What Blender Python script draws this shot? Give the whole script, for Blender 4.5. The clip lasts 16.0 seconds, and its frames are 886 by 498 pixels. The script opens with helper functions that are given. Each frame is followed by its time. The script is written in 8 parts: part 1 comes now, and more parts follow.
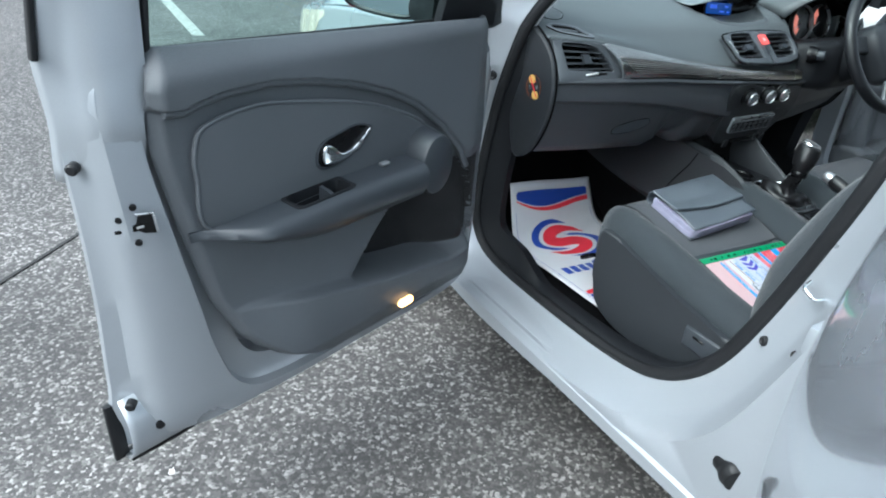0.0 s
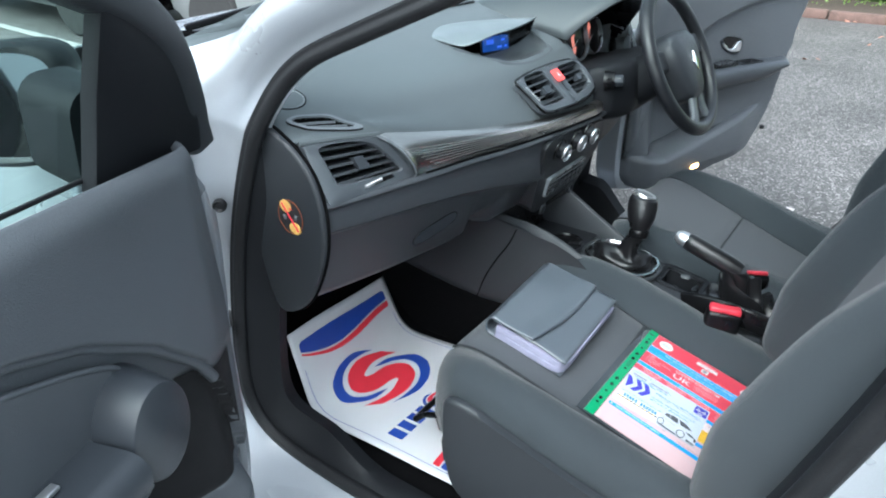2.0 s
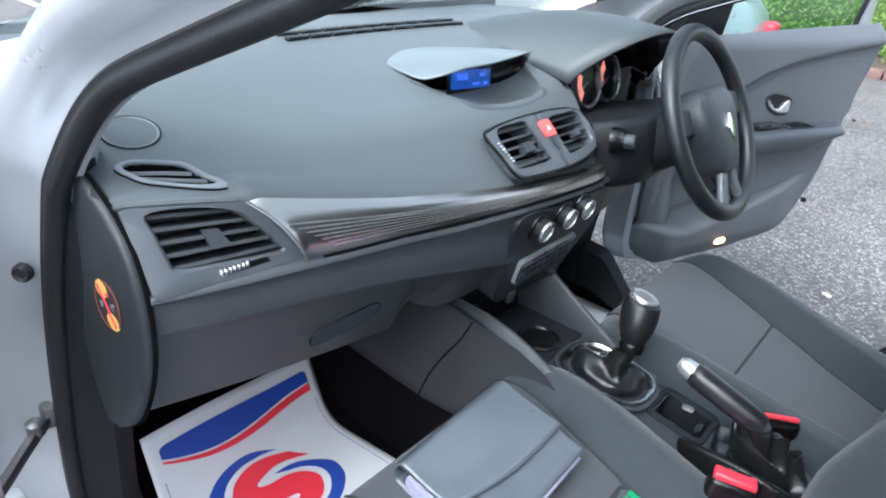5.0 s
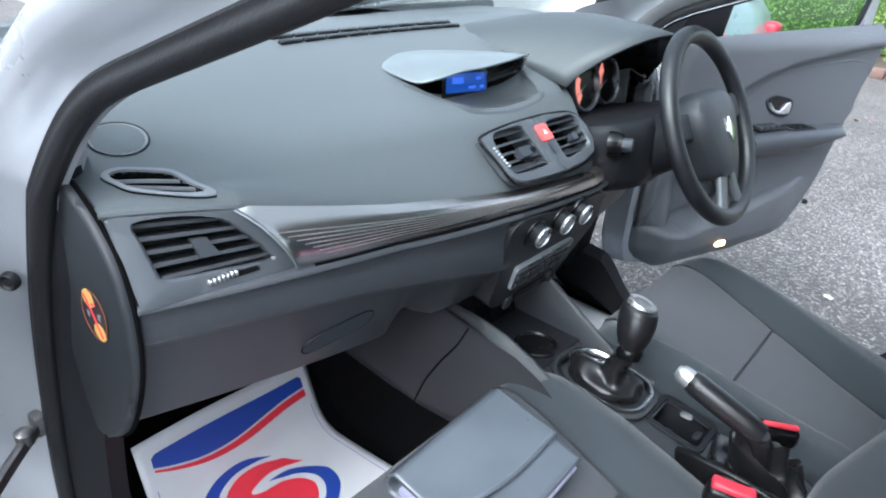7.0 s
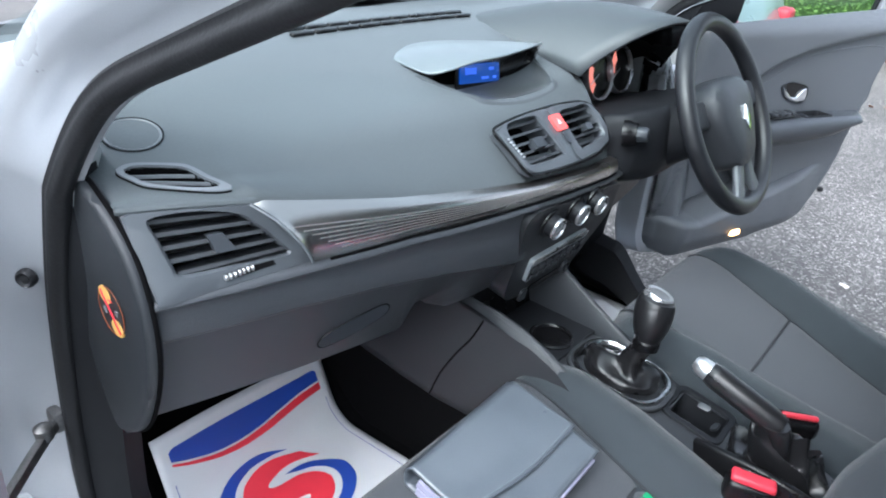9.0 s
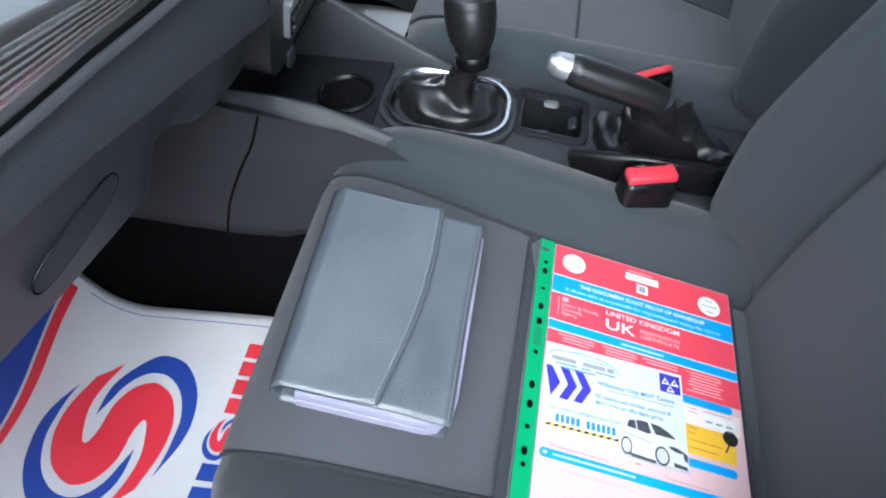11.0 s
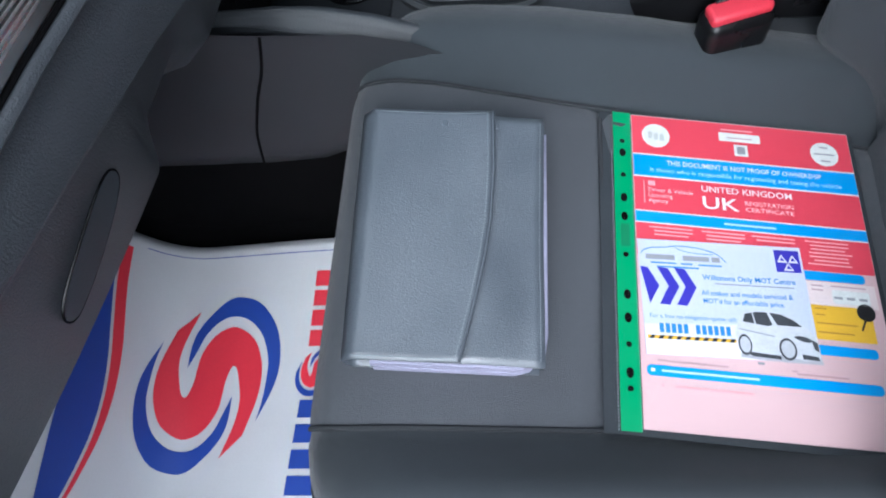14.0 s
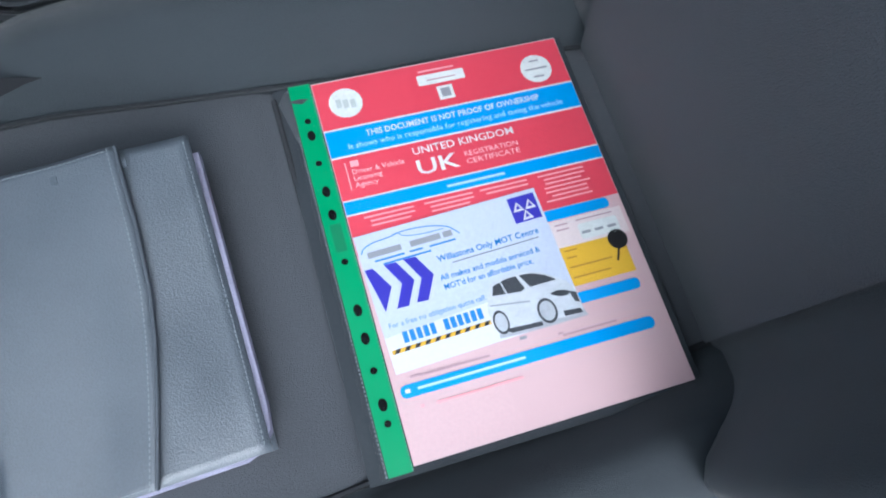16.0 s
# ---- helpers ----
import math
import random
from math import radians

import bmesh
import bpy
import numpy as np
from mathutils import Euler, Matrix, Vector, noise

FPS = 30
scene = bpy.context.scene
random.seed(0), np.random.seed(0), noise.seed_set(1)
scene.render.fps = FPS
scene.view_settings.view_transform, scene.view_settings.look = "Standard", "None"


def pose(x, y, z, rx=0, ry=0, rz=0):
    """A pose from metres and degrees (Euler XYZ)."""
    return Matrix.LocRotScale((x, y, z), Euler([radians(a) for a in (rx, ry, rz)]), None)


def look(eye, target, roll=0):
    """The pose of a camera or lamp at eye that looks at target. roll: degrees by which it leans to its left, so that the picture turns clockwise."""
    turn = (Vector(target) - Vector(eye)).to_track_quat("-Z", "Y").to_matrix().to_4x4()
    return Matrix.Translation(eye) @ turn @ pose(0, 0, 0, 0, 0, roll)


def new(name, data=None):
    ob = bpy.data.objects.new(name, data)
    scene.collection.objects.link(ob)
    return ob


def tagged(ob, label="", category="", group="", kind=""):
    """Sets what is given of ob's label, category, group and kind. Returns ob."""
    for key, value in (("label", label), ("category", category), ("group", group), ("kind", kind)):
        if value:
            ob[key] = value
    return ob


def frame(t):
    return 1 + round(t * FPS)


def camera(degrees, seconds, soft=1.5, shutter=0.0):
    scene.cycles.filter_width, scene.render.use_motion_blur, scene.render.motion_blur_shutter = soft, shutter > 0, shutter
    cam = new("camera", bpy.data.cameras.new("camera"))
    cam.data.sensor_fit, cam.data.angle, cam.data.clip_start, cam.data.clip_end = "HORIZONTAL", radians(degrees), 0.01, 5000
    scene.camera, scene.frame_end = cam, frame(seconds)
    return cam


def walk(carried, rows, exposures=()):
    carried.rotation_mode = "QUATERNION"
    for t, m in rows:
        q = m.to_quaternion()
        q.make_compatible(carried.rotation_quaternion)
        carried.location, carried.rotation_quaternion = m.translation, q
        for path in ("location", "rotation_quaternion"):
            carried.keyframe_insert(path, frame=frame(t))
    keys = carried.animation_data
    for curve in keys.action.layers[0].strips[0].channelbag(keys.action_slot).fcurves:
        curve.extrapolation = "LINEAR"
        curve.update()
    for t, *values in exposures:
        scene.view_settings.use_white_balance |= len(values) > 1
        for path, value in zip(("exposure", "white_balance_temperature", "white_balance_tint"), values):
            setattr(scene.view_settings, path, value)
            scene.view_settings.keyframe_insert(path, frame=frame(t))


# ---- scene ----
cam = camera(66.6, 16.0, soft=2.0)
PATH = [
    (0, (-1.7, -1.079, 1.235), (-0.751, 0.387, 0.26), 4.7),
    (0.5, (-1.707, -0.919, 1.25), (-0.562, 0.372, 0.238), 2.8),
    (1, (-1.625, -0.786, 1.258), (-0.347, 0.375, 0.249), 1.8),
    (1.5, (-1.464, -0.671, 1.255), (-0.124, 0.457, 0.289), 0.9),
    (2, (-1.298, -0.553, 1.25), (0.146, 0.46, 0.307), 0.6),
    (2.5, (-1.135, -0.477, 1.234), (0.386, 0.408, 0.283), 0.8),
    (3, (-0.985, -0.459, 1.208), (0.467, 0.543, 0.266), 3.5),
    (3.5, (-0.93, -0.456, 1.197), (0.488, 0.606, 0.267), 4.9),
    (4, (-0.924, -0.452, 1.2), (0.499, 0.621, 0.291), 5.9),
    (6.5, (-0.906, -0.453, 1.215), (0.514, 0.626, 0.31), 6.0),
    (7, (-0.902, -0.45, 1.213), (0.515, 0.631, 0.305), 5.9),
    (7.5, (-0.904, -0.449, 1.213), (0.51, 0.632, 0.301), 5.7),
    (8, (-0.906, -0.452, 1.215), (0.501, 0.633, 0.296), 5.5),
    (8.5, (-0.908, -0.449, 1.216), (0.49, 0.643, 0.293), 5.2),
    (9, (-0.902, -0.44, 1.211), (0.489, 0.653, 0.278), 5.0),
    (9.5, (-0.873, -0.39, 1.196), (0.554, 0.568, 0.173), 4.9),
    (10, (-0.803, -0.312, 1.156), (0.669, 0.31, -0.046), 4.1),
    (10.2, (-0.776, -0.292, 1.141), (0.684, 0.2, -0.135), 4.0),
    (12.3, (-0.557, -0.232, 1.06), (0.238, 0.145, -0.736), -24.5),
    (12.5, (-0.556, -0.232, 1.06), (0.235, 0.144, -0.738), -24.8),
    (13, (-0.554, -0.232, 1.062), (0.22, 0.163, -0.74), -26.2),
    (13.5, (-0.551, -0.234, 1.065), (0.219, 0.177, -0.735), -27.1),
    (14, (-0.55, -0.235, 1.065), (0.216, 0.192, -0.732), -27.7),
    (14.5, (-0.542, -0.248, 1.043), (0.183, 0.119, -0.785), -25.8),
    (15, (-0.508, -0.277, 1.022), (0.159, -0.105, -0.856), -20.3),
    (15.5, (-0.472, -0.313, 1.0), (0.136, -0.254, -0.904), -20.6),
    (16, (-0.453, -0.356, 0.965), (0.054, -0.279, -0.968), -27.1),
]
walk(cam, [(t, look(eye, target, roll)) for t, eye, target, roll in PATH], [(0, 1.45, 5700, 1), (1.5, 1.6, 5700, 1), (3.5, 2.0, 5740, 8), (9, 2.0, 5740, 8), (10, 2.0, 5740, 8), (12.5, 1.47, 5620, 9), (14.5, 1.44, 5580, 9), (16, 1.33, 5500, 8)])

# ---------------------------------------------------------------- world and light
world = bpy.data.worlds.new("overcast_sky")
scene.world = world
world.use_nodes = True
wn, wl = world.node_tree.nodes, world.node_tree.links
sky = wn.new("ShaderNodeTexSky")
sky.sky_type, sky.sun_disc = "NISHITA", False
sky.sun_elevation, sky.sun_rotation = radians(50), radians(265)
sky.air_density, sky.dust_density, sky.ozone_density = 1.0, 6.0, 1.0
pale = wn.new("ShaderNodeHueSaturation")
pale.inputs["Saturation"].default_value = 0.35
wl.new(sky.outputs[0], pale.inputs["Color"])
wl.new(pale.outputs[0], wn["Background"].inputs["Color"])
wn["Background"].inputs["Strength"].default_value = 0.15
sun = new("sun", bpy.data.lights.new("sun", "SUN"))
sun.data.energy, sun.data.angle, sun.data.color = 0.75, radians(100), (1.0, 0.97, 0.93)
sun.matrix_basis = look((-5.5, -0.5, 6.5), (0, 0, 0))


# ---------------------------------------------------------------- materials
def mat(name, color, rough=0.5, metal=0.0, var=0.12, scale=9.0, bump=0.0, bump_scale=400.0, coat=0.0, emit=None, power=0.0, spec=0.5, rough_var=0.08, sheen=0.0):
    m = bpy.data.materials.new(name)
    m.use_nodes = True
    n, l = m.node_tree.nodes, m.node_tree.links
    p = n["Principled BSDF"]
    co = n.new("ShaderNodeTexCoord")
    big = n.new("ShaderNodeTexNoise")
    big.inputs["Scale"].default_value, big.inputs["Detail"].default_value = scale, 6
    l.new(co.outputs["Object"], big.inputs["Vector"])
    small = n.new("ShaderNodeTexNoise")
    small.inputs["Scale"].default_value, small.inputs["Detail"].default_value = bump_scale, 3
    l.new(co.outputs["Object"], small.inputs["Vector"])
    add = n.new("ShaderNodeMath")
    add.operation = "ADD"
    l.new(big.outputs["Fac"], add.inputs[0])
    l.new(small.outputs["Fac"], add.inputs[1])
    ramp = n.new("ShaderNodeMapRange")
    ramp.inputs["From Min"].default_value, ramp.inputs["From Max"].default_value = 0.6, 1.4
    ramp.inputs["To Min"].default_value, ramp.inputs["To Max"].default_value = 1 - var, 1 + var
    l.new(add.outputs[0], ramp.inputs["Value"])
    mul = n.new("ShaderNodeVectorMath")
    mul.operation = "SCALE"
    mul.inputs[0].default_value = color[:3]
    l.new(ramp.outputs[0], mul.inputs["Scale"])
    l.new(mul.outputs[0], p.inputs["Base Color"])
    rr = n.new("ShaderNodeMapRange")
    rr.inputs["From Min"].default_value, rr.inputs["From Max"].default_value = 0.3, 0.7
    rr.inputs["To Min"].default_value, rr.inputs["To Max"].default_value = max(0.02, rough - rough_var), min(1, rough + rough_var)
    l.new(big.outputs["Fac"], rr.inputs["Value"])
    l.new(rr.outputs[0], p.inputs["Roughness"])
    p.inputs["Metallic"].default_value = metal
    p.inputs["Specular IOR Level"].default_value = spec
    if sheen:
        p.inputs["Sheen Weight"].default_value, p.inputs["Sheen Roughness"].default_value = sheen, 0.45
    if coat:
        p.inputs["Coat Weight"].default_value, p.inputs["Coat Roughness"].default_value = coat, 0.06
    if bump:
        b = n.new("ShaderNodeBump")
        b.inputs["Strength"].default_value, b.inputs["Distance"].default_value = bump, 0.002
        l.new(small.outputs["Fac"], b.inputs["Height"])
        l.new(b.outputs[0], p.inputs["Normal"])
    if emit:
        p.inputs["Emission Color"].default_value, p.inputs["Emission Strength"].default_value = (*emit, 1), power
    return m


def glass_mat(name, tint, gloss=1.0):
    m = bpy.data.materials.new(name)
    m.use_nodes = True
    n, l = m.node_tree.nodes, m.node_tree.links
    n.remove(n["Principled BSDF"])
    tr, gl, mix, lw, pw, mp = (n.new("ShaderNode" + k) for k in ("BsdfTransparent", "BsdfGlossy", "MixShader", "LayerWeight", "Math", "MapRange"))
    tr.inputs["Color"].default_value = (*tint, 1)
    gl.inputs["Roughness"].default_value = 0.02
    gl.inputs["Color"].default_value = (gloss, gloss, gloss, 1)
    lw.inputs["Blend"].default_value = 0.5
    pw.operation = "POWER"
    pw.inputs[1].default_value = 4.0
    mp.inputs["To Min"].default_value, mp.inputs["To Max"].default_value = 0.04, 0.9
    l.new(lw.outputs["Facing"], pw.inputs[0])
    l.new(pw.outputs[0], mp.inputs["Value"])
    l.new(mp.outputs[0], mix.inputs[0])
    l.new(tr.outputs[0], mix.inputs[1])
    l.new(gl.outputs[0], mix.inputs[2])
    l.new(mix.outputs[0], n["Material Output"].inputs["Surface"])
    return m


def asphalt_mat():
    m = bpy.data.materials.new("asphalt")
    m.use_nodes = True
    n, l = m.node_tree.nodes, m.node_tree.links
    p = n["Principled BSDF"]
    co = n.new("ShaderNodeTexCoord")
    chips = n.new("ShaderNodeTexVoronoi")
    chips.inputs["Scale"].default_value = 125
    chips.inputs["Randomness"].default_value = 1.0
    warp = n.new("ShaderNodeTexNoise")
    warp.inputs["Scale"].default_value, warp.inputs["Detail"].default_value = 140, 2
    l.new(co.outputs["Object"], warp.inputs["Vector"])
    shift = n.new("ShaderNodeVectorMath")
    shift.operation = "MULTIPLY_ADD"
    shift.inputs[1].default_value = (0.011, 0.011, 0.011)
    l.new(warp.outputs["Color"], shift.inputs[0])
    l.new(co.outputs["Object"], shift.inputs[2])
    l.new(shift.outputs[0], chips.inputs["Vector"])
    edge = n.new("ShaderNodeTexVoronoi")
    edge.feature = "DISTANCE_TO_EDGE"
    edge.inputs["Scale"].default_value = 125
    l.new(shift.outputs[0], edge.inputs["Vector"])
    sep = n.new("ShaderNodeSeparateColor")
    l.new(chips.outputs["Color"], sep.inputs[0])
    tone = n.new("ShaderNodeValToRGB")
    tone.color_ramp.elements[0].color = (0.040, 0.038, 0.037, 1)
    tone.color_ramp.elements[1].color = (0.27, 0.257, 0.247, 1)
    tone.color_ramp.elements[0].position, tone.color_ramp.elements[1].position = 0.25, 1.0
    e = tone.color_ramp.elements.new(0.66)
    e.color = (0.075, 0.071, 0.068, 1)
    e = tone.color_ramp.elements.new(0.78)
    e.color = (0.115, 0.11, 0.105, 1)
    l.new(sep.outputs[0], tone.inputs[0])
    gap = n.new("ShaderNodeMapRange")
    gap.inputs["From Min"].default_value, gap.inputs["From Max"].default_value = 0.0, 0.18
    gap.inputs["To Min"].default_value, gap.inputs["To Max"].default_value = 0.72, 1.0
    l.new(edge.outputs["Distance"], gap.inputs["Value"])
    wear = n.new("ShaderNodeTexNoise")
    wear.inputs["Scale"].default_value, wear.inputs["Detail"].default_value = 1.3, 8
    l.new(co.outputs["Object"], wear.inputs["Vector"])
    wr = n.new("ShaderNodeMapRange")
    wr.inputs["From Min"].default_value, wr.inputs["From Max"].default_value = 0.3, 0.7
    wr.inputs["To Min"].default_value, wr.inputs["To Max"].default_value = 1.0, 1.7
    l.new(wear.outputs["Fac"], wr.inputs["Value"])
    k = n.new("ShaderNodeMath")
    k.operation = "MULTIPLY"
    l.new(gap.outputs[0], k.inputs[0])
    l.new(wr.outputs[0], k.inputs[1])
    sc = n.new("ShaderNodeVectorMath")
    sc.operation = "SCALE"
    l.new(tone.outputs[0], sc.inputs[0])
    l.new(k.outputs[0], sc.inputs["Scale"])
    l.new(sc.outputs[0], p.inputs["Base Color"])
    p.inputs["Roughness"].default_value = 0.6
    b = n.new("ShaderNodeBump")
    b.inputs["Strength"].default_value, b.inputs["Distance"].default_value = 0.6, 0.003
    l.new(gap.outputs[0], b.inputs["Height"])
    l.new(b.outputs[0], p.inputs["Normal"])
    return m


SILVER = mat("silver_paint", (0.44, 0.465, 0.505), 0.28, 0.55, 0.04, 2.0, 0.05, 900, coat=0.6)
SILVER_IN = mat("silver_paint_satin", (0.385, 0.41, 0.44), 0.34, 0.42, 0.06, 3.0, 0.04, 700, coat=0.35)
PLASTIC = mat("black_grained_plastic", (0.023, 0.026, 0.030), 0.43, 0, 0.2, 4, 0.35, 700, spec=0.45)
PAD = mat("dark_grey_soft_dash_skin", (0.08, 0.092, 0.097), 0.44, 0, 0.14, 3, 0.22, 520)
DARKPLASTIC = mat("satin_charcoal_plastic", (0.034, 0.039, 0.046), 0.36, 0, 0.12, 5, 0.15, 800)
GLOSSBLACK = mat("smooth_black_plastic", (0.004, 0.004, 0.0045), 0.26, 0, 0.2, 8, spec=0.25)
RIM = mat("pale_grey_plastic_rim", (0.17, 0.185, 0.20), 0.4, 0, 0.08, 6, 0.1, 800)
SLAT = mat("dark_slat_plastic", (0.026, 0.029, 0.033), 0.34, 0, 0.08, 6, 0.1, 800)
DOORTRIM = mat("grey_black_grained_plastic", (0.084, 0.092, 0.102), 0.43, 0, 0.2, 4, 0.4, 650)
RUBBER = mat("black_rubber_seal", (0.010, 0.0105, 0.012), 0.5, 0, 0.3, 12, 0.2, 300, spec=0.35)
GLOVE = mat("charcoal_grained_plastic", (0.055, 0.060, 0.068), 0.44, 0, 0.2, 4, 0.4, 650)
INSERT = mat("charcoal_door_insert", (0.078, 0.085, 0.094), 0.55, 0, 0.16, 5, 0.3, 900)
CLOTH = mat("dark_grey_woven_cloth", (0.027, 0.0335, 0.039), 0.8, 0, 0.25, 5, 0.5, 1400, spec=0.3, sheen=0.2)
# seat cloth with the light on the middle panels put into its colour
CLOTH_LIT = mat("lit_grey_ribbed_cloth", (0.054, 0.059, 0.067), 0.8, 0, 0.22, 5, 0.6, 1100, spec=0.3, sheen=0.12)
# black carpet; also put into gaps and recesses as their shade
CARPET_AND_SHADE = mat("black_carpet_and_shade", (0.0035, 0.0035, 0.004), 0.95, 0, 0.35, 30, 0.8, 900, spec=0.06)
CHROME = mat("chrome", (0.8, 0.82, 0.84), 0.12, 1.0, 0.03, 8)
ALU = mat("satin_metal_paint", (0.55, 0.56, 0.57), 0.3, 0.85, 0.05, 12)
GLASS = glass_mat("green_tinted_glass", (0.64, 0.84, 0.79))
SCREENGLASS = glass_mat("windscreen_glass", (0.86, 0.93, 0.91))
MIRROR = mat("mirror_glass", (0.85, 0.88, 0.9), 0.02, 1.0, 0.01, 4, rough_var=0.01)
ASPHALT = asphalt_mat()
WHITE = mat("white_paper", (0.60, 0.61, 0.63), 0.6, 0, 0.04, 14, 0.1, 500)
INK_BLUE = mat("blue_ink", (0.02, 0.06, 0.33), 0.5, 0, 0.06, 20)
INK_RED = mat("red_ink", (0.72, 0.035, 0.06), 0.5, 0, 0.06, 20)
COLUMN = mat("matt_black_plastic", (0.0085, 0.0095, 0.0115), 0.55, 0, 0.2, 6, 0.25, 700, spec=0.22)
LEATHER = mat("grey_blue_leather", (0.066, 0.079, 0.094), 0.42, 0, 0.2, 26, 0.3, 800, spec=1.0, rough_var=0.12)
GAITER = mat("black_leather", (0.009, 0.009, 0.010), 0.3, 0, 0.25, 14, 0.1, 500, spec=0.4)
LAMP = mat("lit_amber_lamp", (0.9, 0.6, 0.35), 0.3, 0, 0.02, 8, emit=(1.0, 0.5, 0.16), power=3.2)
SCREEN = mat("lit_blue_display", (0.01, 0.03, 0.1), 0.25, 0, 0.02, 8, emit=(0.015, 0.11, 0.6), power=0.13)
DIAL = mat("lit_orange_dial", (0.3, 0.05, 0.03), 0.4, 0, 0.02, 8, emit=(1.0, 0.3, 0.22), power=0.24)
RED = mat("red_plastic", (0.5, 0.03, 0.05), 0.4, 0, 0.06, 12)
TYRE = mat("tyre_rubber", (0.02, 0.02, 0.02), 0.8, 0, 0.2, 10, 0.3, 200)
PAINTLINE = mat("worn_white_road_paint", (0.36, 0.355, 0.34), 0.8, 0, 0.5, 20, 0.5, 160)
HEADLAMP = mat("headlamp_lens", (0.7, 0.62, 0.5), 0.2, 0.0, 0.2, 18, coat=1.0)


# ---------------------------------------------------------------- mesh tools
def vec(*p):
    return Vector(p)


def spline(pts, n, closed=False):
    """Points evenly in parameter along a Catmull-Rom curve through pts."""
    pts = [Vector(p) for p in pts]
    m = len(pts)
    out, spans = [], m if closed else m - 1
    for i in range(n):
        f = i * spans / (n if closed else n - 1)
        k = min(int(f), spans - 1)
        t = f - k
        g = (lambda j: pts[j % m]) if closed else (lambda j: pts[j] if 0 <= j < m else (2 * pts[0] - pts[1] if j < 0 else 2 * pts[-1] - pts[-2]))
        a, b, c, d = g(k - 1), g(k), g(k + 1), g(k + 2)
        out.append(0.5 * (2 * b + (c - a) * t + (2 * a - 5 * b + 4 * c - d) * t * t + (3 * b - a - 3 * c + d) * t ** 3))
    return out


def loft(rows, bm=None, loop=False, ring=False, caps=False):
    """A skin over rows of points. loop: each row is closed; ring: the last row joins the first."""
    bm = bm or bmesh.new()
    vs = [[bm.verts.new(p) for p in row] for row in rows]
    n = len(vs[0])
    for i in range(len(vs) if ring else len(vs) - 1):
        a, b = vs[i], vs[(i + 1) % len(vs)]
        for j in range(n if loop else n - 1):
            k = (j + 1) % n
            bm.faces.new((a[j], a[k], b[k], b[j]))
    if caps and loop:
        bm.faces.new(list(reversed(vs[0])))
        bm.faces.new(vs[-1])
    return bm


def sweep(path, profile, closed=False, up=(0, 0, 1), bm=None, scale=None, caps=True):
    """A profile of (side, up) pairs carried along a path."""
    path = [Vector(p) for p in path]
    rows, n = [], len(path)
    for i, p in enumerate(path):
        a = path[(i - 1) % n] if closed or i > 0 else path[i]
        b = path[(i + 1) % n] if closed or i < n - 1 else path[i]
        t = (b - a).normalized()
        side = t.cross(Vector(up)).normalized()
        top = side.cross(t)
        k = scale(i / max(1, n - 1)) if scale else 1.0
        rows.append([p + side * (s * k) + top * (h * k) for s, h in profile])
    return loft(rows, bm, loop=True, ring=closed, caps=caps and not closed)


def round_profile(rx, ry, n=12):
    return [(rx * math.cos(2 * math.pi * i / n), ry * math.sin(2 * math.pi * i / n)) for i in range(n)]


def rbox(size, at=(0, 0, 0), bevel=0.005, seg=3, bm=None, m=None):
    b2 = bmesh.new()
    bmesh.ops.create_cube(b2, size=1)
    for v in b2.verts:
        v.co = Vector((v.co.x * size[0], v.co.y * size[1], v.co.z * size[2]))
    if bevel:
        bmesh.ops.bevel(b2, geom=b2.edges[:], offset=min(bevel, 0.49 * min(size)), segments=seg, profile=0.5, affect="EDGES")
    mm = (m or Matrix()) @ Matrix.Translation(at)
    return merge(bm, b2, mm)


def merge(bm, other, m=None):
    """Adds other, moved by m, to bm."""
    if m is not None:
        bmesh.ops.transform(other, matrix=m, verts=other.verts[:])
        if m.determinant() < 0:
            bmesh.ops.reverse_faces(other, faces=other.faces[:])
    if bm is None:
        return other
    me = bpy.data.meshes.new("tmp")
    other.to_mesh(me)
    other.free()
    bm.from_mesh(me)
    bpy.data.meshes.remove(me)
    return bm


def slab(outline, depth, bevel=0.0, bm=None, m=None, seg=2):
    """An outline of (x, y) with a thickness along z from 0 to depth; the face at depth is bevelled."""
    b2 = bmesh.new()
    low = [b2.verts.new((p[0], p[1], 0)) for p in outline]
    f = b2.faces.new(low)
    if f.normal.z == 0:
        f.normal_update()
    if f.normal.z > 0:
        f.normal_flip()
    r = bmesh.ops.extrude_face_region(b2, geom=[f])
    top = [v for v in r["geom"] if isinstance(v, bmesh.types.BMVert)]
    for v in top:
        v.co.z = depth
    if bevel:
        es = [e for e in b2.edges if all(v in top for v in e.verts)]
        bmesh.ops.bevel(b2, geom=es, offset=bevel, segments=seg, profile=0.5, affect="EDGES")
    return merge(bm, b2, m)


def lathe(profile, n=32, bm=None, m=None):
    """(radius, z) pairs turned round z."""
    rows = [[Vector((r * math.cos(2 * math.pi * i / n), r * math.sin(2 * math.pi * i / n), z)) for i in range(n)] for r, z in profile]
    return merge(bm, loft(rows, loop=True, caps=True), m)


def rounded(w, h, r, n=5, cx=0.0, cy=0.0):
    out = []
    for k, (sx, sy) in enumerate(((1, 1), (-1, 1), (-1, -1), (1, -1))):
        for i in range(n + 1):
            a = math.pi / 2 * (k + i / n)
            out.append((cx + sx * (w / 2 - r) + r * math.cos(a), cy + sy * (h / 2 - r) + r * math.sin(a)))
    return out


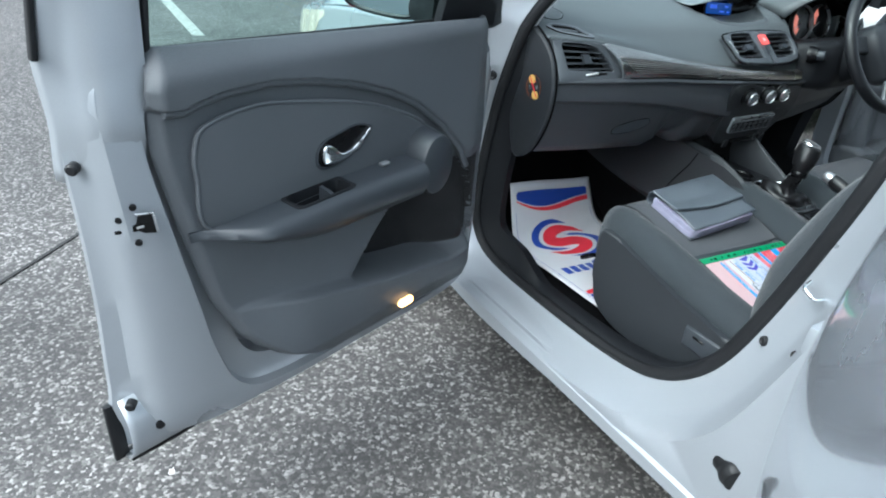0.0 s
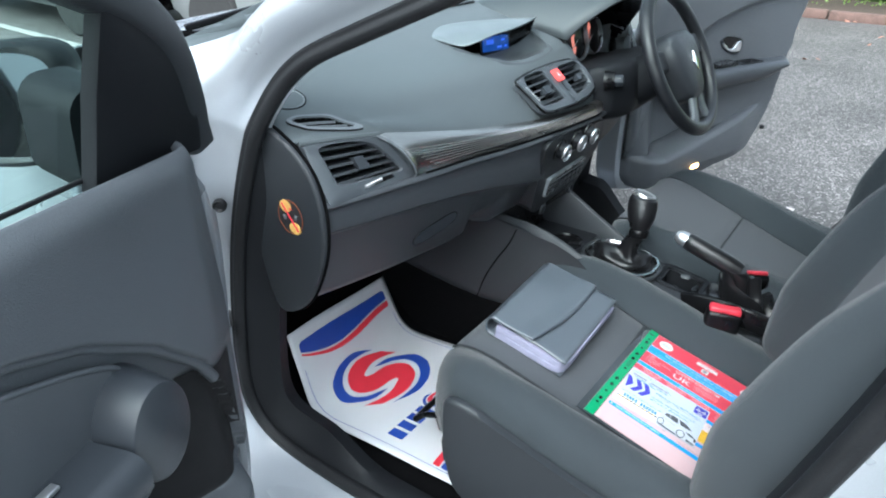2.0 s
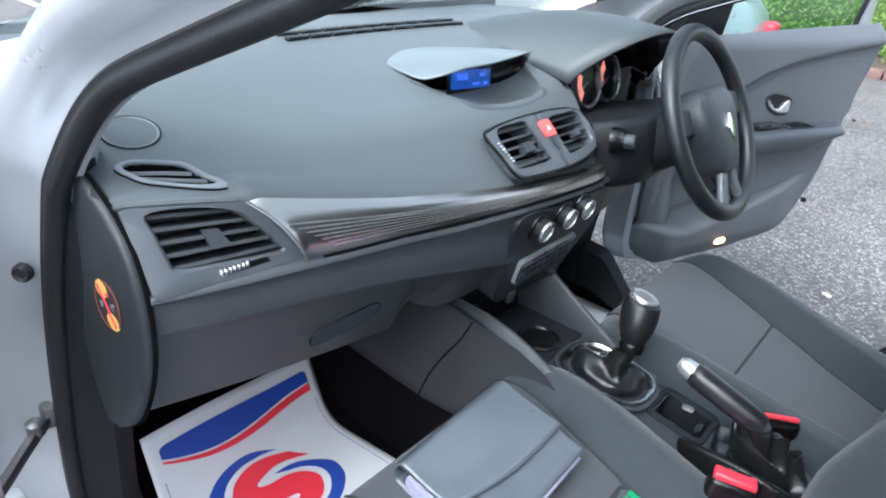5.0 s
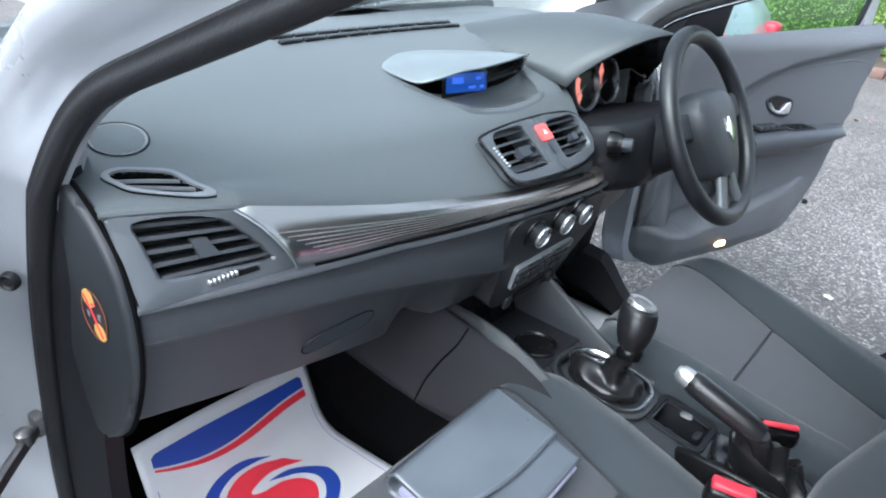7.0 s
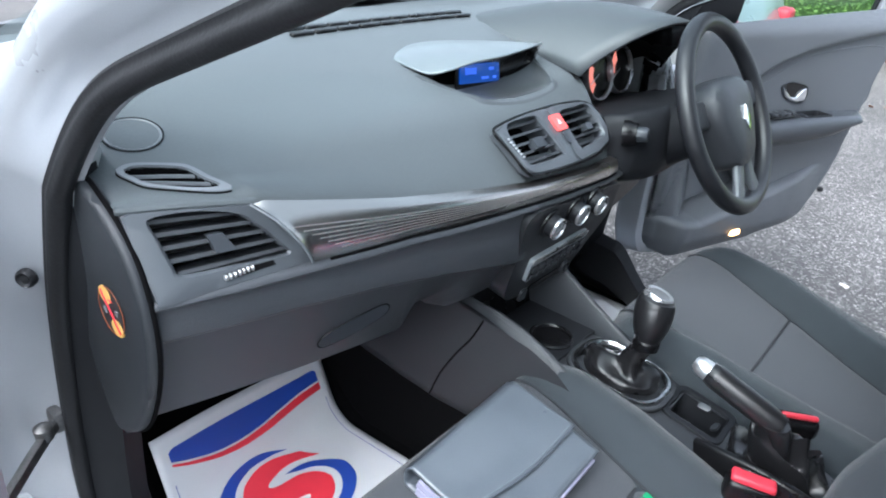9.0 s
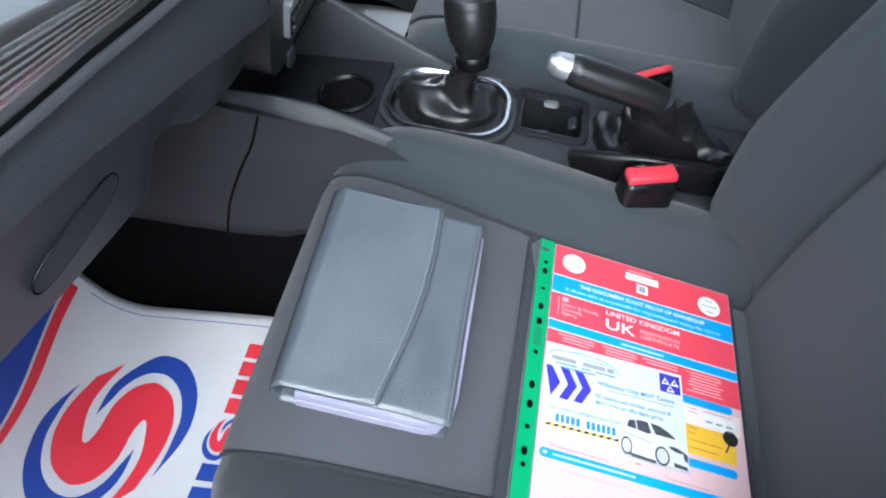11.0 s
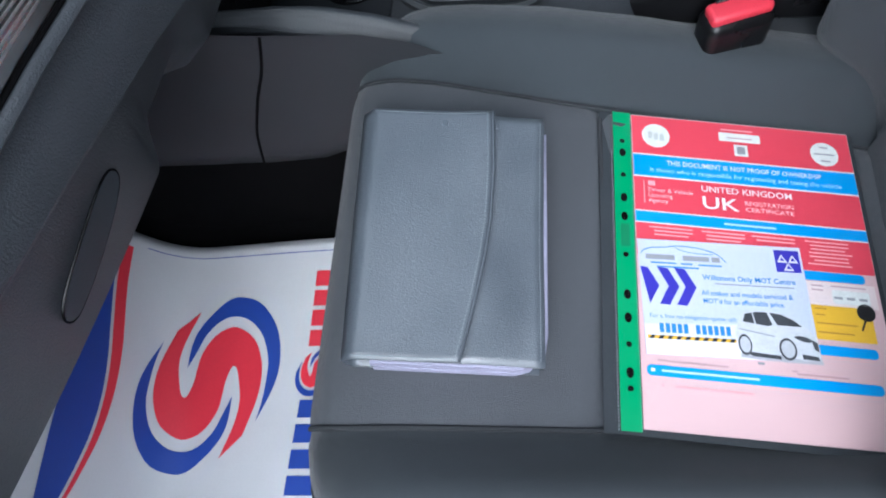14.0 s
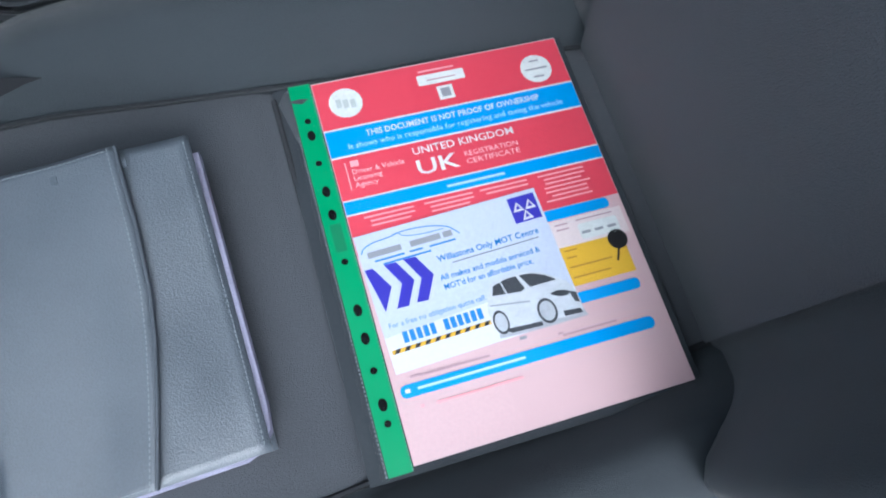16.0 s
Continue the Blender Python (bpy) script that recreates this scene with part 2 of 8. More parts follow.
def frame_m(o, x, y, z=None):
    """A pose from an origin and two axes."""
    x = Vector(x).normalized()
    z = (Vector(z) if z else x.cross(Vector(y))).normalized()
    y = z.cross(x)
    m = Matrix((x, y, z)).transposed().to_4x4()
    m.translation = Vector(o)
    return m


def part(name, bm, material, parent=None, label="", sharp=40, m=None, recalc=True):
    if m is not None:
        bmesh.ops.transform(bm, matrix=m, verts=bm.verts[:])
    if recalc:
        bmesh.ops.recalc_face_normals(bm, faces=bm.faces[:])
    me = bpy.data.meshes.new(name)
    bm.to_mesh(me)
    bm.free()
    for f in me.polygons:
        f.use_smooth = True
    me.set_sharp_from_angle(angle=radians(sharp))
    me.materials.append(material)
    ob = new(name, me)
    if parent is not None:
        ob.parent = parent
    if label:
        tagged(ob, label)
    return ob


def solid(ob, t, offset=1.0):
    md = ob.modifiers.new("thickness", "SOLIDIFY")
    md.thickness, md.offset = t, offset
    return ob


def write_mesh(text, size, material, parent, m, name="lettering", width=None, align="LEFT", bold=0.0):
    """Words with the built-in font, as a thin mesh."""
    cu = bpy.data.curves.new(name, "FONT")
    cu.body, cu.size, cu.align_x, cu.align_y, cu.offset, cu.resolution_u = text, size, align, "CENTER", bold, 2
    tmp = bpy.data.objects.new(name, cu)
    scene.collection.objects.link(tmp)
    bpy.context.view_layer.update()
    me = bpy.data.meshes.new_from_object(tmp.evaluated_get(bpy.context.evaluated_depsgraph_get()))
    bpy.data.objects.remove(tmp)
    xs = [v.co.x for v in me.vertices]
    k = width / (max(xs) - min(xs)) if width and xs else 1.0
    for v in me.vertices:
        v.co = m @ Vector((v.co.x * k, v.co.y, 0))
    me.materials.clear()
    me.materials.append(material)
    ob = new(name, me)
    ob.parent = parent
    return ob


MIR = Matrix.Diagonal((-1, 1, 1, 1))

# ---------------------------------------------------------------- ground and surroundings
def ground_sheet():
    bm = bmesh.new()
    s = 400
    vs = [bm.verts.new(p) for p in ((-s, -s, 0), (s, -s, 0), (s, s, 0), (-s, s, 0))]
    bm.faces.new(vs)
    return tagged(part("ground", bm, ASPHALT), "worn grey asphalt car park with pale stone chippings", "ground", kind="structure")


ground_sheet()

car = new("hatchback_car")
tagged(car, "silver five-door hatchback with both front doors open on asphalt", "car")


# ---------------------------------------------------------------- car body
def lerp(a, b, t):
    return a + (b - a) * t


def smooth(a, b, x):
    t = max(0.0, min(1.0, (x - a) / (b - a)))
    return t * t * (3 - 2 * t)


def table(x, *pairs):
    """Linear look-up in (x, y) pairs."""
    if x <= pairs[0][0]:
        return pairs[0][1]
    for (a, b), (c, d) in zip(pairs, pairs[1:]):
        if x <= c:
            return b + (d - b) * (x - a) / (c - a)
    return pairs[-1][1]


def side_x(z):
    """Distance of the door opening's rubber seal from the car's middle."""
    return -0.668 + 0.22 * max(0.0, z - 0.92)


# the front door opening, from the foot of the windscreen pillar down, back along the sill and round
OPENING = spline([(0, y, z) for y, z in (
    (0.140, 1.045), (0.19, 1.003), (0.232, 0.94), (0.268, 0.86), (0.305, 0.76), (0.338, 0.62), (0.360, 0.46), (0.355, 0.36), (0.305, 0.296), (0.20, 0.276), (0.05, 0.274), (-0.12, 0.279),
    (-0.27, 0.292), (-0.385, 0.332), (-0.485, 0.435), (-0.55, 0.60), (-0.598, 0.762), (-0.633, 0.90), (-0.665, 1.08), (-0.675, 1.25), (-0.64, 1.345), (-0.54, 1.375),
    (-0.42, 1.325), (-0.30, 1.255), (-0.155, 1.178), (-0.012, 1.114), (0.065, 1.08))], 260, True)
for _ in range(14):
    OPENING = [(OPENING[i - 1] + OPENING[i] * 2 + OPENING[(i + 1) % 260]) / 4 for i in range(260)]


def opening_frame(m, name):
    mid = Vector((0, -0.25, 0.75))
    rows = []
    n = len(OPENING)
    for i, p in enumerate(OPENING):
        t = (OPENING[(i + 1) % n] - OPENING[i - 1]).normalized()
        out = Vector((0, -t.z, t.y))
        if out.dot(p - mid) < 0:
            out = -out
        low = smooth(0.50, 0.29, p.z) * smooth(-0.60, -0.25, p.y)
        post = smooth(0.86, 1.02, p.z)
        x0 = side_x(p.z)
        side = ((-0.012, 0.02), (0.0, 0.0), (0.012, -0.002), (0.03, -0.006), (0.05, -0.022), (0.07, -0.032), (0.085, -0.05), (0.10, -0.085), (0.112, -0.112), (0.26, -0.118))
        sill = ((-0.012, 0.02), (0.0, 0.0), (0.008, -0.008), (0.013, -0.03), (0.026, -0.06), (0.034, -0.088), (0.037, -0.098), (0.042, -0.115), (0.078, -0.117), (0.10, -0.09))
        pillar = ((-0.012, 0.02), (0.0, 0.0), (0.012, -0.004), (0.025, -0.016), (0.04, -0.03), (0.055, -0.036), (0.07, -0.034), (0.085, -0.02), (0.095, 0.0), (0.10, 0.03))
        row = []
        for (a, b), (c, d), (e, f) in zip(side, sill, pillar):
            dn = lerp(lerp(a, c, low), e, post)
            dx = lerp(lerp(b, d, low), f, post)
            q = Vector((x0 + dx, p.y, p.z)) + out * dn
            if p.y < -0.2:
                q.z = max(q.z, 0.243 * (1 - low))
            row.append(q)
        rows.append(row)
    bm = loft(rows, ring=True)
    return part(name, merge(None, bm, m), SILVER_IN, car, "painted silver door opening with sill and pillars", sharp=50)


LINING = mat("pale_grey_pillar_lining", (0.30, 0.31, 0.32), 0.7, 0, 0.08, 8, 0.3, 600)


def rubber(m, deep=0.0):
    path = [Vector((side_x(p.z) + 0.004, p.y, p.z)) for p in OPENING]
    rows, n = [], len(path)
    for i, p in enumerate(path):
        t = (path[(i + 1) % n] - path[i - 1]).normalized()
        side = t.cross(Vector((1, 0, 0))).normalized()
        w = 0.0155
        rows.append([p + Vector((1, 0, 0)) * (0.014 * math.sin(a) * (1 - 0.28 * math.exp(-(((a - 4.5) / 0.28) ** 2)))) + side * (w * math.cos(a)) for a in [2 * math.pi * k / 26 for k in range(26)]])
    part("door_seal", merge(None, loft(rows, loop=True, ring=True), m), RUBBER, car)
    # black trim inside the seal
    rows = []
    mid = Vector((0, -0.25, 0.75))
    for i, p in enumerate(path):
        t = (path[(i + 1) % n] - path[i - 1]).normalized()
        inn = Vector((0, -t.z, t.y))
        if inn.dot(p - mid) > 0:
            inn = -inn
        post = smooth(0.86, 0.98, p.z) * smooth(-0.5, -0.4, p.y)
        kick = smooth(0.05, 0.2, p.y) * smooth(0.92, 0.80, p.z)
        rows.append([p + Vector((a * (1 - 0.5 * post), 0, 0)) + inn * (lerp(b, c, post) + d * (1 + deep) * kick + (a > 0.01) * deep * 0.035 * smooth(0.42, 0.30, p.z) * smooth(-0.45, -0.35, p.y)) for a, b, c, d in ((0.0, 0.0, -0.004, 0), (0.012, 0.012, -0.008, 0.03), (0.03, 0.018, -0.014, 0.055), (0.06, 0.010, -0.022, 0.05), (0.08, -0.02, -0.035, 0.02))])
    pt = part("pillar_trim", merge(None, loft(rows, ring=True), m), COLUMN, car)
    pt.data.materials.append(LINING)
    for pg in pt.data.polygons:
        if pg.center.z > 0.935 and pg.center.y > -0.5:
            pg.material_index = 1


for mm, nm in ((Matrix(), "door_opening"), (MIR, "door_opening")):
    opening_frame(mm, nm)
    rubber(mm, 1.0 if mm.determinant() < 0 else 0.0)
    sill = sweep([Vector((0, y, 0)) for y in (0.33, 0.10, -0.20, -0.45, -0.62, -0.78)], [(-x, z) for x, z in ((-0.69, 0.262), (-0.728, 0.2525), (-0.748, 0.248), (-0.752, 0.2445), (-0.762, 0.2445), (-0.766, 0.241), (-0.781, 0.239), (-0.786, 0.234), (-0.786, 0.205), (-0.74, 0.19))])
    part("sill", merge(None, sill, mm), SILVER_IN, car)


def belt(y):
    """Height of the window line along the car."""
    return table(y, (-2.3, 1.04), (-0.7, 0.985), (0.3, 0.94), (0.9, 0.86), (1.35, 0.78), (1.65, 0.60))


def flank(y, z):
    """Half width of the outer skin."""
    w = table(y, (-2.45, 0.70), (-2.2, 0.82), (-1.6, 0.885), (-0.6, 0.895), (0.5, 0.895), (1.0, 0.89), (1.4, 0.80), (1.6, 0.66), (1.72, 0.45))
    return w - 0.5 * max(0, 0.42 - z) ** 1.5 - 0.25 * max(0, z - 0.62) ** 1.6


def skin(name, y0, y1, z0, z1, m, ny=24, nz=16, label=""):
    """A panel of the car's side from y0 to y1; z0 and z1 are functions of y."""
    rows = []
    for i in range(ny + 1):
        y = lerp(y0, y1, i / ny)
        a, b = z0(y), z1(y)
        rows.append([Vector((-flank(y, lerp(a, b, j / nz)), y, lerp(a, b, j / nz))) for j in range(nz + 1)])
    ob = part(name, merge(None, loft(rows), m), SILVER, car, label)
    return solid(ob, 0.02, 0)


ARCH_F, ARCH_R, ARCH = 0.86, -1.78, 0.365


def arch_low(y, c, base):
    d = abs(y - c)
    return max(base, 0.33 + math.sqrt(max(0.0, ARCH * ARCH - d * d))) if d < ARCH else base


for mm in (Matrix(), MIR):
    skin("front_wing", 0.385, 1.62, lambda y: arch_low(y, ARCH_F, 0.24), lambda y: belt(y) + 0.0, mm, 90, 14, label="silver front wing with wheel arch")
    if mm.determinant() < 0:
        skin("rear_door", -0.79, -1.52, lambda y: table(y, (-1.52, 0.62), (-1.35, 0.34), (-1.2, 0.27)), lambda y: belt(y), mm, 40, 14, label="closed silver rear door")
    skin("rear_quarter", -1.535, -2.42, lambda y: arch_low(y, ARCH_R, 0.30), lambda y: belt(y), mm, 70, 14)
    rows = []
    for i in range(30):
        z = lerp(0.27, 0.98, i / 29)
        yy = table(z, (0.25, -0.88), (0.40, -0.77), (0.48, -0.72), (0.55, -0.70), (0.7, -0.692), (0.86, -0.735), (0.98, -0.775))
        rows.append([Vector((x, yy + dy, z)) for x, dy in ((-0.70, -0.10), (-0.745, -0.035), (-0.775, -0.012), (-0.80, 0.0), (-0.84, 0.0), (-flank(yy, z) + 0.004, -0.008), (-flank(yy, z), -0.02))])
    if mm.determinant() < 0:
        part("rear_door_edge", merge(None, loft(rows), mm), SILVER_IN, car)
    # wheels
    for yc in (ARCH_F, ARCH_R):
        w = lathe([(0.20, -0.10), (0.295, -0.10), (0.318, -0.085), (0.322, -0.04), (0.322, 0.04), (0.318, 0.085), (0.295, 0.10), (0.20, 0.10)], 48, None, mm @ pose(-0.77, yc, 0.322, 0, 90, 0))
        wheel = part("wheel", w, TYRE, car, "black road tyre on a silver rim")
        r = bmesh.new()
        for k in range(10):
            rbox((0.02, 0.19, 0.03), (0, 0.11, 0.075), 0.006, 2, r, pose(0, 0, 0, 0, 0, 36 * k))
        lathe([(0.03, 0.05), (0.045, 0.085), (0.0, 0.095)], 20, r)
        lathe([(0.205, 0.09), (0.215, 0.10), (0.215, -0.09), (0.20, -0.09), (0.195, 0.05)], 40, r)
        part("rim", merge(None, r, mm @ pose(-0.77, yc, 0.322, 0, -90, 0)), ALU, wheel)
        hood = loft([[Vector((x, yc + 0.375 * math.cos(a), 0.33 + 0.375 * math.sin(a))) for a in [math.pi * k / 24 for k in range(25)]] for x in (-0.86, -0.55)])
        part("wheel_housing", merge(None, hood, mm), GLOSSBLACK, car)

# bonnet, roof, screens
def sheet(name, ys, half, height, material, crown=0.03, nx=24, label="", thick=0.012):
    rows = []
    for y in ys:
        h, z = half(y), height(y)
        rows.append([Vector((lerp(-h, h, j / nx), y, z - crown * (2 * j / nx - 1) ** 2)) for j in range(nx + 1)])
    ob = part(name, loft(rows), material, car, label)
    return solid(ob, thick, 0) if thick else ob


rows = []
for k in range(25):
    y = lerp(0.73, 1.62, k / 24)
    h, z, e = flank(y, belt(y)) - 0.004, table(y, (0.72, 0.995), (0.95, 0.965), (1.3, 0.88), (1.5, 0.78), (1.62, 0.66)), belt(y) + 0.004
    rows.append([Vector((h * t, y, lerp(z, min(e, z), abs(t) ** 2.6))) for t in [lerp(-1, 1, j / 28) for j in range(29)]])
solid(part("bonnet", loft(rows), SILVER, car, "silver bonnet"), 0.008, 0)
sheet("roof", [lerp(-0.46, -2.0, k / 20) for k in range(21)], lambda y: table(y, (-2.0, 0.52), (-1.2, 0.56), (-0.46, 0.545)), lambda y: table(y, (-2.0, 1.38), (-1.5, 1.45), (-1.0, 1.475), (-0.7, 1.465), (-0.46, 1.435)), SILVER, 0.05, label="silver roof")
sheet("headlining", [lerp(-0.44, -1.95, k / 12) for k in range(13)], lambda y: 0.53, lambda y: table(y, (-1.95, 1.34), (-1.0, 1.43), (-0.44, 1.40)), mat("pale_grey_headlining", (0.45, 0.45, 0.44), 0.9, 0, 0.08, 6, 0.3, 700), 0.04)
ws = sheet("windscreen", [lerp(0.66, -0.46, k / 16) for k in range(17)], lambda y: table(y, (-0.46, 0.54), (0.1, 0.62), (0.66, 0.66)), lambda y: table(y, (-0.46, 1.43), (-0.1, 1.295), (0.3, 1.13), (0.66, 0.995)), SCREENGLASS, 0.05, thick=0)
ws.visible_shadow = False
rg = sheet("rear_screen", [lerp(-2.0, -2.35, k / 8) for k in range(9)], lambda y: table(y, (-2.35, 0.62), (-2.0, 0.5)), lambda y: table(y, (-2.35, 1.02), (-2.0, 1.37)), GLASS, 0.03, thick=0)
rg.visible_shadow = False
rows = []
for k in range(13):
    z = lerp(0.28, 1.03, k / 12)
    yb = -2.40 + table(z, (0.28, 0.06), (0.45, -0.02), (0.65, -0.03), (1.03, 0.04))
    rows.append([Vector((lerp(-1, 1, j / 20) * min(0.78, flank(-2.3, z)), yb + 0.10 * abs(2 * j / 20 - 1) ** 3, z)) for j in range(21)])
solid(part("tailgate", loft(rows), SILVER, car, "silver tailgate and bumper"), 0.02, 0)
rows = []
for k in range(13):
    z = lerp(0.22, 0.70, k / 12)
    yb = table(z, (0.22, 1.66), (0.42, 1.74), (0.58, 1.72), (0.70, 1.60))
    rows.append([Vector((lerp(-1, 1, j / 20) * 0.74, yb - 0.22 * abs(2 * j / 20 - 1) ** 3, z)) for j in range(21)])
solid(part("front_bumper", loft(rows), SILVER, car, "silver front bumper"), 0.02, 0)
for mm in (Matrix(), MIR):
    lens = loft([[Vector((-flank(y, z) - 0.0115, y, z)) for z in [lerp(belt(y) - 0.03 - 0.10 * smooth(0.97, 1.15, y), belt(y) - 0.012, j / 6) for j in range(7)]] for y in [lerp(0.97, 1.55, k / 14) for k in range(15)]])
    part("headlight", merge(None, lens, mm), HEADLAMP, car, "pale headlight lens")
    glass = loft([[Vector((lerp(-0.80, -0.60, t), y, lerp(belt(y), 1.36, t))) for t in (0, 0.5, 1)] for y in [lerp(-0.78, -1.75, k / 8) for k in range(9)]])
    g = part("rear_side_window", merge(None, glass, mm), GLASS, car) if mm.determinant() < 0 else part("quarter_window", loft([[Vector((lerp(-0.80, -0.60, t), y, lerp(belt(y), 1.36, t))) for t in (0, 0.5, 1)] for y in (-1.55, -1.65, -1.75)]), GLASS, car)
    g.visible_shadow = False
    rail = sweep([Vector((-0.585, y, table(y, (-2.1, 1.33), (-1.0, 1.415), (-0.55, 1.40)))) for y in [lerp(-0.55, -2.1, k / 12) for k in range(13)]], rounded(0.09, 0.06, 0.02, 4))
    part("roof_rail", merge(None, rail, mm), SILVER, car)
    post = sweep([Vector((-0.79, -2.2, 0.95)), Vector((-0.72, -2.08, 1.15)), Vector((-0.60, -1.98, 1.33))], rounded(0.10, 0.30, 0.03, 4), up=(0, 1, 0))
    part("rear_pillar", merge(None, post, mm), SILVER, car)

# wipers at the foot of the windscreen
for x0, x1 in ((-0.52, -0.05), (0.02, 0.55)):
    arm = part("wiper_arm", sweep(spline([(x0, 0.70, 0.985), (lerp(x0, x1, 0.3), 0.66, 1.0), (lerp(x0, x1, 0.9), 0.60, 1.03)], 12), rounded(0.014, 0.008, 0.003, 2)), ALU, car, "windscreen wiper arm")
    part("wiper_blade", sweep(spline([(lerp(x0, x1, 0.1), 0.645, 1.005), (lerp(x0, x1, 0.5), 0.61, 1.03), (x1, 0.60, 1.035)], 12), rounded(0.012, 0.014, 0.003, 2)), GLOSSBLACK, arm)
part("cowl_panel", loft([[Vector((x, y, z - 0.05 * (x / 0.66) ** 2)) for y, z in ((0.64, 0.992), (0.69, 0.975), (0.74, 0.978))] for x in [lerp(-0.64, 0.64, k / 16) for k in range(17)]]), PLASTIC, car)

# the open rear door on the passenger side: skin, inner shell and window
RD = frame_m((-0.80, -0.715, 0), (-0.85, -0.53, 0), (0.53, -0.85, 0))


def rear_edge(z):
    """How far the door's leading edge lies along the door at a height."""
    return table(z, (0.24, 0.09), (0.32, 0.055), (0.40, 0.03), (0.50, 0.0), (0.62, -0.015), (0.70, -0.012), (0.80, 0.01), (0.90, 0.035), (0.98, 0.06))


rows = []
for i in range(31):
    z = lerp(0.25, 0.975, i / 30)
    bulge = 0.05 * math.sin(math.pi * min(1, max(0, (z - 0.1) / 1.05))) - 0.02
    far = table(z, (0.25, 0.62), (0.45, 0.80), (0.6, 0.86), (0.98, 0.88))
    a = rear_edge(z)
    rows.append([Vector((lerp(a, far, j / 24), -bulge * (1 - 0.5 * (j / 24 - 0.4) ** 2) + 0.02 * (1 - smooth(0.0, 0.06, j / 24)), z)) for j in range(25)])
rdoor = part("rear_door", merge(None, loft(rows), RD), mat("glossy_silver_paint", (0.5, 0.525, 0.57), 0.2, 0.6, 0.03, 2.0, coat=1.0), car, "open silver rear door with glossy paint")
solid(rdoor, 0.03, 1)
ol = [(0.06, 0.32), (0.60, 0.30), (0.80, 0.5), (0.84, 0.95), (0.06, 0.95)]
part("rear_door_trim", slab(ol, 0.05, 0.012, None, RD @ Matrix(((1, 0, 0, 0), (0, 0, 1, 0.04), (0, 1, 0, 0), (0, 0, 0, 1)))), PLASTIC, rdoor)
rf = sweep(spline([(0.05, 0.02, 0.96), (0.08, 0.04, 1.2), (0.12, 0.06, 1.36), (0.45, 0.06, 1.385), (0.75, 0.05, 1.30), (0.86, 0.02, 0.97)], 40), rounded(0.05, 0.04, 0.01, 3), up=(0, 1, 0))
part("rear_window_frame", merge(None, rf, RD), GLOSSBLACK, rdoor)
bm = bmesh.new()
bm.faces.new([bm.verts.new(p) for p in ((0.06, 0.03, 0.96), (0.86, 0.03, 0.97), (0.75, 0.05, 1.30), (0.45, 0.06, 1.38), (0.12, 0.06, 1.36))])
rgl = part("rear_door_glass", merge(None, bm, RD), GLASS, rdoor)
rgl.visible_shadow = False

# fittings on the pillars of the passenger door opening
striker = sweep([(-0.694, -0.612, 0.706), (-0.716, -0.616, 0.706), (-0.721, -0.620, 0.704), (-0.722, -0.636, 0.696), (-0.718, -0.640, 0.694), (-0.696, -0.640, 0.690)], round_profile(0.0034, 0.0034, 10), up=(0, 0, 1))
stp = part("door_striker", striker, CHROME, car, "steel door striker")


def grommet(at, r, n):
    z = Vector(n).normalized()
    m = frame_m(at, z.cross(Vector((0, 0, 1))), (0, 0, 1), z)
    part("rubber_grommet", lathe([(r, -0.004), (r, 0.003), (r * 0.8, 0.006), (r * 0.45, 0.003), (0.0, 0.0035)], 22, None, m), RUBBER, car)


grommet((-0.677, -0.567, 0.552), 0.0095, (-0.9, 0.4, 0.1))
grommet((-0.735, -0.652, 0.60), 0.008, (-0.9, 0.4, 0.1))
grommet((-0.687, 0.322, 0.79), 0.0115, (-0.8, -0.6, 0))
grommet((-0.690, -0.30, 0.262), 0.006, (-0.7, 0, 0.7))
for z in (0.498, 0.511, 0.522):
    part("pillar_bolt", lathe([(0.0035, -0.003), (0.0035, 0.002), (0.0, 0.003)], 10, None, frame_m((-0.727, -0.628 + 0.1 * (z - 0.5), z), (0, 1, 0), (0, 0, 1), (-1, 0, 0))), GLOSSBLACK, car)
bel = sweep(spline([(-0.715, -0.570, 0.352), (-0.738, -0.590, 0.352), (-0.760, -0.62, 0.350), (-0.782, -0.66, 0.345)], 40), round_profile(0.026, 0.032, 18), scale=lambda f: 1.05 + 0.06 * math.sin(f * 30) - 0.2 * f)
part("wiring_sleeve", bel, RUBBER, car, "ribbed black rubber wiring sleeve")
for z in (0.33, 0.66):
    part("rear_hinge", merge(rbox((0.05, 0.06, 0.055), (-0.755, -0.70, z), 0.01, 2), lathe([(0.012, -0.04), (0.012, 0.04)], 14, None, pose(-0.785, -0.715, z))), SILVER_IN, car)
# check strap of the passenger door
strap = sweep(spline([(-0.665, 0.372, 0.546), (-0.69, 0.358, 0.543), (-0.725, 0.330, 0.538), (-0.76, 0.30, 0.532), (-0.795, 0.272, 0.527)], 16), rounded(0.012, 0.018, 0.004, 2))
lathe([(0.011, -0.012), (0.012, 0.006), (0.006, 0.011), (0.0, 0.012)], 16, strap, pose(-0.702, 0.350, 0.552))
part("check_strap", merge(strap, rbox((0.03, 0.026, 0.034), (-0.672, 0.369, 0.546), 0.006, 2)), mat("dull_steel", (0.14, 0.14, 0.14), 0.45, 0.8, 0.3, 30), car, "steel door check strap")
for z in (0.45, 0.76):
    part("door_hinge", merge(rbox((0.09, 0.035, 0.05), (-0.78, 0.335, z), 0.01, 2), lathe([(0.013, -0.035), (0.013, 0.035)], 14, None, pose(-0.805, 0.30, z))), SILVER_IN, car)

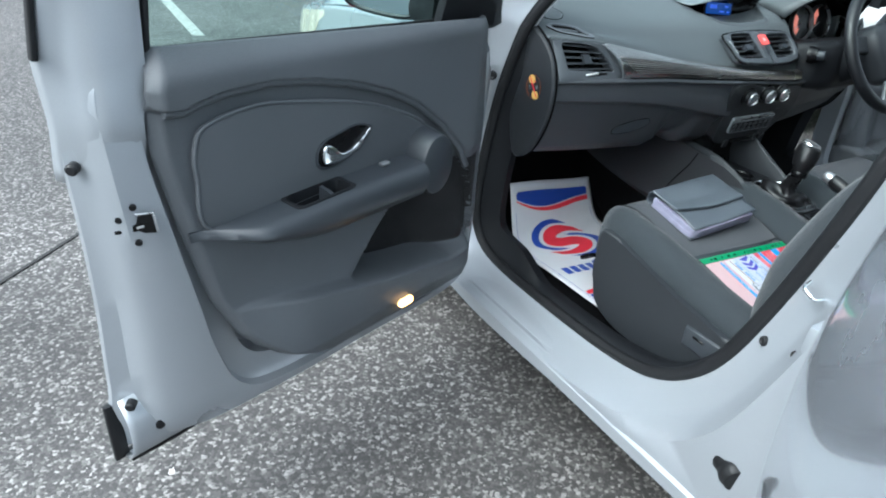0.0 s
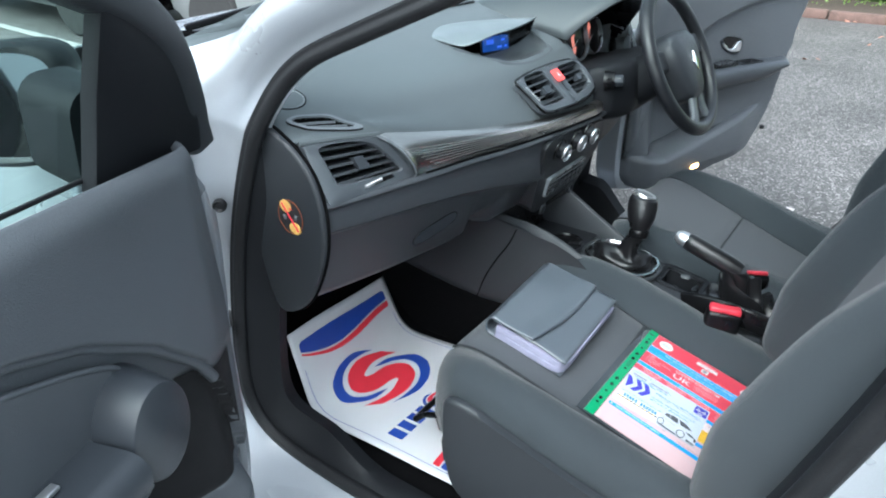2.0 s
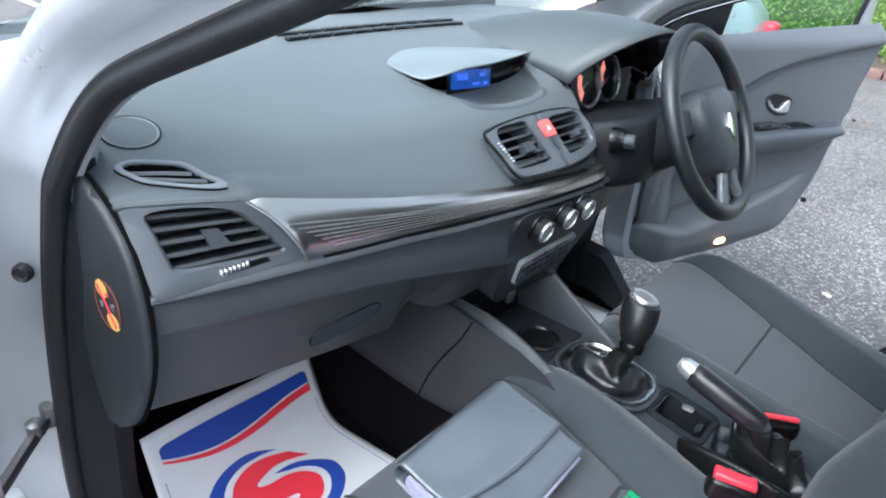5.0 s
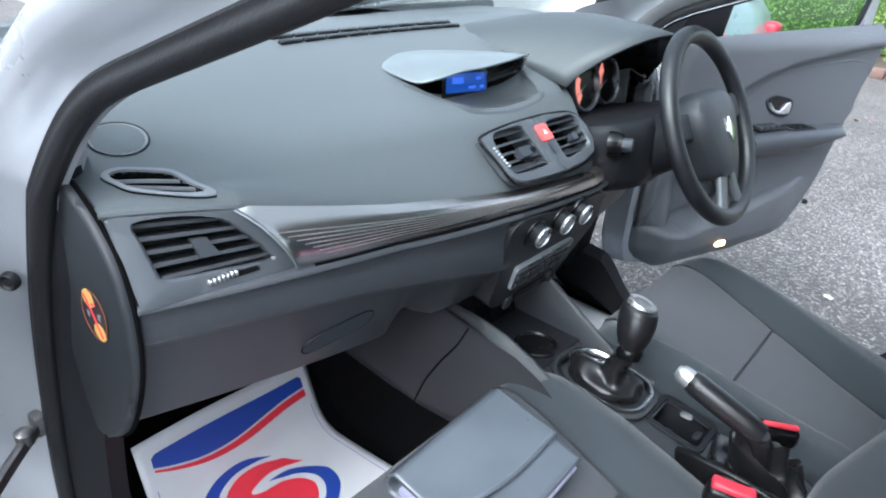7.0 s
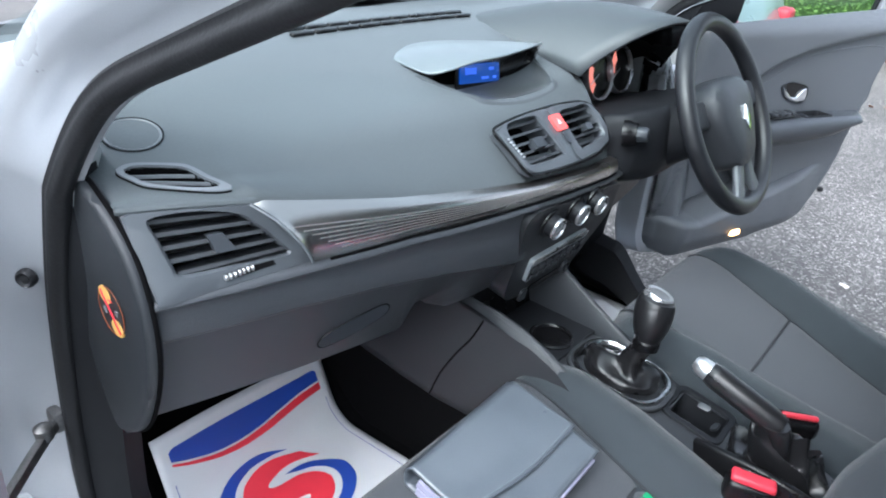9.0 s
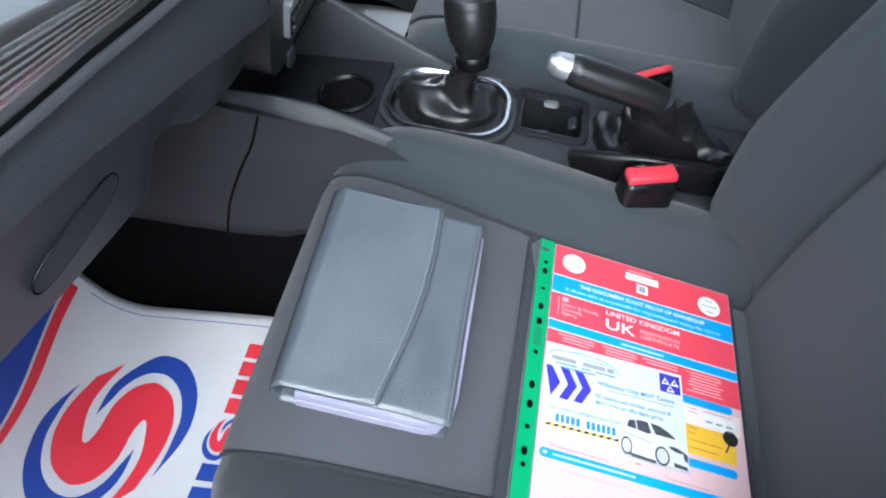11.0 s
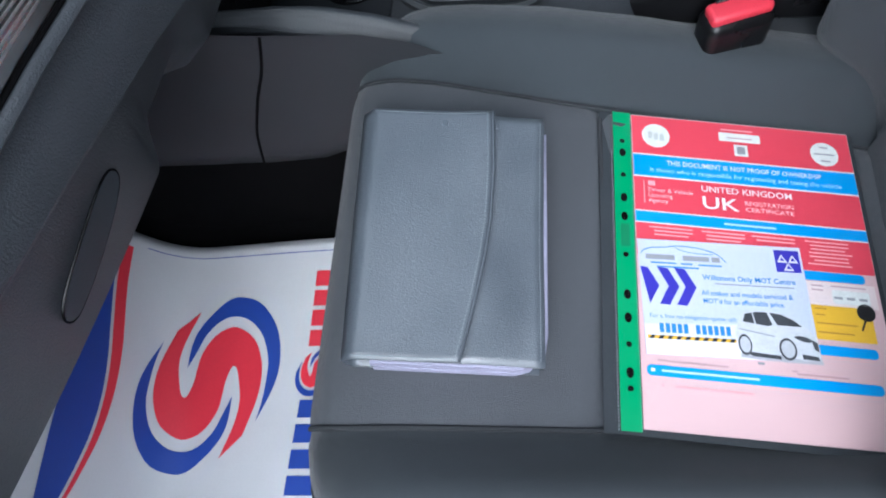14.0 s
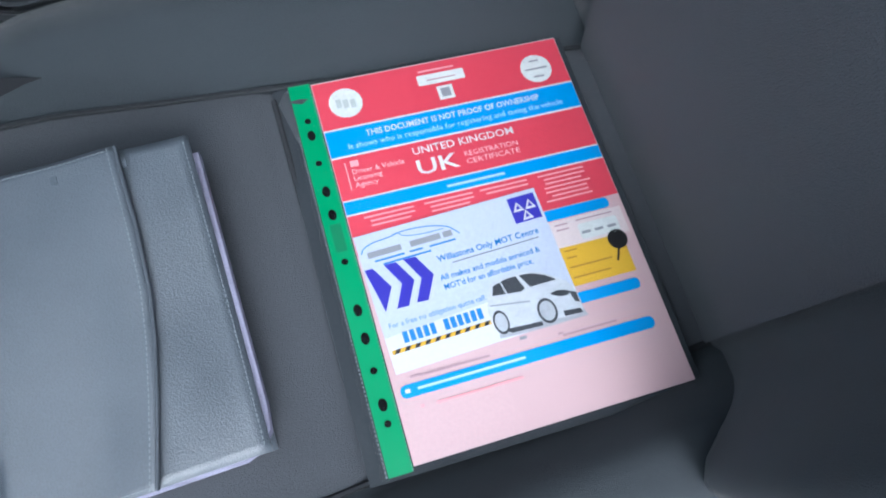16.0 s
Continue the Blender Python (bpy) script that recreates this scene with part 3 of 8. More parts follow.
# floor pan, toe board, bulkhead, rear bench
def floor_z(y):
    return table(y, (-2.2, 0.30), (-0.62, 0.30), (-0.5, 0.272), (0.29, 0.268), (0.33, 0.285), (0.62, 0.53), (0.66, 0.75))


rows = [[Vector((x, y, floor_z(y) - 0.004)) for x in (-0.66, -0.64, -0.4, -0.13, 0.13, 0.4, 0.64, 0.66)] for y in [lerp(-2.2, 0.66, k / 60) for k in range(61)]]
part("carpet_floor", loft(rows), CARPET_AND_SHADE, car, "black carpet floor and toe board")
part("bulkhead", rbox((1.36, 0.03, 0.75), (0, 0.68, 0.62), 0.01), CARPET_AND_SHADE, car)
part("underbody", rbox((1.46, 4.0, 0.05), (0, -0.35, 0.225), 0.02), GLOSSBLACK, car)
part("rear_bench", merge(rbox((1.24, 0.5, 0.22), (0, -1.33, 0.42), 0.05, 4), rbox((1.24, 0.16, 0.6), (0, 0, 0), 0.05, 4, None, pose(0, -1.68, 0.78, 18, 0, 0))), CLOTH, car, "dark grey rear bench seat")

# ---------------------------------------------------------------- front doors
def ring_panel(qmap, outer, inner, depth, n=72, lip=0.004):
    """A bezel between two outlines in panel coordinates, with the inner hole's walls; and the hole's floor."""
    cx, cy = sum(p[0] for p in inner) / len(inner), sum(p[1] for p in inner) / len(inner)

    def reach(poly, a):
        d, best = (math.cos(a), math.sin(a)), 0.0
        for (x0, y0), (x1, y1) in zip(poly, poly[1:] + poly[:1]):
            ex, ey = x1 - x0, y1 - y0
            det = d[0] * -ey + d[1] * ex
            if abs(det) < 1e-9:
                continue
            rx, ry = x0 - cx, y0 - cy
            s = (rx * -ey + ry * ex) / det
            t = (d[0] * ry - d[1] * rx) / det
            if s > 0 and -1e-6 <= t <= 1 + 1e-6:
                best = max(best, s)
        return best
    ro, ri = [], []
    for k in range(n):
        a = 2 * math.pi * k / n
        o, i = reach(outer, a), reach(inner, a)
        ro.append((cx + o * math.cos(a), cy + o * math.sin(a)))
        ri.append((cx + i * math.cos(a), cy + i * math.sin(a)))
    mix = [(lerp(a[0], b[0], 0.12), lerp(a[1], b[1], 0.12)) for a, b in zip(ri, ro)]
    rows = [[qmap(*p, -0.012) for p in ro], [qmap(*p, lip * 0.6) for p in ro], [qmap(lerp(p[0], q[0], 0.1), lerp(p[1], q[1], 0.1), lip) for p, q in zip(ro, ri)], [qmap(*p, lip) for p in mix], [qmap(*p, lip - 0.003) for p in ri], [qmap(*p, -depth) for p in ri]]
    bezel = loft(rows, loop=True)
    back = bmesh.new()
    back.faces.new([back.verts.new(qmap(*p, -depth * 0.98)) for p in ri])
    return bezel, back


DL = frame_m((-0.83, 0.13, 0), (-0.944, -0.33, 0), (0.33, -0.944, 0))


def arc_z(u, driver=False):
    if driver:
        return table(u, (-0.05, 0.43), (0.02, 0.65), (0.10, 0.76), (0.225, 0.849), (0.286, 0.876), (0.424, 0.908), (0.605, 0.930), (0.776, 0.946), (0.90, 0.953))
    return table(u, (-0.05, 0.40), (-0.024, 0.491), (0.02, 0.62), (0.057, 0.685), (0.13, 0.76), (0.224, 0.827), (0.30, 0.862), (0.38, 0.89), (0.48, 0.913), (0.572, 0.924), (0.66, 0.921), (0.70, 0.913), (0.725, 0.905), (0.80, 0.915))


def rim_z(u):
    """Height of the map pocket's rim along the door."""
    return table(u, (0.0, 0.448), (0.10, 0.436), (0.24, 0.457), (0.39, 0.484), (0.47, 0.50), (0.64, 0.53))


def pocket_end(z):
    return 0.392 - 1.065 * (z - 0.484)


def panel_w(u, z, driver=False):
    """How far the door trim stands into the car."""
    a = arc_z(u, driver)
    w = -0.032 + 0.019 * smooth(a - 0.002, a + 0.006, z)
    w += 0.02 * smooth(0.60, 0.42, z) * smooth(-0.02, 0.05, u)
    w += 0.028 * smooth(rim_z(u) + 0.007, rim_z(u) - 0.007, z) * smooth(0.70, 0.50, u) * smooth(-0.02, 0.04, u)
    w -= 0.045 * smooth(0.93, 1.01, z) ** 2
    w -= 0.085 * smooth(0.012, -0.012, u - pocket_end(z)) * smooth(rim_z(u) - 0.004, rim_z(u) + 0.008, z) * smooth(0.69, 0.65, z) * smooth(-0.038, -0.016, u) * lerp(0.10, 1.0, smooth(0.02, 0.16, u))
    w -= 0.012 * smooth(0.03, -0.03, u)
    w -= 0.012 * smooth(0.40, 0.35, z)
    return w


def front_door(mm, driver):
    M = mm @ DL
    inner = spline([(u, z, 0) for u, z in ((-0.03, 0.925), (0.3, 0.94), (0.73, 0.965), (0.772, 0.955), (0.782, 0.93), (0.776, 0.84), (0.754, 0.72), (0.722, 0.56), (0.70, 0.45), (0.655, 0.345), (0.56, 0.305), (0.3, 0.30), (0.03, 0.30), (-0.04, 0.36), (-0.05, 0.62))], 90, True)
    outer = spline([(u, z, 0) for u, z in ((-0.06, 0.93), (0.3, 0.945), (0.78, 0.975), (0.85, 0.97), (0.868, 0.93), (0.864, 0.84), (0.86, 0.70), (0.862, 0.56), (0.868, 0.42), (0.862, 0.285), (0.6, 0.266), (0.3, 0.262), (0.0, 0.262), (-0.07, 0.34), (-0.08, 0.62))], 90, True)
    if driver:
        for ring in (inner, outer):
            for p in ring:
                p.x += 0.04 * smooth(0.45, 0.75, p.x) * smooth(0.6, 0.85, p.y) - 0.12 * smooth(0.65, 0.40, p.y) * smooth(0.4, 0.75, p.x)
                p.y += 0.05 * smooth(0.42, 0.30, p.y)
    rows = []
    for w, t, s in ((-0.13, 0.0, 0.82), (-0.13, 0.0, 0.845), (-0.078, 0.0, 0.85), (-0.072, 0.0, 0.95), (-0.066, 0.0, 0.985), (-0.05, 0.0, 1.0), (-0.05, 0.16, 1.0), (-0.056, 0.58, 1.0), (-0.075, 0.74, 1.0), (-0.10, 0.82, 1.0), (-0.112, 1.0, 1.0), (-0.125, 1.0, 1.0), (-0.135, 1.0, 0.985), (-0.158, 1.0, 0.90), (-0.165, 1.0, 0.6)):
        row = []
        for a, b in zip(inner, outer):
            p = a.lerp(b, t)
            c = Vector((0.40, 0.64, 0))
            p = c + (p - c) * s
            row.append(Vector((p.x, w - 0.02 * max(0, p.y - 0.62) * (w < -0.1), p.y - 0.10 * smooth(0.84, 0.96, p.y) * smooth(0.80, 0.72, p.x) * (w < -0.05))))
        rows.append(row)
    shell = part("front_door", merge(None, loft(rows, loop=True, caps=True), M), SILVER_IN, car, "open silver front door")
    # trim panel
    nz, nu = 210, 130
    rows = []
    for j in range(nz + 1):
        f = j / nz
        z = lerp(0.345, 0.985, f)
        ul = table(z, (0.345, 0.03), (0.36, -0.01), (0.40, -0.036), (0.50, -0.045), (0.75, -0.043), (0.95, -0.02))
        ur = table(z, (0.345, 0.40), (0.352, 0.47), (0.37, 0.53), (0.40, 0.59), (0.44, 0.635), (0.474, 0.663), (0.556, 0.702), (0.716, 0.743), (0.839, 0.768), (0.934, 0.774), (0.985, 0.754))
        if driver:
            ur = table(z, (0.345, 0.30), (0.365, 0.40), (0.377, 0.527), (0.396, 0.613), (0.446, 0.679), (0.502, 0.737), (0.555, 0.776), (0.638, 0.80), (0.718, 0.821), (0.822, 0.846), (0.893, 0.877), (0.937, 0.885), (0.985, 0.875))
        row = []
        for i in range(nu + 1):
            u = lerp(ul, ur, i / nu)
            zz = z + 0.026 * (u / 0.78 - 0.55) * smooth(0.85, 0.985, z)
            e = min(u - ul, ur - u, z - 0.345 + 0.004)
            row.append(Vector((u, panel_w(u, zz, driver) - 0.02 * smooth(0.018, 0.0, e), zz)))
        rows.append(row)
    ob = part("trim_panel", merge(None, loft(rows), M), DOORTRIM, shell, "black grained door trim", sharp=80)
    solid(ob, 0.012, -1 if mm.determinant() > 0 else 1)
    # black sheet added over the pocket's inside, its shade put into colour
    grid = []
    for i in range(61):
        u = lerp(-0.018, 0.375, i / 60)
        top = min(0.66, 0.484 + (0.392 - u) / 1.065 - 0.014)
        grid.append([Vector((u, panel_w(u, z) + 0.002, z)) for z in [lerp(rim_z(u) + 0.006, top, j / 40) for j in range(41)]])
    shade_sheet = loft(grid)
    part("pocket_shade", merge(None, shade_sheet, M), mat("pocket_shade_black", (0.006, 0.006, 0.007), 0.8, 0, 0.3, 20, 0.3, 600), shell, sharp=80)
    # rolled ridge along the arc
    far = 0.85 if driver else 0.755
    ridge = [Vector((u, -0.0245, arc_z(u, driver) + 0.001)) for u in [lerp(0.03, far, k / 70) for k in range(71)]]
    part("trim_ridge", merge(None, sweep(ridge, round_profile(0.0085, 0.0075, 12), up=(0, 1, 0)), M), DOORTRIM, shell, sharp=80)
    # raised cloth insert
    edge = ((0.715, 0.80), (0.712, 0.851), (0.692, 0.878), (0.62, 0.892), (0.547, 0.888), (0.386, 0.858), (0.27, 0.818), (0.19, 0.775), (0.20, 0.74), (0.26, 0.715), (0.45, 0.705), (0.69, 0.70))
    if driver:
        edge = ((0.812, 0.80), (0.838, 0.857), (0.825, 0.890), (0.75, 0.903), (0.653, 0.902), (0.434, 0.884), (0.30, 0.835), (0.22, 0.785), (0.22, 0.74), (0.30, 0.715), (0.50, 0.705), (0.79, 0.715))
    edge = spline([(u, z, 0) for u, z in edge], 80, True)
    ins = slab([(p.x, p.y) for p in edge], 0.011, 0.007, None, None, 3)
    piping = sweep([Vector((p.x, -0.0225, p.y)) for p in edge], round_profile(0.0036, 0.0036, 8), closed=True, up=(0, 1, 0))
    part("insert_piping", merge(None, piping, M), DOORTRIM, shell, sharp=80)
    part("door_insert", merge(None, ins, M @ Matrix(((1, 0, 0, 0), (0, 0, 1, -0.032), (0, 1, 0, 0), (0, 0, 0, 1)))), INSERT, shell)
    # armrest
    rows = []
    for k in range(62):
        f = k / 61
        u = lerp(0.815 if driver else 0.735, 0.25, f)
        g = (0.735 - u) / 0.485
        top = lerp(0.706, 0.722, g) + 0.006 * math.sin(math.pi * max(0.0, g))
        dep = 0.082 * smooth(0.0, 0.22, f) + 0.006
        bot = lerp(0.69, 0.648, smooth(0, 0.5, f))
        bot = lerp(0.70, bot, smooth(0, 0.12, f))
        rows.append([Vector((u, -0.035 + w, z)) for w, z in ((0, top), (dep * 0.10, top + 0.001), (dep * 0.13, top), (dep * 0.74, top), (dep * 0.78, top - 0.001), (dep * 0.88, top - 0.004), (dep, top - 0.016), (dep * 0.98, lerp(top, bot, 0.6)), (dep * 0.82, bot + 0.006), (dep * 0.6, bot), (0, bot - 0.004))])
    arm_bm = loft(rows, loop=True, caps=True)

    def arm_top(s, t, d=0.0):
        u = lerp(0.566, 0.428, s)
        f = (0.735 - u) / 0.485
        return Vector((u, -0.035 + lerp(0.010, 0.068, t), lerp(0.706, 0.722, f) + 0.006 * math.sin(math.pi * f) + d))
    hole = [f for f in arm_bm.faces if 0.436 < f.calc_center_median().x < 0.558 and -0.022 < f.calc_center_median().y < 0.026 and f.calc_center_median().z > 0.700]
    bmesh.ops.delete(arm_bm, geom=hole, context="FACES")
    part("armrest", merge(None, arm_bm, M), DARKPLASTIC, shell, sharp=60)
    bez, back = ring_panel(arm_top, rounded(1.0, 1.0, 0.14, 4, 0.5, 0.5), rounded(0.86, 0.80, 0.12, 4, 0.5, 0.5), 0.038, lip=0.0025)
    rec = part("grip_recess", merge(None, bez, M), COLUMN, shell, "black grip recess in the armrest")
    part("recess_floor", merge(None, back, M), CARPET_AND_SHADE, rec)
    fin = loft([[arm_top(0.66 + 0.10 * c, t, d) for t, d in ((0.12, -0.002), (0.5, -0.004), (0.88, -0.012), (0.88, -0.036), (0.12, -0.036))] for c in (-0.3, 0.3)], loop=True, caps=True)
    part("grip_divider", merge(None, fin, M), DARKPLASTIC, rec)
    if not driver:
        part("window_switch", merge(None, rbox((0.022, 0.012, 0.006), (0.325, -0.003, 0.728), 0.002), M), ALU, shell)
    else:
        plate = part("switch_plate", merge(None, rbox((0.125, 0.050, 0.006), (0.352, 0.0, 0.7275), 0.0025, 2), M), GLOSSBLACK, shell, "black plate with window switches")
        for k in range(4):
            part("window_switch", merge(None, rbox((0.017, 0.032, 0.010), (0.394 - 0.026 * k, 0.0, 0.7315), 0.003, 2), M), SLAT, plate)
    # round grille at the front end of the armrest
    dome = lathe([(0.0, 0.071), (0.043, 0.070), (0.047, 0.068), (0.049, 0.063), (0.053, 0.03), (0.056, 0.0)], 36, None, Matrix(((1, 0, 0, 0.195), (0, 0, 1, -0.04), (0, 1.35, 0, 0.70), (0, 0, 0, 1))))
    part("armrest_end", merge(None, dome, M), DARKPLASTIC, shell)
    # handle in its bowl
    H = M @ Matrix(((1, 0, 0, 0), (0, 0, 1, -0.0215), (0, 1, 0, 0), (0, 0, 0, 1)))
    edge = spline([(0.349, 0.806, 0), (0.385, 0.816, 0), (0.43, 0.809, 0), (0.468, 0.799, 0), (0.481, 0.780, 0), (0.478, 0.756, 0), (0.457, 0.748, 0), (0.42, 0.753, 0), (0.378, 0.768, 0), (0.357, 0.787, 0)], 50, True)
    c = Vector((0.415, 0.782, 0))
    rows = [[Vector(((c + (p - c) * k).x, (c + (p - c) * k).y, d)) for p in edge] for k, d in ((1.03, -0.002), (1.02, 0.004), (0.97, 0.0045), (0.93, 0.001), (0.85, -0.012))]
    part("handle_bowl", merge(None, loft(rows, loop=True), H), DARKPLASTIC, shell)
    part("bowl_floor", merge(None, slab([((c + (p - c) * 0.93).x, (c + (p - c) * 0.93).y) for p in edge], 0.002), H), GLOSSBLACK, shell)
    lev = spline([(0.353, 0.804, 0), (0.366, 0.781, 0), (0.395, 0.764, 0), (0.43, 0.755, 0), (0.465, 0.757, 0), (0.470, 0.778, 0), (0.463, 0.793, 0), (0.447, 0.789, 0), (0.425, 0.771, 0), (0.400, 0.773, 0), (0.376, 0.787, 0)], 50, True)
    part("door_handle", merge(None, slab([(p.x, p.y) for p in lev], 0.008, 0.0035, None, None, 3), H), CHROME, shell, "chrome door pull")
    # courtesy lamp
    part("courtesy_lamp", merge(None, rbox((0.040, 0.016, 0.018), (0.264, panel_w(0.264, 0.385) + (0.012 if driver else 0.004), 0.385), 0.006), M), LAMP, shell, "lit amber lamp")
    # painted pillar behind the window with its seals
    rows = []
    for k in range(29):
        z = lerp(0.80, 1.37, k / 28)
        a = table(z, (0.80, 0.768), (0.90, 0.772), (0.95, 0.758), (1.2, 0.752), (1.37, 0.76))
        b = table(z, (0.80, 0.866), (0.90, 0.868), (0.98, 0.874), (1.2, 0.858), (1.37, 0.82))
        lean = 0.16 * max(0, z - 0.97)
        up = smooth(0.93, 1.13, z)
        rows.append([Vector((lerp(a, b, f), lerp(w0, w1, up) + lean - 0.022 * smooth(0.90, 0.80, z), z)) for f, w0, w1 in ((0.0, -0.065, -0.085), (0.03, -0.048, -0.066), (0.16, -0.047, -0.065), (0.45, -0.052, -0.078), (0.58, -0.055, -0.083), (0.74, -0.074, -0.088), (0.82, -0.096, -0.092), (0.96, -0.108, -0.10), (1.0, -0.125, -0.125))])
    pil = part("window_pillar", merge(None, loft(rows), M), SILVER_IN, shell, sharp=50)
    solid(pil, 0.006, 0)
    for us, wa, z0 in (((0.748, 0.744, 0.752), -0.066, 0.975), ((0.878, 0.862, 0.824), -0.108, 0.985)):
        strip = sweep([Vector((u, wa + 0.16 * max(0, z - 0.97), z)) for u, z in zip(us, (z0, 1.2, 1.36))], rounded(0.009, 0.014, 0.003, 3), up=(0, 1, 0))
        part("window_seal", merge(None, strip, M), RUBBER, shell)
    # glass, frame, mirror triangle
    def ww(z):
        return -0.075 + 0.22 * max(0, z - 0.97)
    frame_path = spline([(u, z, 0) for u, z in ((0.825, 0.96), (0.83, 1.15), (0.815, 1.30), (0.77, 1.385), (0.67, 1.405), (0.5, 1.355), (0.30, 1.262), (0.15, 1.188), (0.05, 1.142), (-0.02, 1.085), (-0.065, 1.0), (-0.08, 0.94))], 70)
    fr = sweep([Vector((p.x, ww(p.y), p.y)) for p in frame_path if p.y > 1.34 or p.x < 0.5], rounded(0.05, 0.045, 0.012, 3), up=(0, 1, 0))
    part("window_frame", merge(None, fr, M), PLASTIC, shell)
    pts = [(p.x, p.y) for p in frame_path] + [(0.2, 0.955), (0.5, 0.97)]
    pts = [(min(u, 0.78), z) for u, z in pts]
    bm = bmesh.new()
    bm.faces.new([bm.verts.new((u, ww(z) - 0.004, z)) for u, z in pts])
    bmesh.ops.triangulate(bm, faces=bm.faces[:])
    g = part("door_glass", merge(None, bm, M), GLASS, shell, "green-tinted side window")
    g.visible_shadow = False
    sail = slab([(-0.07, 0.94), (0.125, 0.955), (0.115, 1.06), (0.10, 1.165), (0.05, 1.142), (0.015, 1.115), (-0.02, 1.085), (-0.045, 1.04), (-0.065, 1.0)], 0.02, 0.006)
    bmesh.ops.transform(sail, matrix=Matrix(((1, 0, 0, 0), (0, 0, 1, -0.072), (0, 1, 0, 0), (0, 0, 0, 1))), verts=sail.verts[:])
    for v in sail.verts:
        v.co.y += 0.22 * max(0, v.co.z - 0.97)
    part("mirror_triangle", merge(None, sail, M), COLUMN, shell)
    # outside mirror
    MM = M @ frame_m((0.05, -0.284, 1.005), (-0.37, 0.929, 0), (0, 0, 1), (0.929, 0.37, 0.0))
    ol = spline([(-0.090, 0.014, 0), (-0.096, -0.02, 0), (-0.086, -0.046, 0), (-0.052, -0.058, 0), (0.0, -0.064, 0), (0.046, -0.064, 0), (0.080, -0.053, 0), (0.094, -0.028, 0), (0.100, 0.022, 0), (0.097, 0.052, 0), (0.078, 0.065, 0), (0.042, 0.067, 0), (-0.01, 0.057, 0), (-0.06, 0.040, 0)], 64, True)
    hrows = [[Vector((p.x * s + 0.002, p.y * s, z)) for p in ol] for s, z in ((1.0, -0.012), (1.01, 0.0), (1.04, 0.005), (1.12, 0.004), (1.17, -0.006), (1.18, -0.03), (1.10, -0.07), (0.85, -0.10), (0.5, -0.115))]
    house = part("mirror_housing", merge(None, loft(hrows, loop=True, caps=True), MM), COLUMN, shell, "black outside mirror", sharp=60)
    part("mirror_glass", merge(None, slab([(p.x * 1.0, p.y * 1.0) for p in ol], 0.003), MM @ Matrix.Translation((0.002, 0, -0.009))), MIRROR, house)
    arm = sweep([(0.055, -0.088, 0.992), (0.05, -0.12, 0.995), (0.035, -0.17, 1.0)], rounded(0.085, 0.125, 0.03, 4))
    part("mirror_arm", merge(None, arm, M), COLUMN, house)
    waist = sweep([Vector((u, -0.071 + 0.0, 0.9715 + 0.026 * (u / 0.78 - 0.55) + 0.006)) for u in [lerp(-0.02, 0.79, k / 20) for k in range(21)]], rounded(0.005, 0.006, 0.002, 2))
    part("waist_seal", merge(None, waist, M), RUBBER, shell)
    # latch and rubber buffers on the closing face
    L = M @ frame_m((0.803, -0.0535, 0.735), (0.84, -0.55, 0), (0, 0, 1), (0.55, 0.84, 0)) @ pose(0, 0, 0, 0, 0, 14)
    lt = part("latch", merge(None, slab([(-0.026, -0.016), (-0.006, -0.018), (0.0, -0.006), (0.034, -0.003), (0.034, 0.002), (0.0, 0.006), (-0.006, 0.012), (-0.022, 0.016)], 0.003, 0.001), L), GLOSSBLACK, shell, "black door latch slot")
    part("latch_claw", merge(None, rbox((0.012, 0.004, 0.003), (-0.004, 0.0, 0.0035), 0.0012, 2), L), ALU, lt)
    part("latch_edge", merge(None, sweep([(-0.025, 0.014, 0.001), (-0.029, -0.017, 0.001), (-0.004, -0.021, 0.001)], round_profile(0.002, 0.002, 8), up=(0, 0, 1)), L), ALU, lt)
    for x, y in ((0.008, 0.024), (0.02, -0.02), (-0.006, -0.034)):
        part("latch_bolt", merge(None, lathe([(0.0055, 0.0), (0.0055, 0.003), (0.003, 0.004), (0.0, 0.003)], 12), L @ Matrix.Translation((x, y, 0.002))), GLOSSBLACK, shell)
    if not driver:
        lip = loft([[Vector((u, w, z)) for w, z in ((-0.125, 0.262), (-0.095, 0.268), (-0.075, 0.292), (-0.068, 0.325), (-0.075, 0.36), (-0.10, 0.40))] for u in (0.70, 0.74, 0.78, 0.82, 0.855, 0.868)])
        solid(part("door_foot", merge(None, lip, M), SILVER_IN, shell, "pressed silver flange at the foot of the door", sharp=70), 0.004, 0)
        part("foot_bung", merge(None, lathe([(0.0095, -0.004), (0.0095, 0.002), (0.006, 0.003), (0.0, 0.003)], 16), M @ frame_m((0.815, -0.0675, 0.335), (1, 0, 0), (0, 0.1, 1), (0, 1, 0.1))), RUBBER, shell)
        part("door_seal", merge(None, sweep([(0.685, -0.112, 0.262), (0.78, -0.112, 0.258), (0.862, -0.113, 0.259)], rounded(0.030, 0.014, 0.004, 3)), M), RUBBER, shell)
        part("door_seal", merge(None, sweep([(0.872, -0.118, 0.262), (0.876, -0.108, 0.31), (0.874, -0.118, 0.385)], rounded(0.026, 0.012, 0.004, 3), up=(0, 1, 0)), M), RUBBER, shell)
    crease = sweep([Vector((u, w, z)) for u, w, z in ((0.775, -0.062, 0.66), (0.80, -0.075, 0.645), (0.83, -0.096, 0.635))], round_profile(0.002, 0.002, 6))
    part("face_crease", merge(None, crease, M), SILVER_IN, shell)
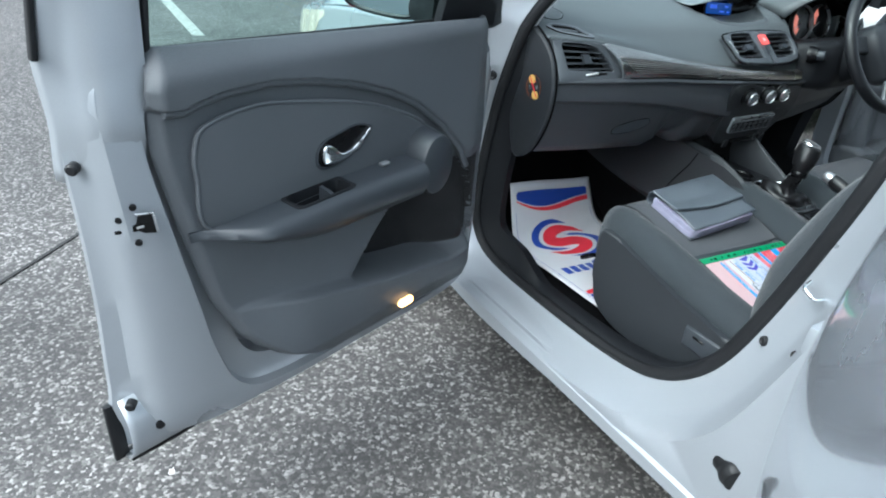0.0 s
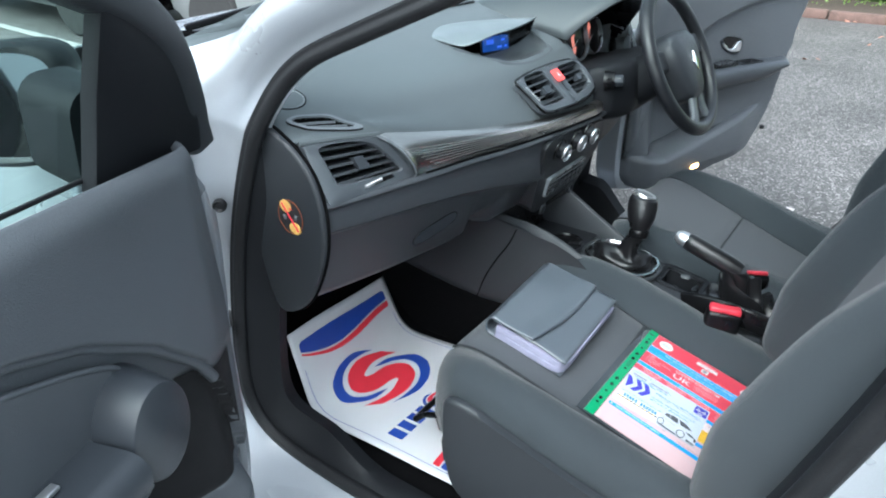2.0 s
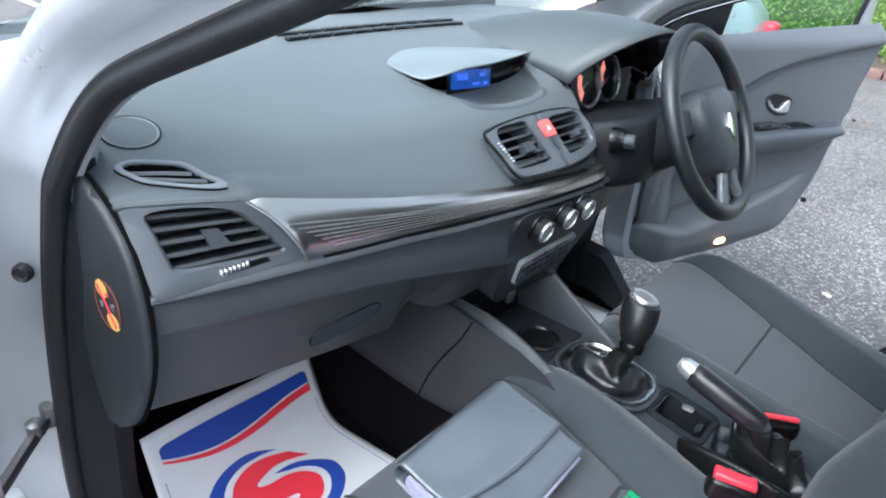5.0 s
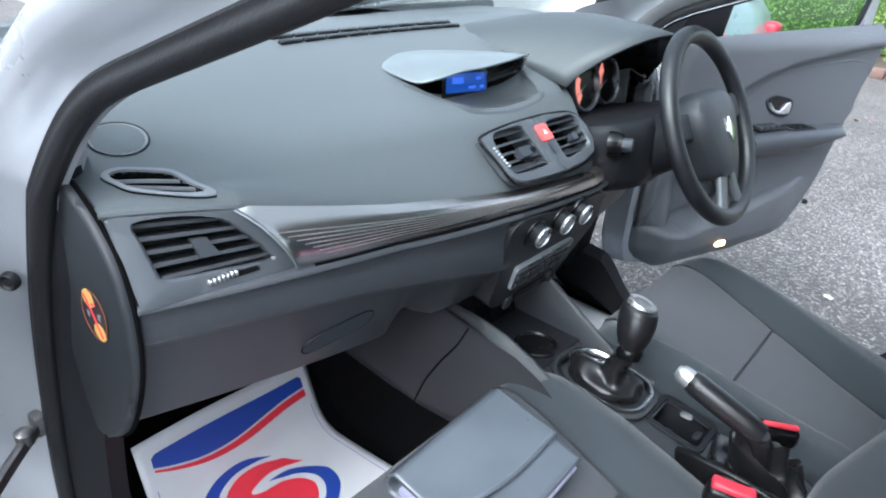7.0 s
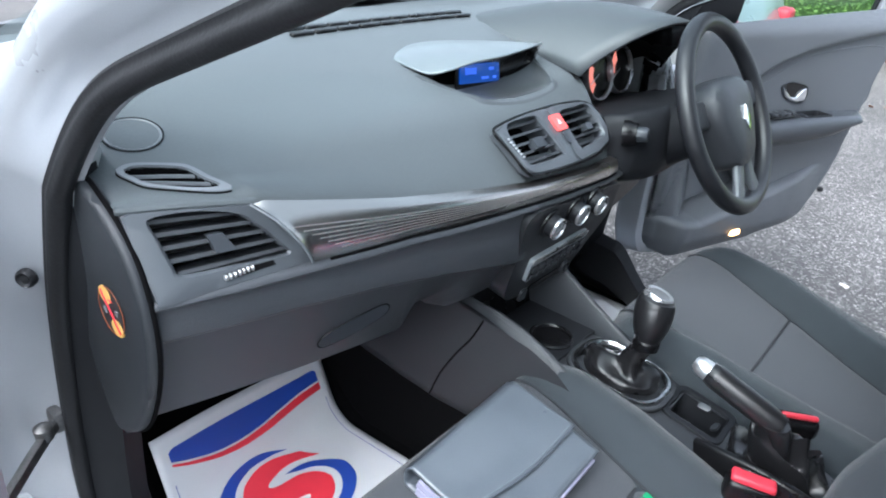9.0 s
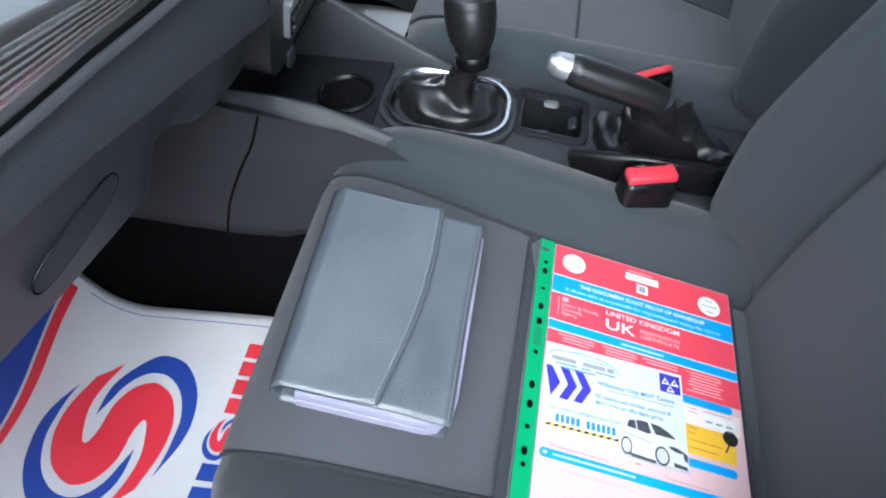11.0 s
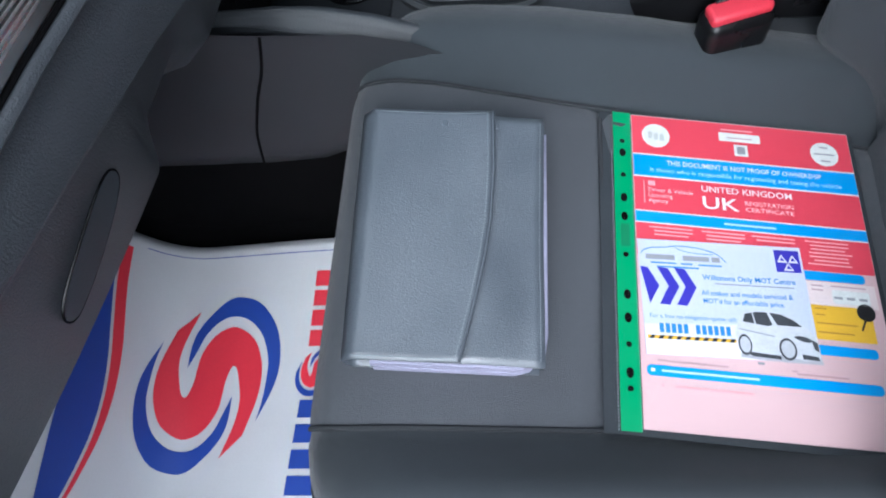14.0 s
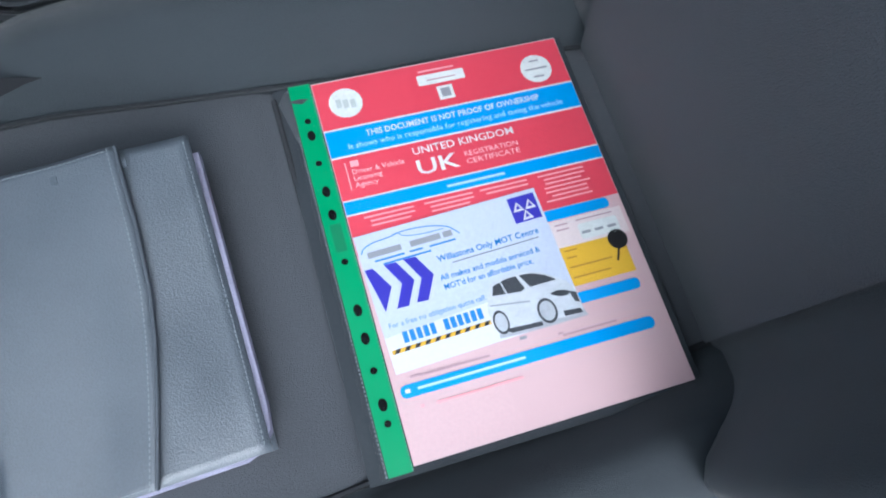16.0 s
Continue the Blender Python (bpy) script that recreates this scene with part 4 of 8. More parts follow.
    for u, w, z in ((0.862, -0.098, 0.83), (0.855, -0.08, 0.395), (0.812, -0.066, 0.79), (0.808, -0.066, 0.69)):
        part("rubber_buffer", merge(None, lathe([(0.009, -0.01), (0.009, 0.004), (0.006, 0.007), (0.0, 0.007)], 14), M @ frame_m((u, w, z), (0, 0, 1), (0, 1, 0), (0.7, 0.7, 0))), RUBBER, shell)
    return shell


front_door(Matrix(), False)
front_door(MIR, True)

# ---------------------------------------------------------------- dashboard
def dash_e(x):
    return 0.13 - 0.10 * (1 - (x / 0.65) ** 2)


def trim_top(x):
    """Upper edge of the metal strip."""
    return table(x, (-0.65, 0.905), (-0.53, 0.905), (-0.512, 0.908), (-0.418, 0.889), (-0.335, 0.873), (-0.196, 0.852), (-0.075, 0.834), (0.034, 0.822), (0.114, 0.813), (0.2, 0.809), (0.65, 0.82))


def trim_foot(x):
    """Lower edge of the metal strip."""
    return table(x, (-0.65, 0.829), (-0.475, 0.830), (-0.337, 0.828), (-0.24, 0.821), (-0.118, 0.813), (0.046, 0.799), (0.162, 0.788), (0.3, 0.785), (0.65, 0.80))


def dash_profile(x):
    e, t = dash_e(x), trim_top(x)
    end = 0.02 * smooth(0.59, 0.65, abs(x))
    return [(0.66, 0.985 - 0.3 * end), (0.5, 1.0 - 0.4 * end), (0.40, 0.992 - 0.5 * end), (e + 0.20, 0.957 - 0.6 * end), (e + 0.12, 0.934 - 0.5 * end), (e + 0.075, lerp(t + 0.03, 0.912, 0.6) - 0.4 * end), (e + lerp(0.034, 0.024, smooth(-0.54, -0.44, -abs(x))) + 0.3 * end, t), (e + 0.004, trim_foot(x) + 0.002)]


def lower_profile(x):
    """A narrow ledge, the face of the glovebox down to a kink, and the part below it that turns under."""
    e, b = dash_e(x), trim_foot(x)
    k = table(x, (-0.64, 0.771), (-0.468, 0.767), (-0.365, 0.759), (-0.258, 0.742), (-0.109, 0.709), (0.2, 0.70))
    up = 0.035 * smooth(-0.30, -0.265, x) * smooth(-0.16, -0.21, x)
    return [(e + 0.006, b + 0.001), (e - 0.001, b - 0.002), (e - 0.0045, b - 0.005), (e - 0.005, b - 0.009), (e - 0.002, b - 0.012), (e + 0.003, b - 0.0145), (e + 0.005, b - 0.017), (e + 0.006, lerp(b, k, 0.5)), (e + 0.0065, k + 0.005), (e + 0.009, k + 0.001), (e + 0.019, k - 0.004), (e + 0.030, k - 0.014), (e + 0.054, min(0.645 + up, k - 0.03)), (e + 0.09, min(0.615 + up, k - 0.05)), (e + 0.125, 0.604 + up), (e + 0.145, 0.606 + up), (0.50, 0.62 + up)]


def dash_point(x, f):
    """A point of the upper dash skin, f from 0 at the screen to 1 at the trim's foot."""
    p = spline([(0, y, z) for y, z in dash_profile(x)], 61)
    k = min(59, int(f * 60))
    q = p[k].lerp(p[k + 1], f * 60 - k)
    return Vector((x, q.y, q.z))


xs = [lerp(-0.640, 0.640, k / 400) for k in range(401)]
VENT_SIDE = ((-0.638, 0.119, 0.826), (-0.466, 0.09, 0.831), (-0.519, 0.12, 0.9045), (-0.642, 0.165, 0.9125))
VENT_MID = ((-0.076, 0.05, 0.862), (0.182, 0.06, 0.850), (0.165, 0.11, 0.897), (-0.088, 0.11, 0.902))


SCOOP = [(-0.121, 0.25), (-0.109, 0.206), (-0.093, 0.177), (-0.064, 0.153), (0.0, 0.144), (0.07, 0.146), (0.119, 0.155), (0.143, 0.187), (0.164, 0.236), (0.09, 0.30), (-0.09, 0.30)]


def inside(x, y, poly):
    hit = False
    for (ax, ay), (bx, by) in zip(poly, poly[1:] + poly[:1]):
        if (ay > y) != (by > y) and x < ax + (y - ay) * (bx - ax) / (by - ay):
            hit = not hit
    return hit


# the small demister vents follow the dash skin; their outline is given in plan
DEM_OUT = spline([(-0.606, 0.230, 0), (-0.575, 0.228, 0), (-0.545, 0.217, 0), (-0.533, 0.190, 0), (-0.524, 0.157, 0), (-0.556, 0.168, 0), (-0.591, 0.187, 0), (-0.603, 0.208, 0)], 60, True)
DEM_IN = spline([(-0.599, 0.224, 0), (-0.573, 0.222, 0), (-0.549, 0.212, 0), (-0.540, 0.190, 0), (-0.533, 0.168, 0), (-0.558, 0.176, 0), (-0.588, 0.192, 0), (-0.597, 0.208, 0)], 60, True)


for p in DEM_OUT + DEM_IN:
    p.y -= 0.002 + 0.013 * smooth(-0.60, -0.545, p.x)
    p.x -= 0.005


def dash_skin_z(x, y):
    p = spline([(0, yy, z) for yy, z in dash_profile(x)], 61)
    return table(y, *sorted((q.y, q.z) for q in p))


def dem_map(x, y, d, k=1):
    return Vector((k * x, y - 0.3 * d, dash_skin_z(x, y) + 0.95 * d + 0.001))


skin_bm = loft([[Vector((x, p.y, p.z)) for p in spline([(0, y, z) for y, z in dash_profile(x)], 181)] for x in xs])
gone = []
for f in skin_bm.faces:
    c = f.calc_center_median()
    a = -abs(c.x)
    if (c.y < dash_e(c.x) + 0.045 and inside(a, c.z, [(p[0], p[2]) for p in VENT_SIDE])) or (c.z > 0.86 and inside(a, c.y, [(p.x, p.y) for p in DEM_IN])) or inside(c.x, c.z, [(p[0], p[2]) for p in VENT_MID]) or (c.y > 0.12 and inside(c.x, c.y, SCOOP)) or (0.215 < c.x < 0.545 and 0.10 < c.y < 0.40):
        gone.append(f)
bmesh.ops.delete(skin_bm, geom=gone, context="FACES")
dash = part("dashboard", skin_bm, PAD, car, "dark grey soft-skinned dashboard", sharp=60)
part("glovebox", loft([[Vector((x, y, z)) for y, z in lower_profile(x)] for x in xs if x < -0.08]), GLOVE, dash, "black glovebox lid and lower dash", sharp=45)
part("stack_brow", loft([[Vector((x, y, z)) for y, z in lower_profile(x)[:7]] for x in xs if -0.085 < x < 0.125]), PLASTIC, dash, sharp=45)
part("knee_panel", loft([[Vector((x, y, z)) for y, z in lower_profile(x)] for x in xs if x > 0.12]), PLASTIC, dash, sharp=45)
# dash end caps
for mm in (Matrix(), MIR):
    rim = [(p.y, p.z) for p in spline([(0, y, z) for y, z in dash_profile(-0.64)], 60)] + lower_profile(-0.64)
    b = bmesh.new()
    b.faces.new([b.verts.new((-0.638, y, z)) for y, z in rim])
    bmesh.ops.triangulate(b, faces=b.faces[:])
    part("dash_end", merge(None, b, mm), PLASTIC, dash)
    ol = spline([(y, z, 0) for y, z in ((0.242, 0.926), (0.195, 0.916), (0.150, 0.88), (0.128, 0.83), (0.124, 0.77), (0.138, 0.71), (0.17, 0.645), (0.21, 0.608), (0.25, 0.605), (0.28, 0.70), (0.275, 0.84))], 60, True)
    gap = sweep([Vector((-0.641, p.x - 0.001, p.y)) for p in ol], round_profile(0.0028, 0.0028, 8), closed=True, up=(1, 0, 0))
    part("cap_gap", merge(None, gap, mm), CARPET_AND_SHADE, dash)
    cap = slab([(p.x, p.y) for p in ol], 0.016, 0.007, None, None, 3)
    part("dash_end_cap", merge(None, cap, mm @ Matrix(((0, 0, -1, -0.636), (1, 0, 0, 0), (0, 1, 0, 0), (0, 0, 0, 1)))), PLASTIC, dash)

# round warning sticker on the passenger end cap
S0 = Matrix(((0, 0, -1, -0.6525), (-0.80, 0, 0, 0.192), (0, 0.82, 0, 0.793), (0, 0, 0, 1)))
ORANGE = mat("yellow_orange_print", (0.72, 0.45, 0.12), 0.5, 0, 0.1, 40)
DARKPRINT = mat("black_print", (0.02, 0.02, 0.022), 0.5, 0, 0.1, 40)
stk = part("warning_sticker", slab([(0.034 * math.cos(a), 0.036 * math.sin(a)) for a in [2 * math.pi * k / 40 for k in range(40)]], 0.0012, 0, None, S0), DARKPRINT, dash, "round black, yellow and red warning sticker")
for sx, sy in ((-0.011, 0.021), (0.011, -0.021)):
    part("yellow_field", slab([(sx + 0.0155 * math.cos(a), sy + 0.0125 * math.sin(a)) for a in [2 * math.pi * k / 24 for k in range(24)]], 0.0018, 0, None, S0), ORANGE, stk)
for sx, sy in ((-0.019, -0.003), (0.019, 0.003)):
    part("white_field", slab(rounded(0.009, 0.011, 0.003, 3, sx * 0.8, sy), 0.0018, 0, None, S0), ALU, stk)
edge = lathe([(0.0345, 0.0), (0.0345, 0.0016), (0.0355, 0.0016), (0.0355, 0.0)], 44)
part("red_rim", merge(None, edge, S0 @ Matrix.Diagonal((0.95, 1, 1, 1))), mat("orange_red_print", (0.42, 0.10, 0.03), 0.5, 0, 0.1, 40), stk)
bar = bmesh.new()
rbox((0.066, 0.0034, 0.001), (0, 0, 0.0022), 0, 1, bar, S0 @ pose(0, 0, 0, 0, 0, -52))
rbox((0.01, 0.002, 0.001), (0.004, 0.018, 0.0022), 0, 1, bar, S0)
part("red_cross", bar, INK_RED, stk)

# brushed trim strip with fine ribs
def trim_point(f, v, out=0.004):
    xl = lerp(-0.470, -0.524, v)
    x = lerp(xl, 0.20, f)
    b, t, e = trim_foot(x), trim_top(x), dash_e(x)
    up = smooth(0.0, 0.38, f)
    y, z = e + 0.003 + lerp(0.021 * v, table(v, (0.0, 0.0), (0.86, 0.006), (1.0, 0.021)), up), lerp(b, t, v)
    n = Vector((0, -(t - b), 0.021)).normalized()
    return Vector((x, y, z)) + n * (out + lerp(0.021, 0.002, max(0.0, f) ** 0.36) * max(0.0, math.sin(math.pi * v)) ** 0.9)


TRIM = mat("brushed_dark_metal_trim", (0.48, 0.455, 0.43), 0.27, 1.0, 0.05, 3, 0.0, rough_var=0.03)
strip = part("metal_trim_strip", loft([[trim_point(f / 120, v / 40) for v in range(41)] for f in range(121)]), TRIM, dash, "brushed dark metal trim strip with fine ribs")
RIB = mat("bright_metal_rib", (0.85, 0.81, 0.77), 0.45, 1.0, 0.05, 3)
for k in range(7):
    v = 0.17 + 0.075 * k
    a, b = 0.012 + 0.008 * (6 - k), 0.62 + 0.03 * k
    pts = [trim_point(lerp(a, b, i / 90), v + (0.62 - v) * 0.30 * (i / 90) ** 1.5, 0.0042) for i in range(91)]
    part("rib", sweep(pts, rounded(0.0005, 0.0016, 0.0002, 2), scale=lambda f: table(f, (0, 0.6), (0.04, 1), (0.5, 0.8), (1, 0.2))), RIB, strip)
part("trim_edge", sweep([trim_point(-0.004, v / 8, 0.004) for v in range(9)] , round_profile(0.0013, 0.0013, 6), up=(0, 1, 0)), RIM, strip)


def quad(bl, br, tr, tl):
    bl, br, tr, tl = (Vector(p) for p in (bl, br, tr, tl))
    n = ((br - bl).cross(tl - bl) + (tr - tl).cross(tr - br)).normalized()

    def f(s, t, d=0.0):
        return bl.lerp(br, s).lerp(tl.lerp(tr, s), t) + n * d
    return f


def vent(name, q, outer, inner, slats, parent, rim, depth=0.035, label="", knob=None, tilt=0.0):
    bezel, back = ring_panel(q, outer, inner, depth)
    v = part(name, bezel, rim, parent, label, sharp=35)
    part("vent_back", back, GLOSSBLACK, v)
    ts = sorted(p[1] for p in inner)
    t0, t1 = ts[0], ts[-1]
    for k in range(slats):
        t = lerp(t0, t1, (k + 0.5) / slats)
        hits = []
        for (x0, y0), (x1, y1) in zip(inner, inner[1:] + inner[:1]):
            if (y0 - t) * (y1 - t) < 0:
                hits.append(x0 + (x1 - x0) * (t - y0) / (y1 - y0))
        if len(hits) < 2:
            continue
        a, b = min(hits), max(hits)
        h = 0.44 * (t1 - t0) / slats
        rows = []
        for i in range(9):
            s = lerp(a, b, i / 8)
            rows.append([q(s, t + tilt * h + c, d) for c, d in ((-0.35 * h, 0.0), (-0.3 * h, -0.001), (0.35 * h, -0.003), (0.75 * h, -0.022), (0.45 * h, -0.022), (0.0, -0.004))])
        part("slat", loft(rows, loop=True, caps=True), SLAT, v)
    if knob:
        s, t, a, b = knob
        rows = [[q(s + x * a, t + y * b, d) for x, y in ((-1, -1), (1, -1), (0.8, 1), (-0.8, 1))] for d in (-0.006, 0.004, 0.007)]
        part("vent_tab", loft(rows, loop=True, caps=True), DARKPLASTIC, v)
    return v


SQ = [(0, 0), (1, 0), (1, 1), (0, 1)]
SATIN = mat("satin_grey_plastic", (0.066, 0.074, 0.083), 0.36, 0, 0.08, 6, 0.1, 800)




def oval(pts, n=48):
    return [(p.x, p.y) for p in spline([(a, b, 0) for a, b in pts], n, True)]


for mm, sgn in ((Matrix(), 1), (MIR, -1)):
    base = quad((-0.636, 0.121, 0.823), (-0.462, 0.088, 0.829), (-0.518, 0.118, 0.905), (-0.642, 0.165, 0.913))
    q = base if sgn == 1 else (lambda s, t, d=0.0: (lambda p: Vector((-p.x, p.y, p.z)))(quad((-0.636, 0.121, 0.823), (-0.462, 0.088, 0.829), (-0.518, 0.118, 0.905), (-0.642, 0.165, 0.913))(s, t, d)))
    vent("side_air_vent", q, SQ, oval(((0.17, 0.90), (0.35, 0.955), (0.561, 0.955), (0.72, 0.91), (0.806, 0.83), (0.85, 0.67), (0.875, 0.5), (0.885, 0.30), (0.875, 0.215), (0.72, 0.215), (0.5, 0.24), (0.20, 0.275), (0.175, 0.40), (0.17, 0.70)), 70), 5, dash, SATIN, label="side air vent with five slats", knob=(0.528, 0.552, 0.068, 0.12))
    seal = [q(lerp(-0.02, 1.0, k / 30), 1.0 + 0.012 * math.sin(math.pi * k / 30), 0.0) + Vector((0, 0.002, 0.002)) for k in range(31)]
    part("vent_joint", sweep(seal, round_profile(0.0045, 0.0045, 8), up=(0, 1, 0)), PAD, dash)
    wheelbm = bmesh.new()
    for k in range(7):
        p = q(0.42 + 0.03 * k, 0.125 + 0.006 * k, 0.006)
        rbox((0.0036, 0.006, 0.0062), p, 0.001, 1, wheelbm)
    part("vent_thumbwheel", wheelbm, ALU, dash)
    slot = [q(0.40, 0.09, 0.0045), q(0.75, 0.11, 0.0045), q(0.75, 0.18, 0.0045), q(0.44, 0.17, 0.0045)]
    b = bmesh.new()
    b.faces.new([b.verts.new(p) for p in slot])
    part("thumbwheel_slot", b, GLOSSBLACK, dash)
    qd = (lambda s, t, d=0.0, k=sgn: dem_map(s, t, d, k))
    bez, back = ring_panel(qd, [(p.x, p.y) for p in DEM_OUT], [(p.x, p.y) for p in DEM_IN], 0.028, lip=0.003)
    dv = part("demister_vent", bez, RIM, dash)
    # hole walls turn black below the skin: shade inside the vent, as colour
    dv.data.materials.append(CARPET_AND_SHADE)
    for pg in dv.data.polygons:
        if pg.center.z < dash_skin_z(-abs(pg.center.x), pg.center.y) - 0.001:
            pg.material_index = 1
    part("vent_back", back, CARPET_AND_SHADE, dv)
    for ends in ((Vector((-0.603, 0.214, 0)), Vector((-0.546, 0.183, 0))), (Vector((-0.599, 0.201, 0)), Vector((-0.540, 0.165, 0)))):
        part("slat", sweep([dem_map(p.x, p.y, -0.003, sgn) for p in (ends[0], ends[0].lerp(ends[1], 0.5), ends[1])], rounded(0.0011, 0.0045, 0.0004, 1)), RIM, dv)
    zc = dash_skin_z(-0.566, 0.274)
    cpt = Vector((-0.566, 0.274, zc + 0.0004))
    nrm = Vector(((dash_skin_z(-0.596, 0.274) - dash_skin_z(-0.536, 0.274)) / 0.06, (dash_skin_z(-0.566, 0.244) - dash_skin_z(-0.566, 0.304)) / 0.06, 1)).normalized()
    ring = lathe([(0.034, -0.004), (0.034, 0.001), (0.0355, 0.0018), (0.037, 0.001), (0.037, -0.004)], 44, None, Matrix())
    lid = lathe([(0.034, -0.003), (0.0335, 0.0008), (0.0, 0.0012)], 44)
    SM = mm @ frame_m(cpt, Vector((1, 0, -nrm.x / nrm.z)).normalized(), Vector((0, 1, -nrm.y / nrm.z)).normalized(), nrm) @ Matrix.Diagonal((0.83, 0.83, 1, 1))
    groove = lathe([(0.0372, -0.004), (0.0372, 0.0012), (0.0395, 0.0012), (0.0395, -0.004)], 44)
    part("speaker_groove", merge(None, groove, SM), GLOSSBLACK, dash)
    part("speaker_ring", merge(None, ring, SM), RIM, dash)
    part("speaker_cover", merge(None, lid, SM), PAD, dash)

# shut lines under the trim and under the ledge
for dy, dz, r, x0, x1 in ((-0.001, 0.0, 0.0015, -0.45, 0.19), (0.0025, -0.0135, 0.0013, -0.634, 0.19)):
    line = sweep([Vector((x, dash_e(x) + dy, trim_foot(x) + dz)) for x in [lerp(x0, x1, i / 80) for i in range(81)]], round_profile(r, r, 6))
    part("shut_line", line, CARPET_AND_SHADE, dash)

# middle vents with the hazard switch
qc = quad((-0.090, 0.045, 0.853), (0.195, 0.058, 0.839), (0.178, 0.110, 0.904), (-0.110, 0.106, 0.911))
cv = vent("middle_air_vent", qc, [(-0.02, 0.94), (0.08, 1.03), (0.30, 1.09), (0.515, 1.10), (0.515, -0.11), (0.27, -0.09), (0.03, -0.03), (-0.015, 0.10), (-0.015, 0.5)], oval(((0.085, 0.97), (0.22, 1.02), (0.355, 1.01), (0.385, 0.85), (0.40, 0.25), (0.385, 0.14), (0.2, 0.13), (0.05, 0.16), (0.03, 0.24), (0.05, 0.6))), 5, dash, SATIN, label="middle air vents with a red hazard switch", knob=(0.235, 0.5, 0.055, 0.10))
vent("middle_air_vent", qc, [(0.517, 1.10), (0.66, 1.10), (0.88, 1.04), (0.98, 0.92), (1.02, 0.65), (1.02, 0.35), (0.95, 0.06), (0.76, -0.08), (0.517, -0.11)], oval(((0.622, 0.93), (0.78, 0.96), (0.915, 0.955), (0.955, 0.72), (0.94, 0.26), (0.84, 0.185), (0.63, 0.12), (0.60, 0.22), (0.607, 0.55))), 5, dash, SATIN, knob=(0.80, 0.5, 0.035, 0.07))
around = oval(((-0.03, 0.94), (0.08, 1.05), (0.30, 1.11), (0.52, 1.125), (0.66, 1.12), (0.88, 1.06), (0.99, 0.93), (1.035, 0.65), (1.035, 0.35), (0.96, 0.045), (0.76, -0.10), (0.52, -0.135), (0.27, -0.11), (0.03, -0.05), (-0.025, 0.10), (-0.027, 0.5)), 110)
part("vent_groove", sweep([qc(s, t, 0.0005) for s, t in around], round_profile(0.0022, 0.0022, 8), closed=True, up=(0, 0.7, 0.7)), GLOSSBLACK, cv)
b = loft([[qc(s, t, d) for s, t in rounded(0.105, 0.34, 0.03, 4, 0.520, 0.75)] for d in (0.0, 0.006, 0.008)], loop=True, caps=True)
hz = part("hazard_switch", b, mat("lit_red_switch", (0.6, 0.05, 0.05), 0.4, 0, 0.02, 9, emit=(1.0, 0.12, 0.1), power=0.35), dash)
b = bmesh.new()
b.faces.new([b.verts.new(qc(s, t, 0.0085)) for s, t in ((0.50, 0.70), (0.54, 0.70), (0.52, 0.82))])
part("white_triangle", b, WHITE, hz)
part("lock_switch", loft([[qc(s, t, d) for s, t in rounded(0.045, 0.24, 0.022, 4, 0.520, 0.41)] for d in (0.0, 0.005, 0.006)], loop=True, caps=True), DARKPLASTIC, dash)
b = bmesh.new()
for k in range(7):
    rbox((0.005, 0.004, 0.003), qc(0.012 + 0.002 * k, 0.72 - 0.065 * k, 0.005), 0.001, 1, b)
part("vent_thumbwheel", b, ALU, dash)

# demister slot on top by the screen
for k in range(2):
    for j in range(9):
        x = -0.205 + 0.05 * j
        y0 = 0.455 - 0.025 * k - 0.12 * (x - 0.0) ** 2
        rbm = rbox((0.046, 0.011, 0.006), (0, 0, 0), 0.002, 1, None, Matrix.Translation((x, y0, table(y0, (0.3, 0.968), (0.40, 0.995), (0.5, 1.003)) + 0.0015)) @ pose(0, 0, 0, 6, 0, -8 * x * 2))
        part("demister_slot", rbm, GLOSSBLACK, dash)

# display under its eyelid: a leaf-shaped hood over a scoop
LIP = spline([(-0.118, 0.311, 0.972), (-0.124, 0.272, 0.970), (-0.118, 0.232, 0.966), (-0.097, 0.206, 0.975), (-0.06, 0.193, 0.984), (0.0, 0.189, 0.986), (0.07, 0.194, 0.988), (0.13, 0.208, 0.987), (0.173, 0.222, 0.984)], 49)
BACK = spline([(-0.118, 0.311, 0.972), (-0.092, 0.328, 0.976), (-0.045, 0.345, 0.980), (0.02, 0.345, 0.980), (0.09, 0.315, 0.979), (0.15, 0.262, 0.977), (0.179, 0.230, 0.974)], 49)
rows = []
for i, (p, q) in enumerate(zip(LIP, BACK)):
    k = math.sin(math.pi * i / 48)
    rows.append([p.lerp(q, f / 12) + Vector((0, 0, 0.010 * k * math.sin(math.pi * (f / 12) ** 0.9) + 0.001)) for f in range(13)])
HOODGREY = mat("satin_silver_grey", (0.135, 0.155, 0.165), 0.38, 0.1, 0.05, 6)
ld = part("display_hood", loft(rows), HOODGREY, dash, "grey eyelid hood over the display", sharp=180)
part("hood_lip", sweep(LIP, round_profile(0.0022, 0.0022, 8), up=(0, 0.3, 1)), HOODGREY, ld)
# dark wall under the hood, down to the scoop
BASE = spline([(-0.116, 0.236, 0.958), (-0.085, 0.222, 0.946), (0.0, 0.220, 0.938), (0.08, 0.222, 0.938), (0.14, 0.226, 0.946), (0.170, 0.228, 0.958)], 49)
rows = []
for i in range(49):
    p, q = LIP[8 + i * 40 // 48] if i < 48 else LIP[48], BASE[i]
    deep = 0.035 * math.sin(math.pi * min(i, 44) / 44) ** 0.5
    rows.append([p + Vector((0, 0.002, -0.003)), p.lerp(q, 0.2) + Vector((0, deep, -0.004)), p.lerp(q, 0.6) + Vector((0, deep, 0)), q + Vector((0, deep * 0.34, 0)), q])
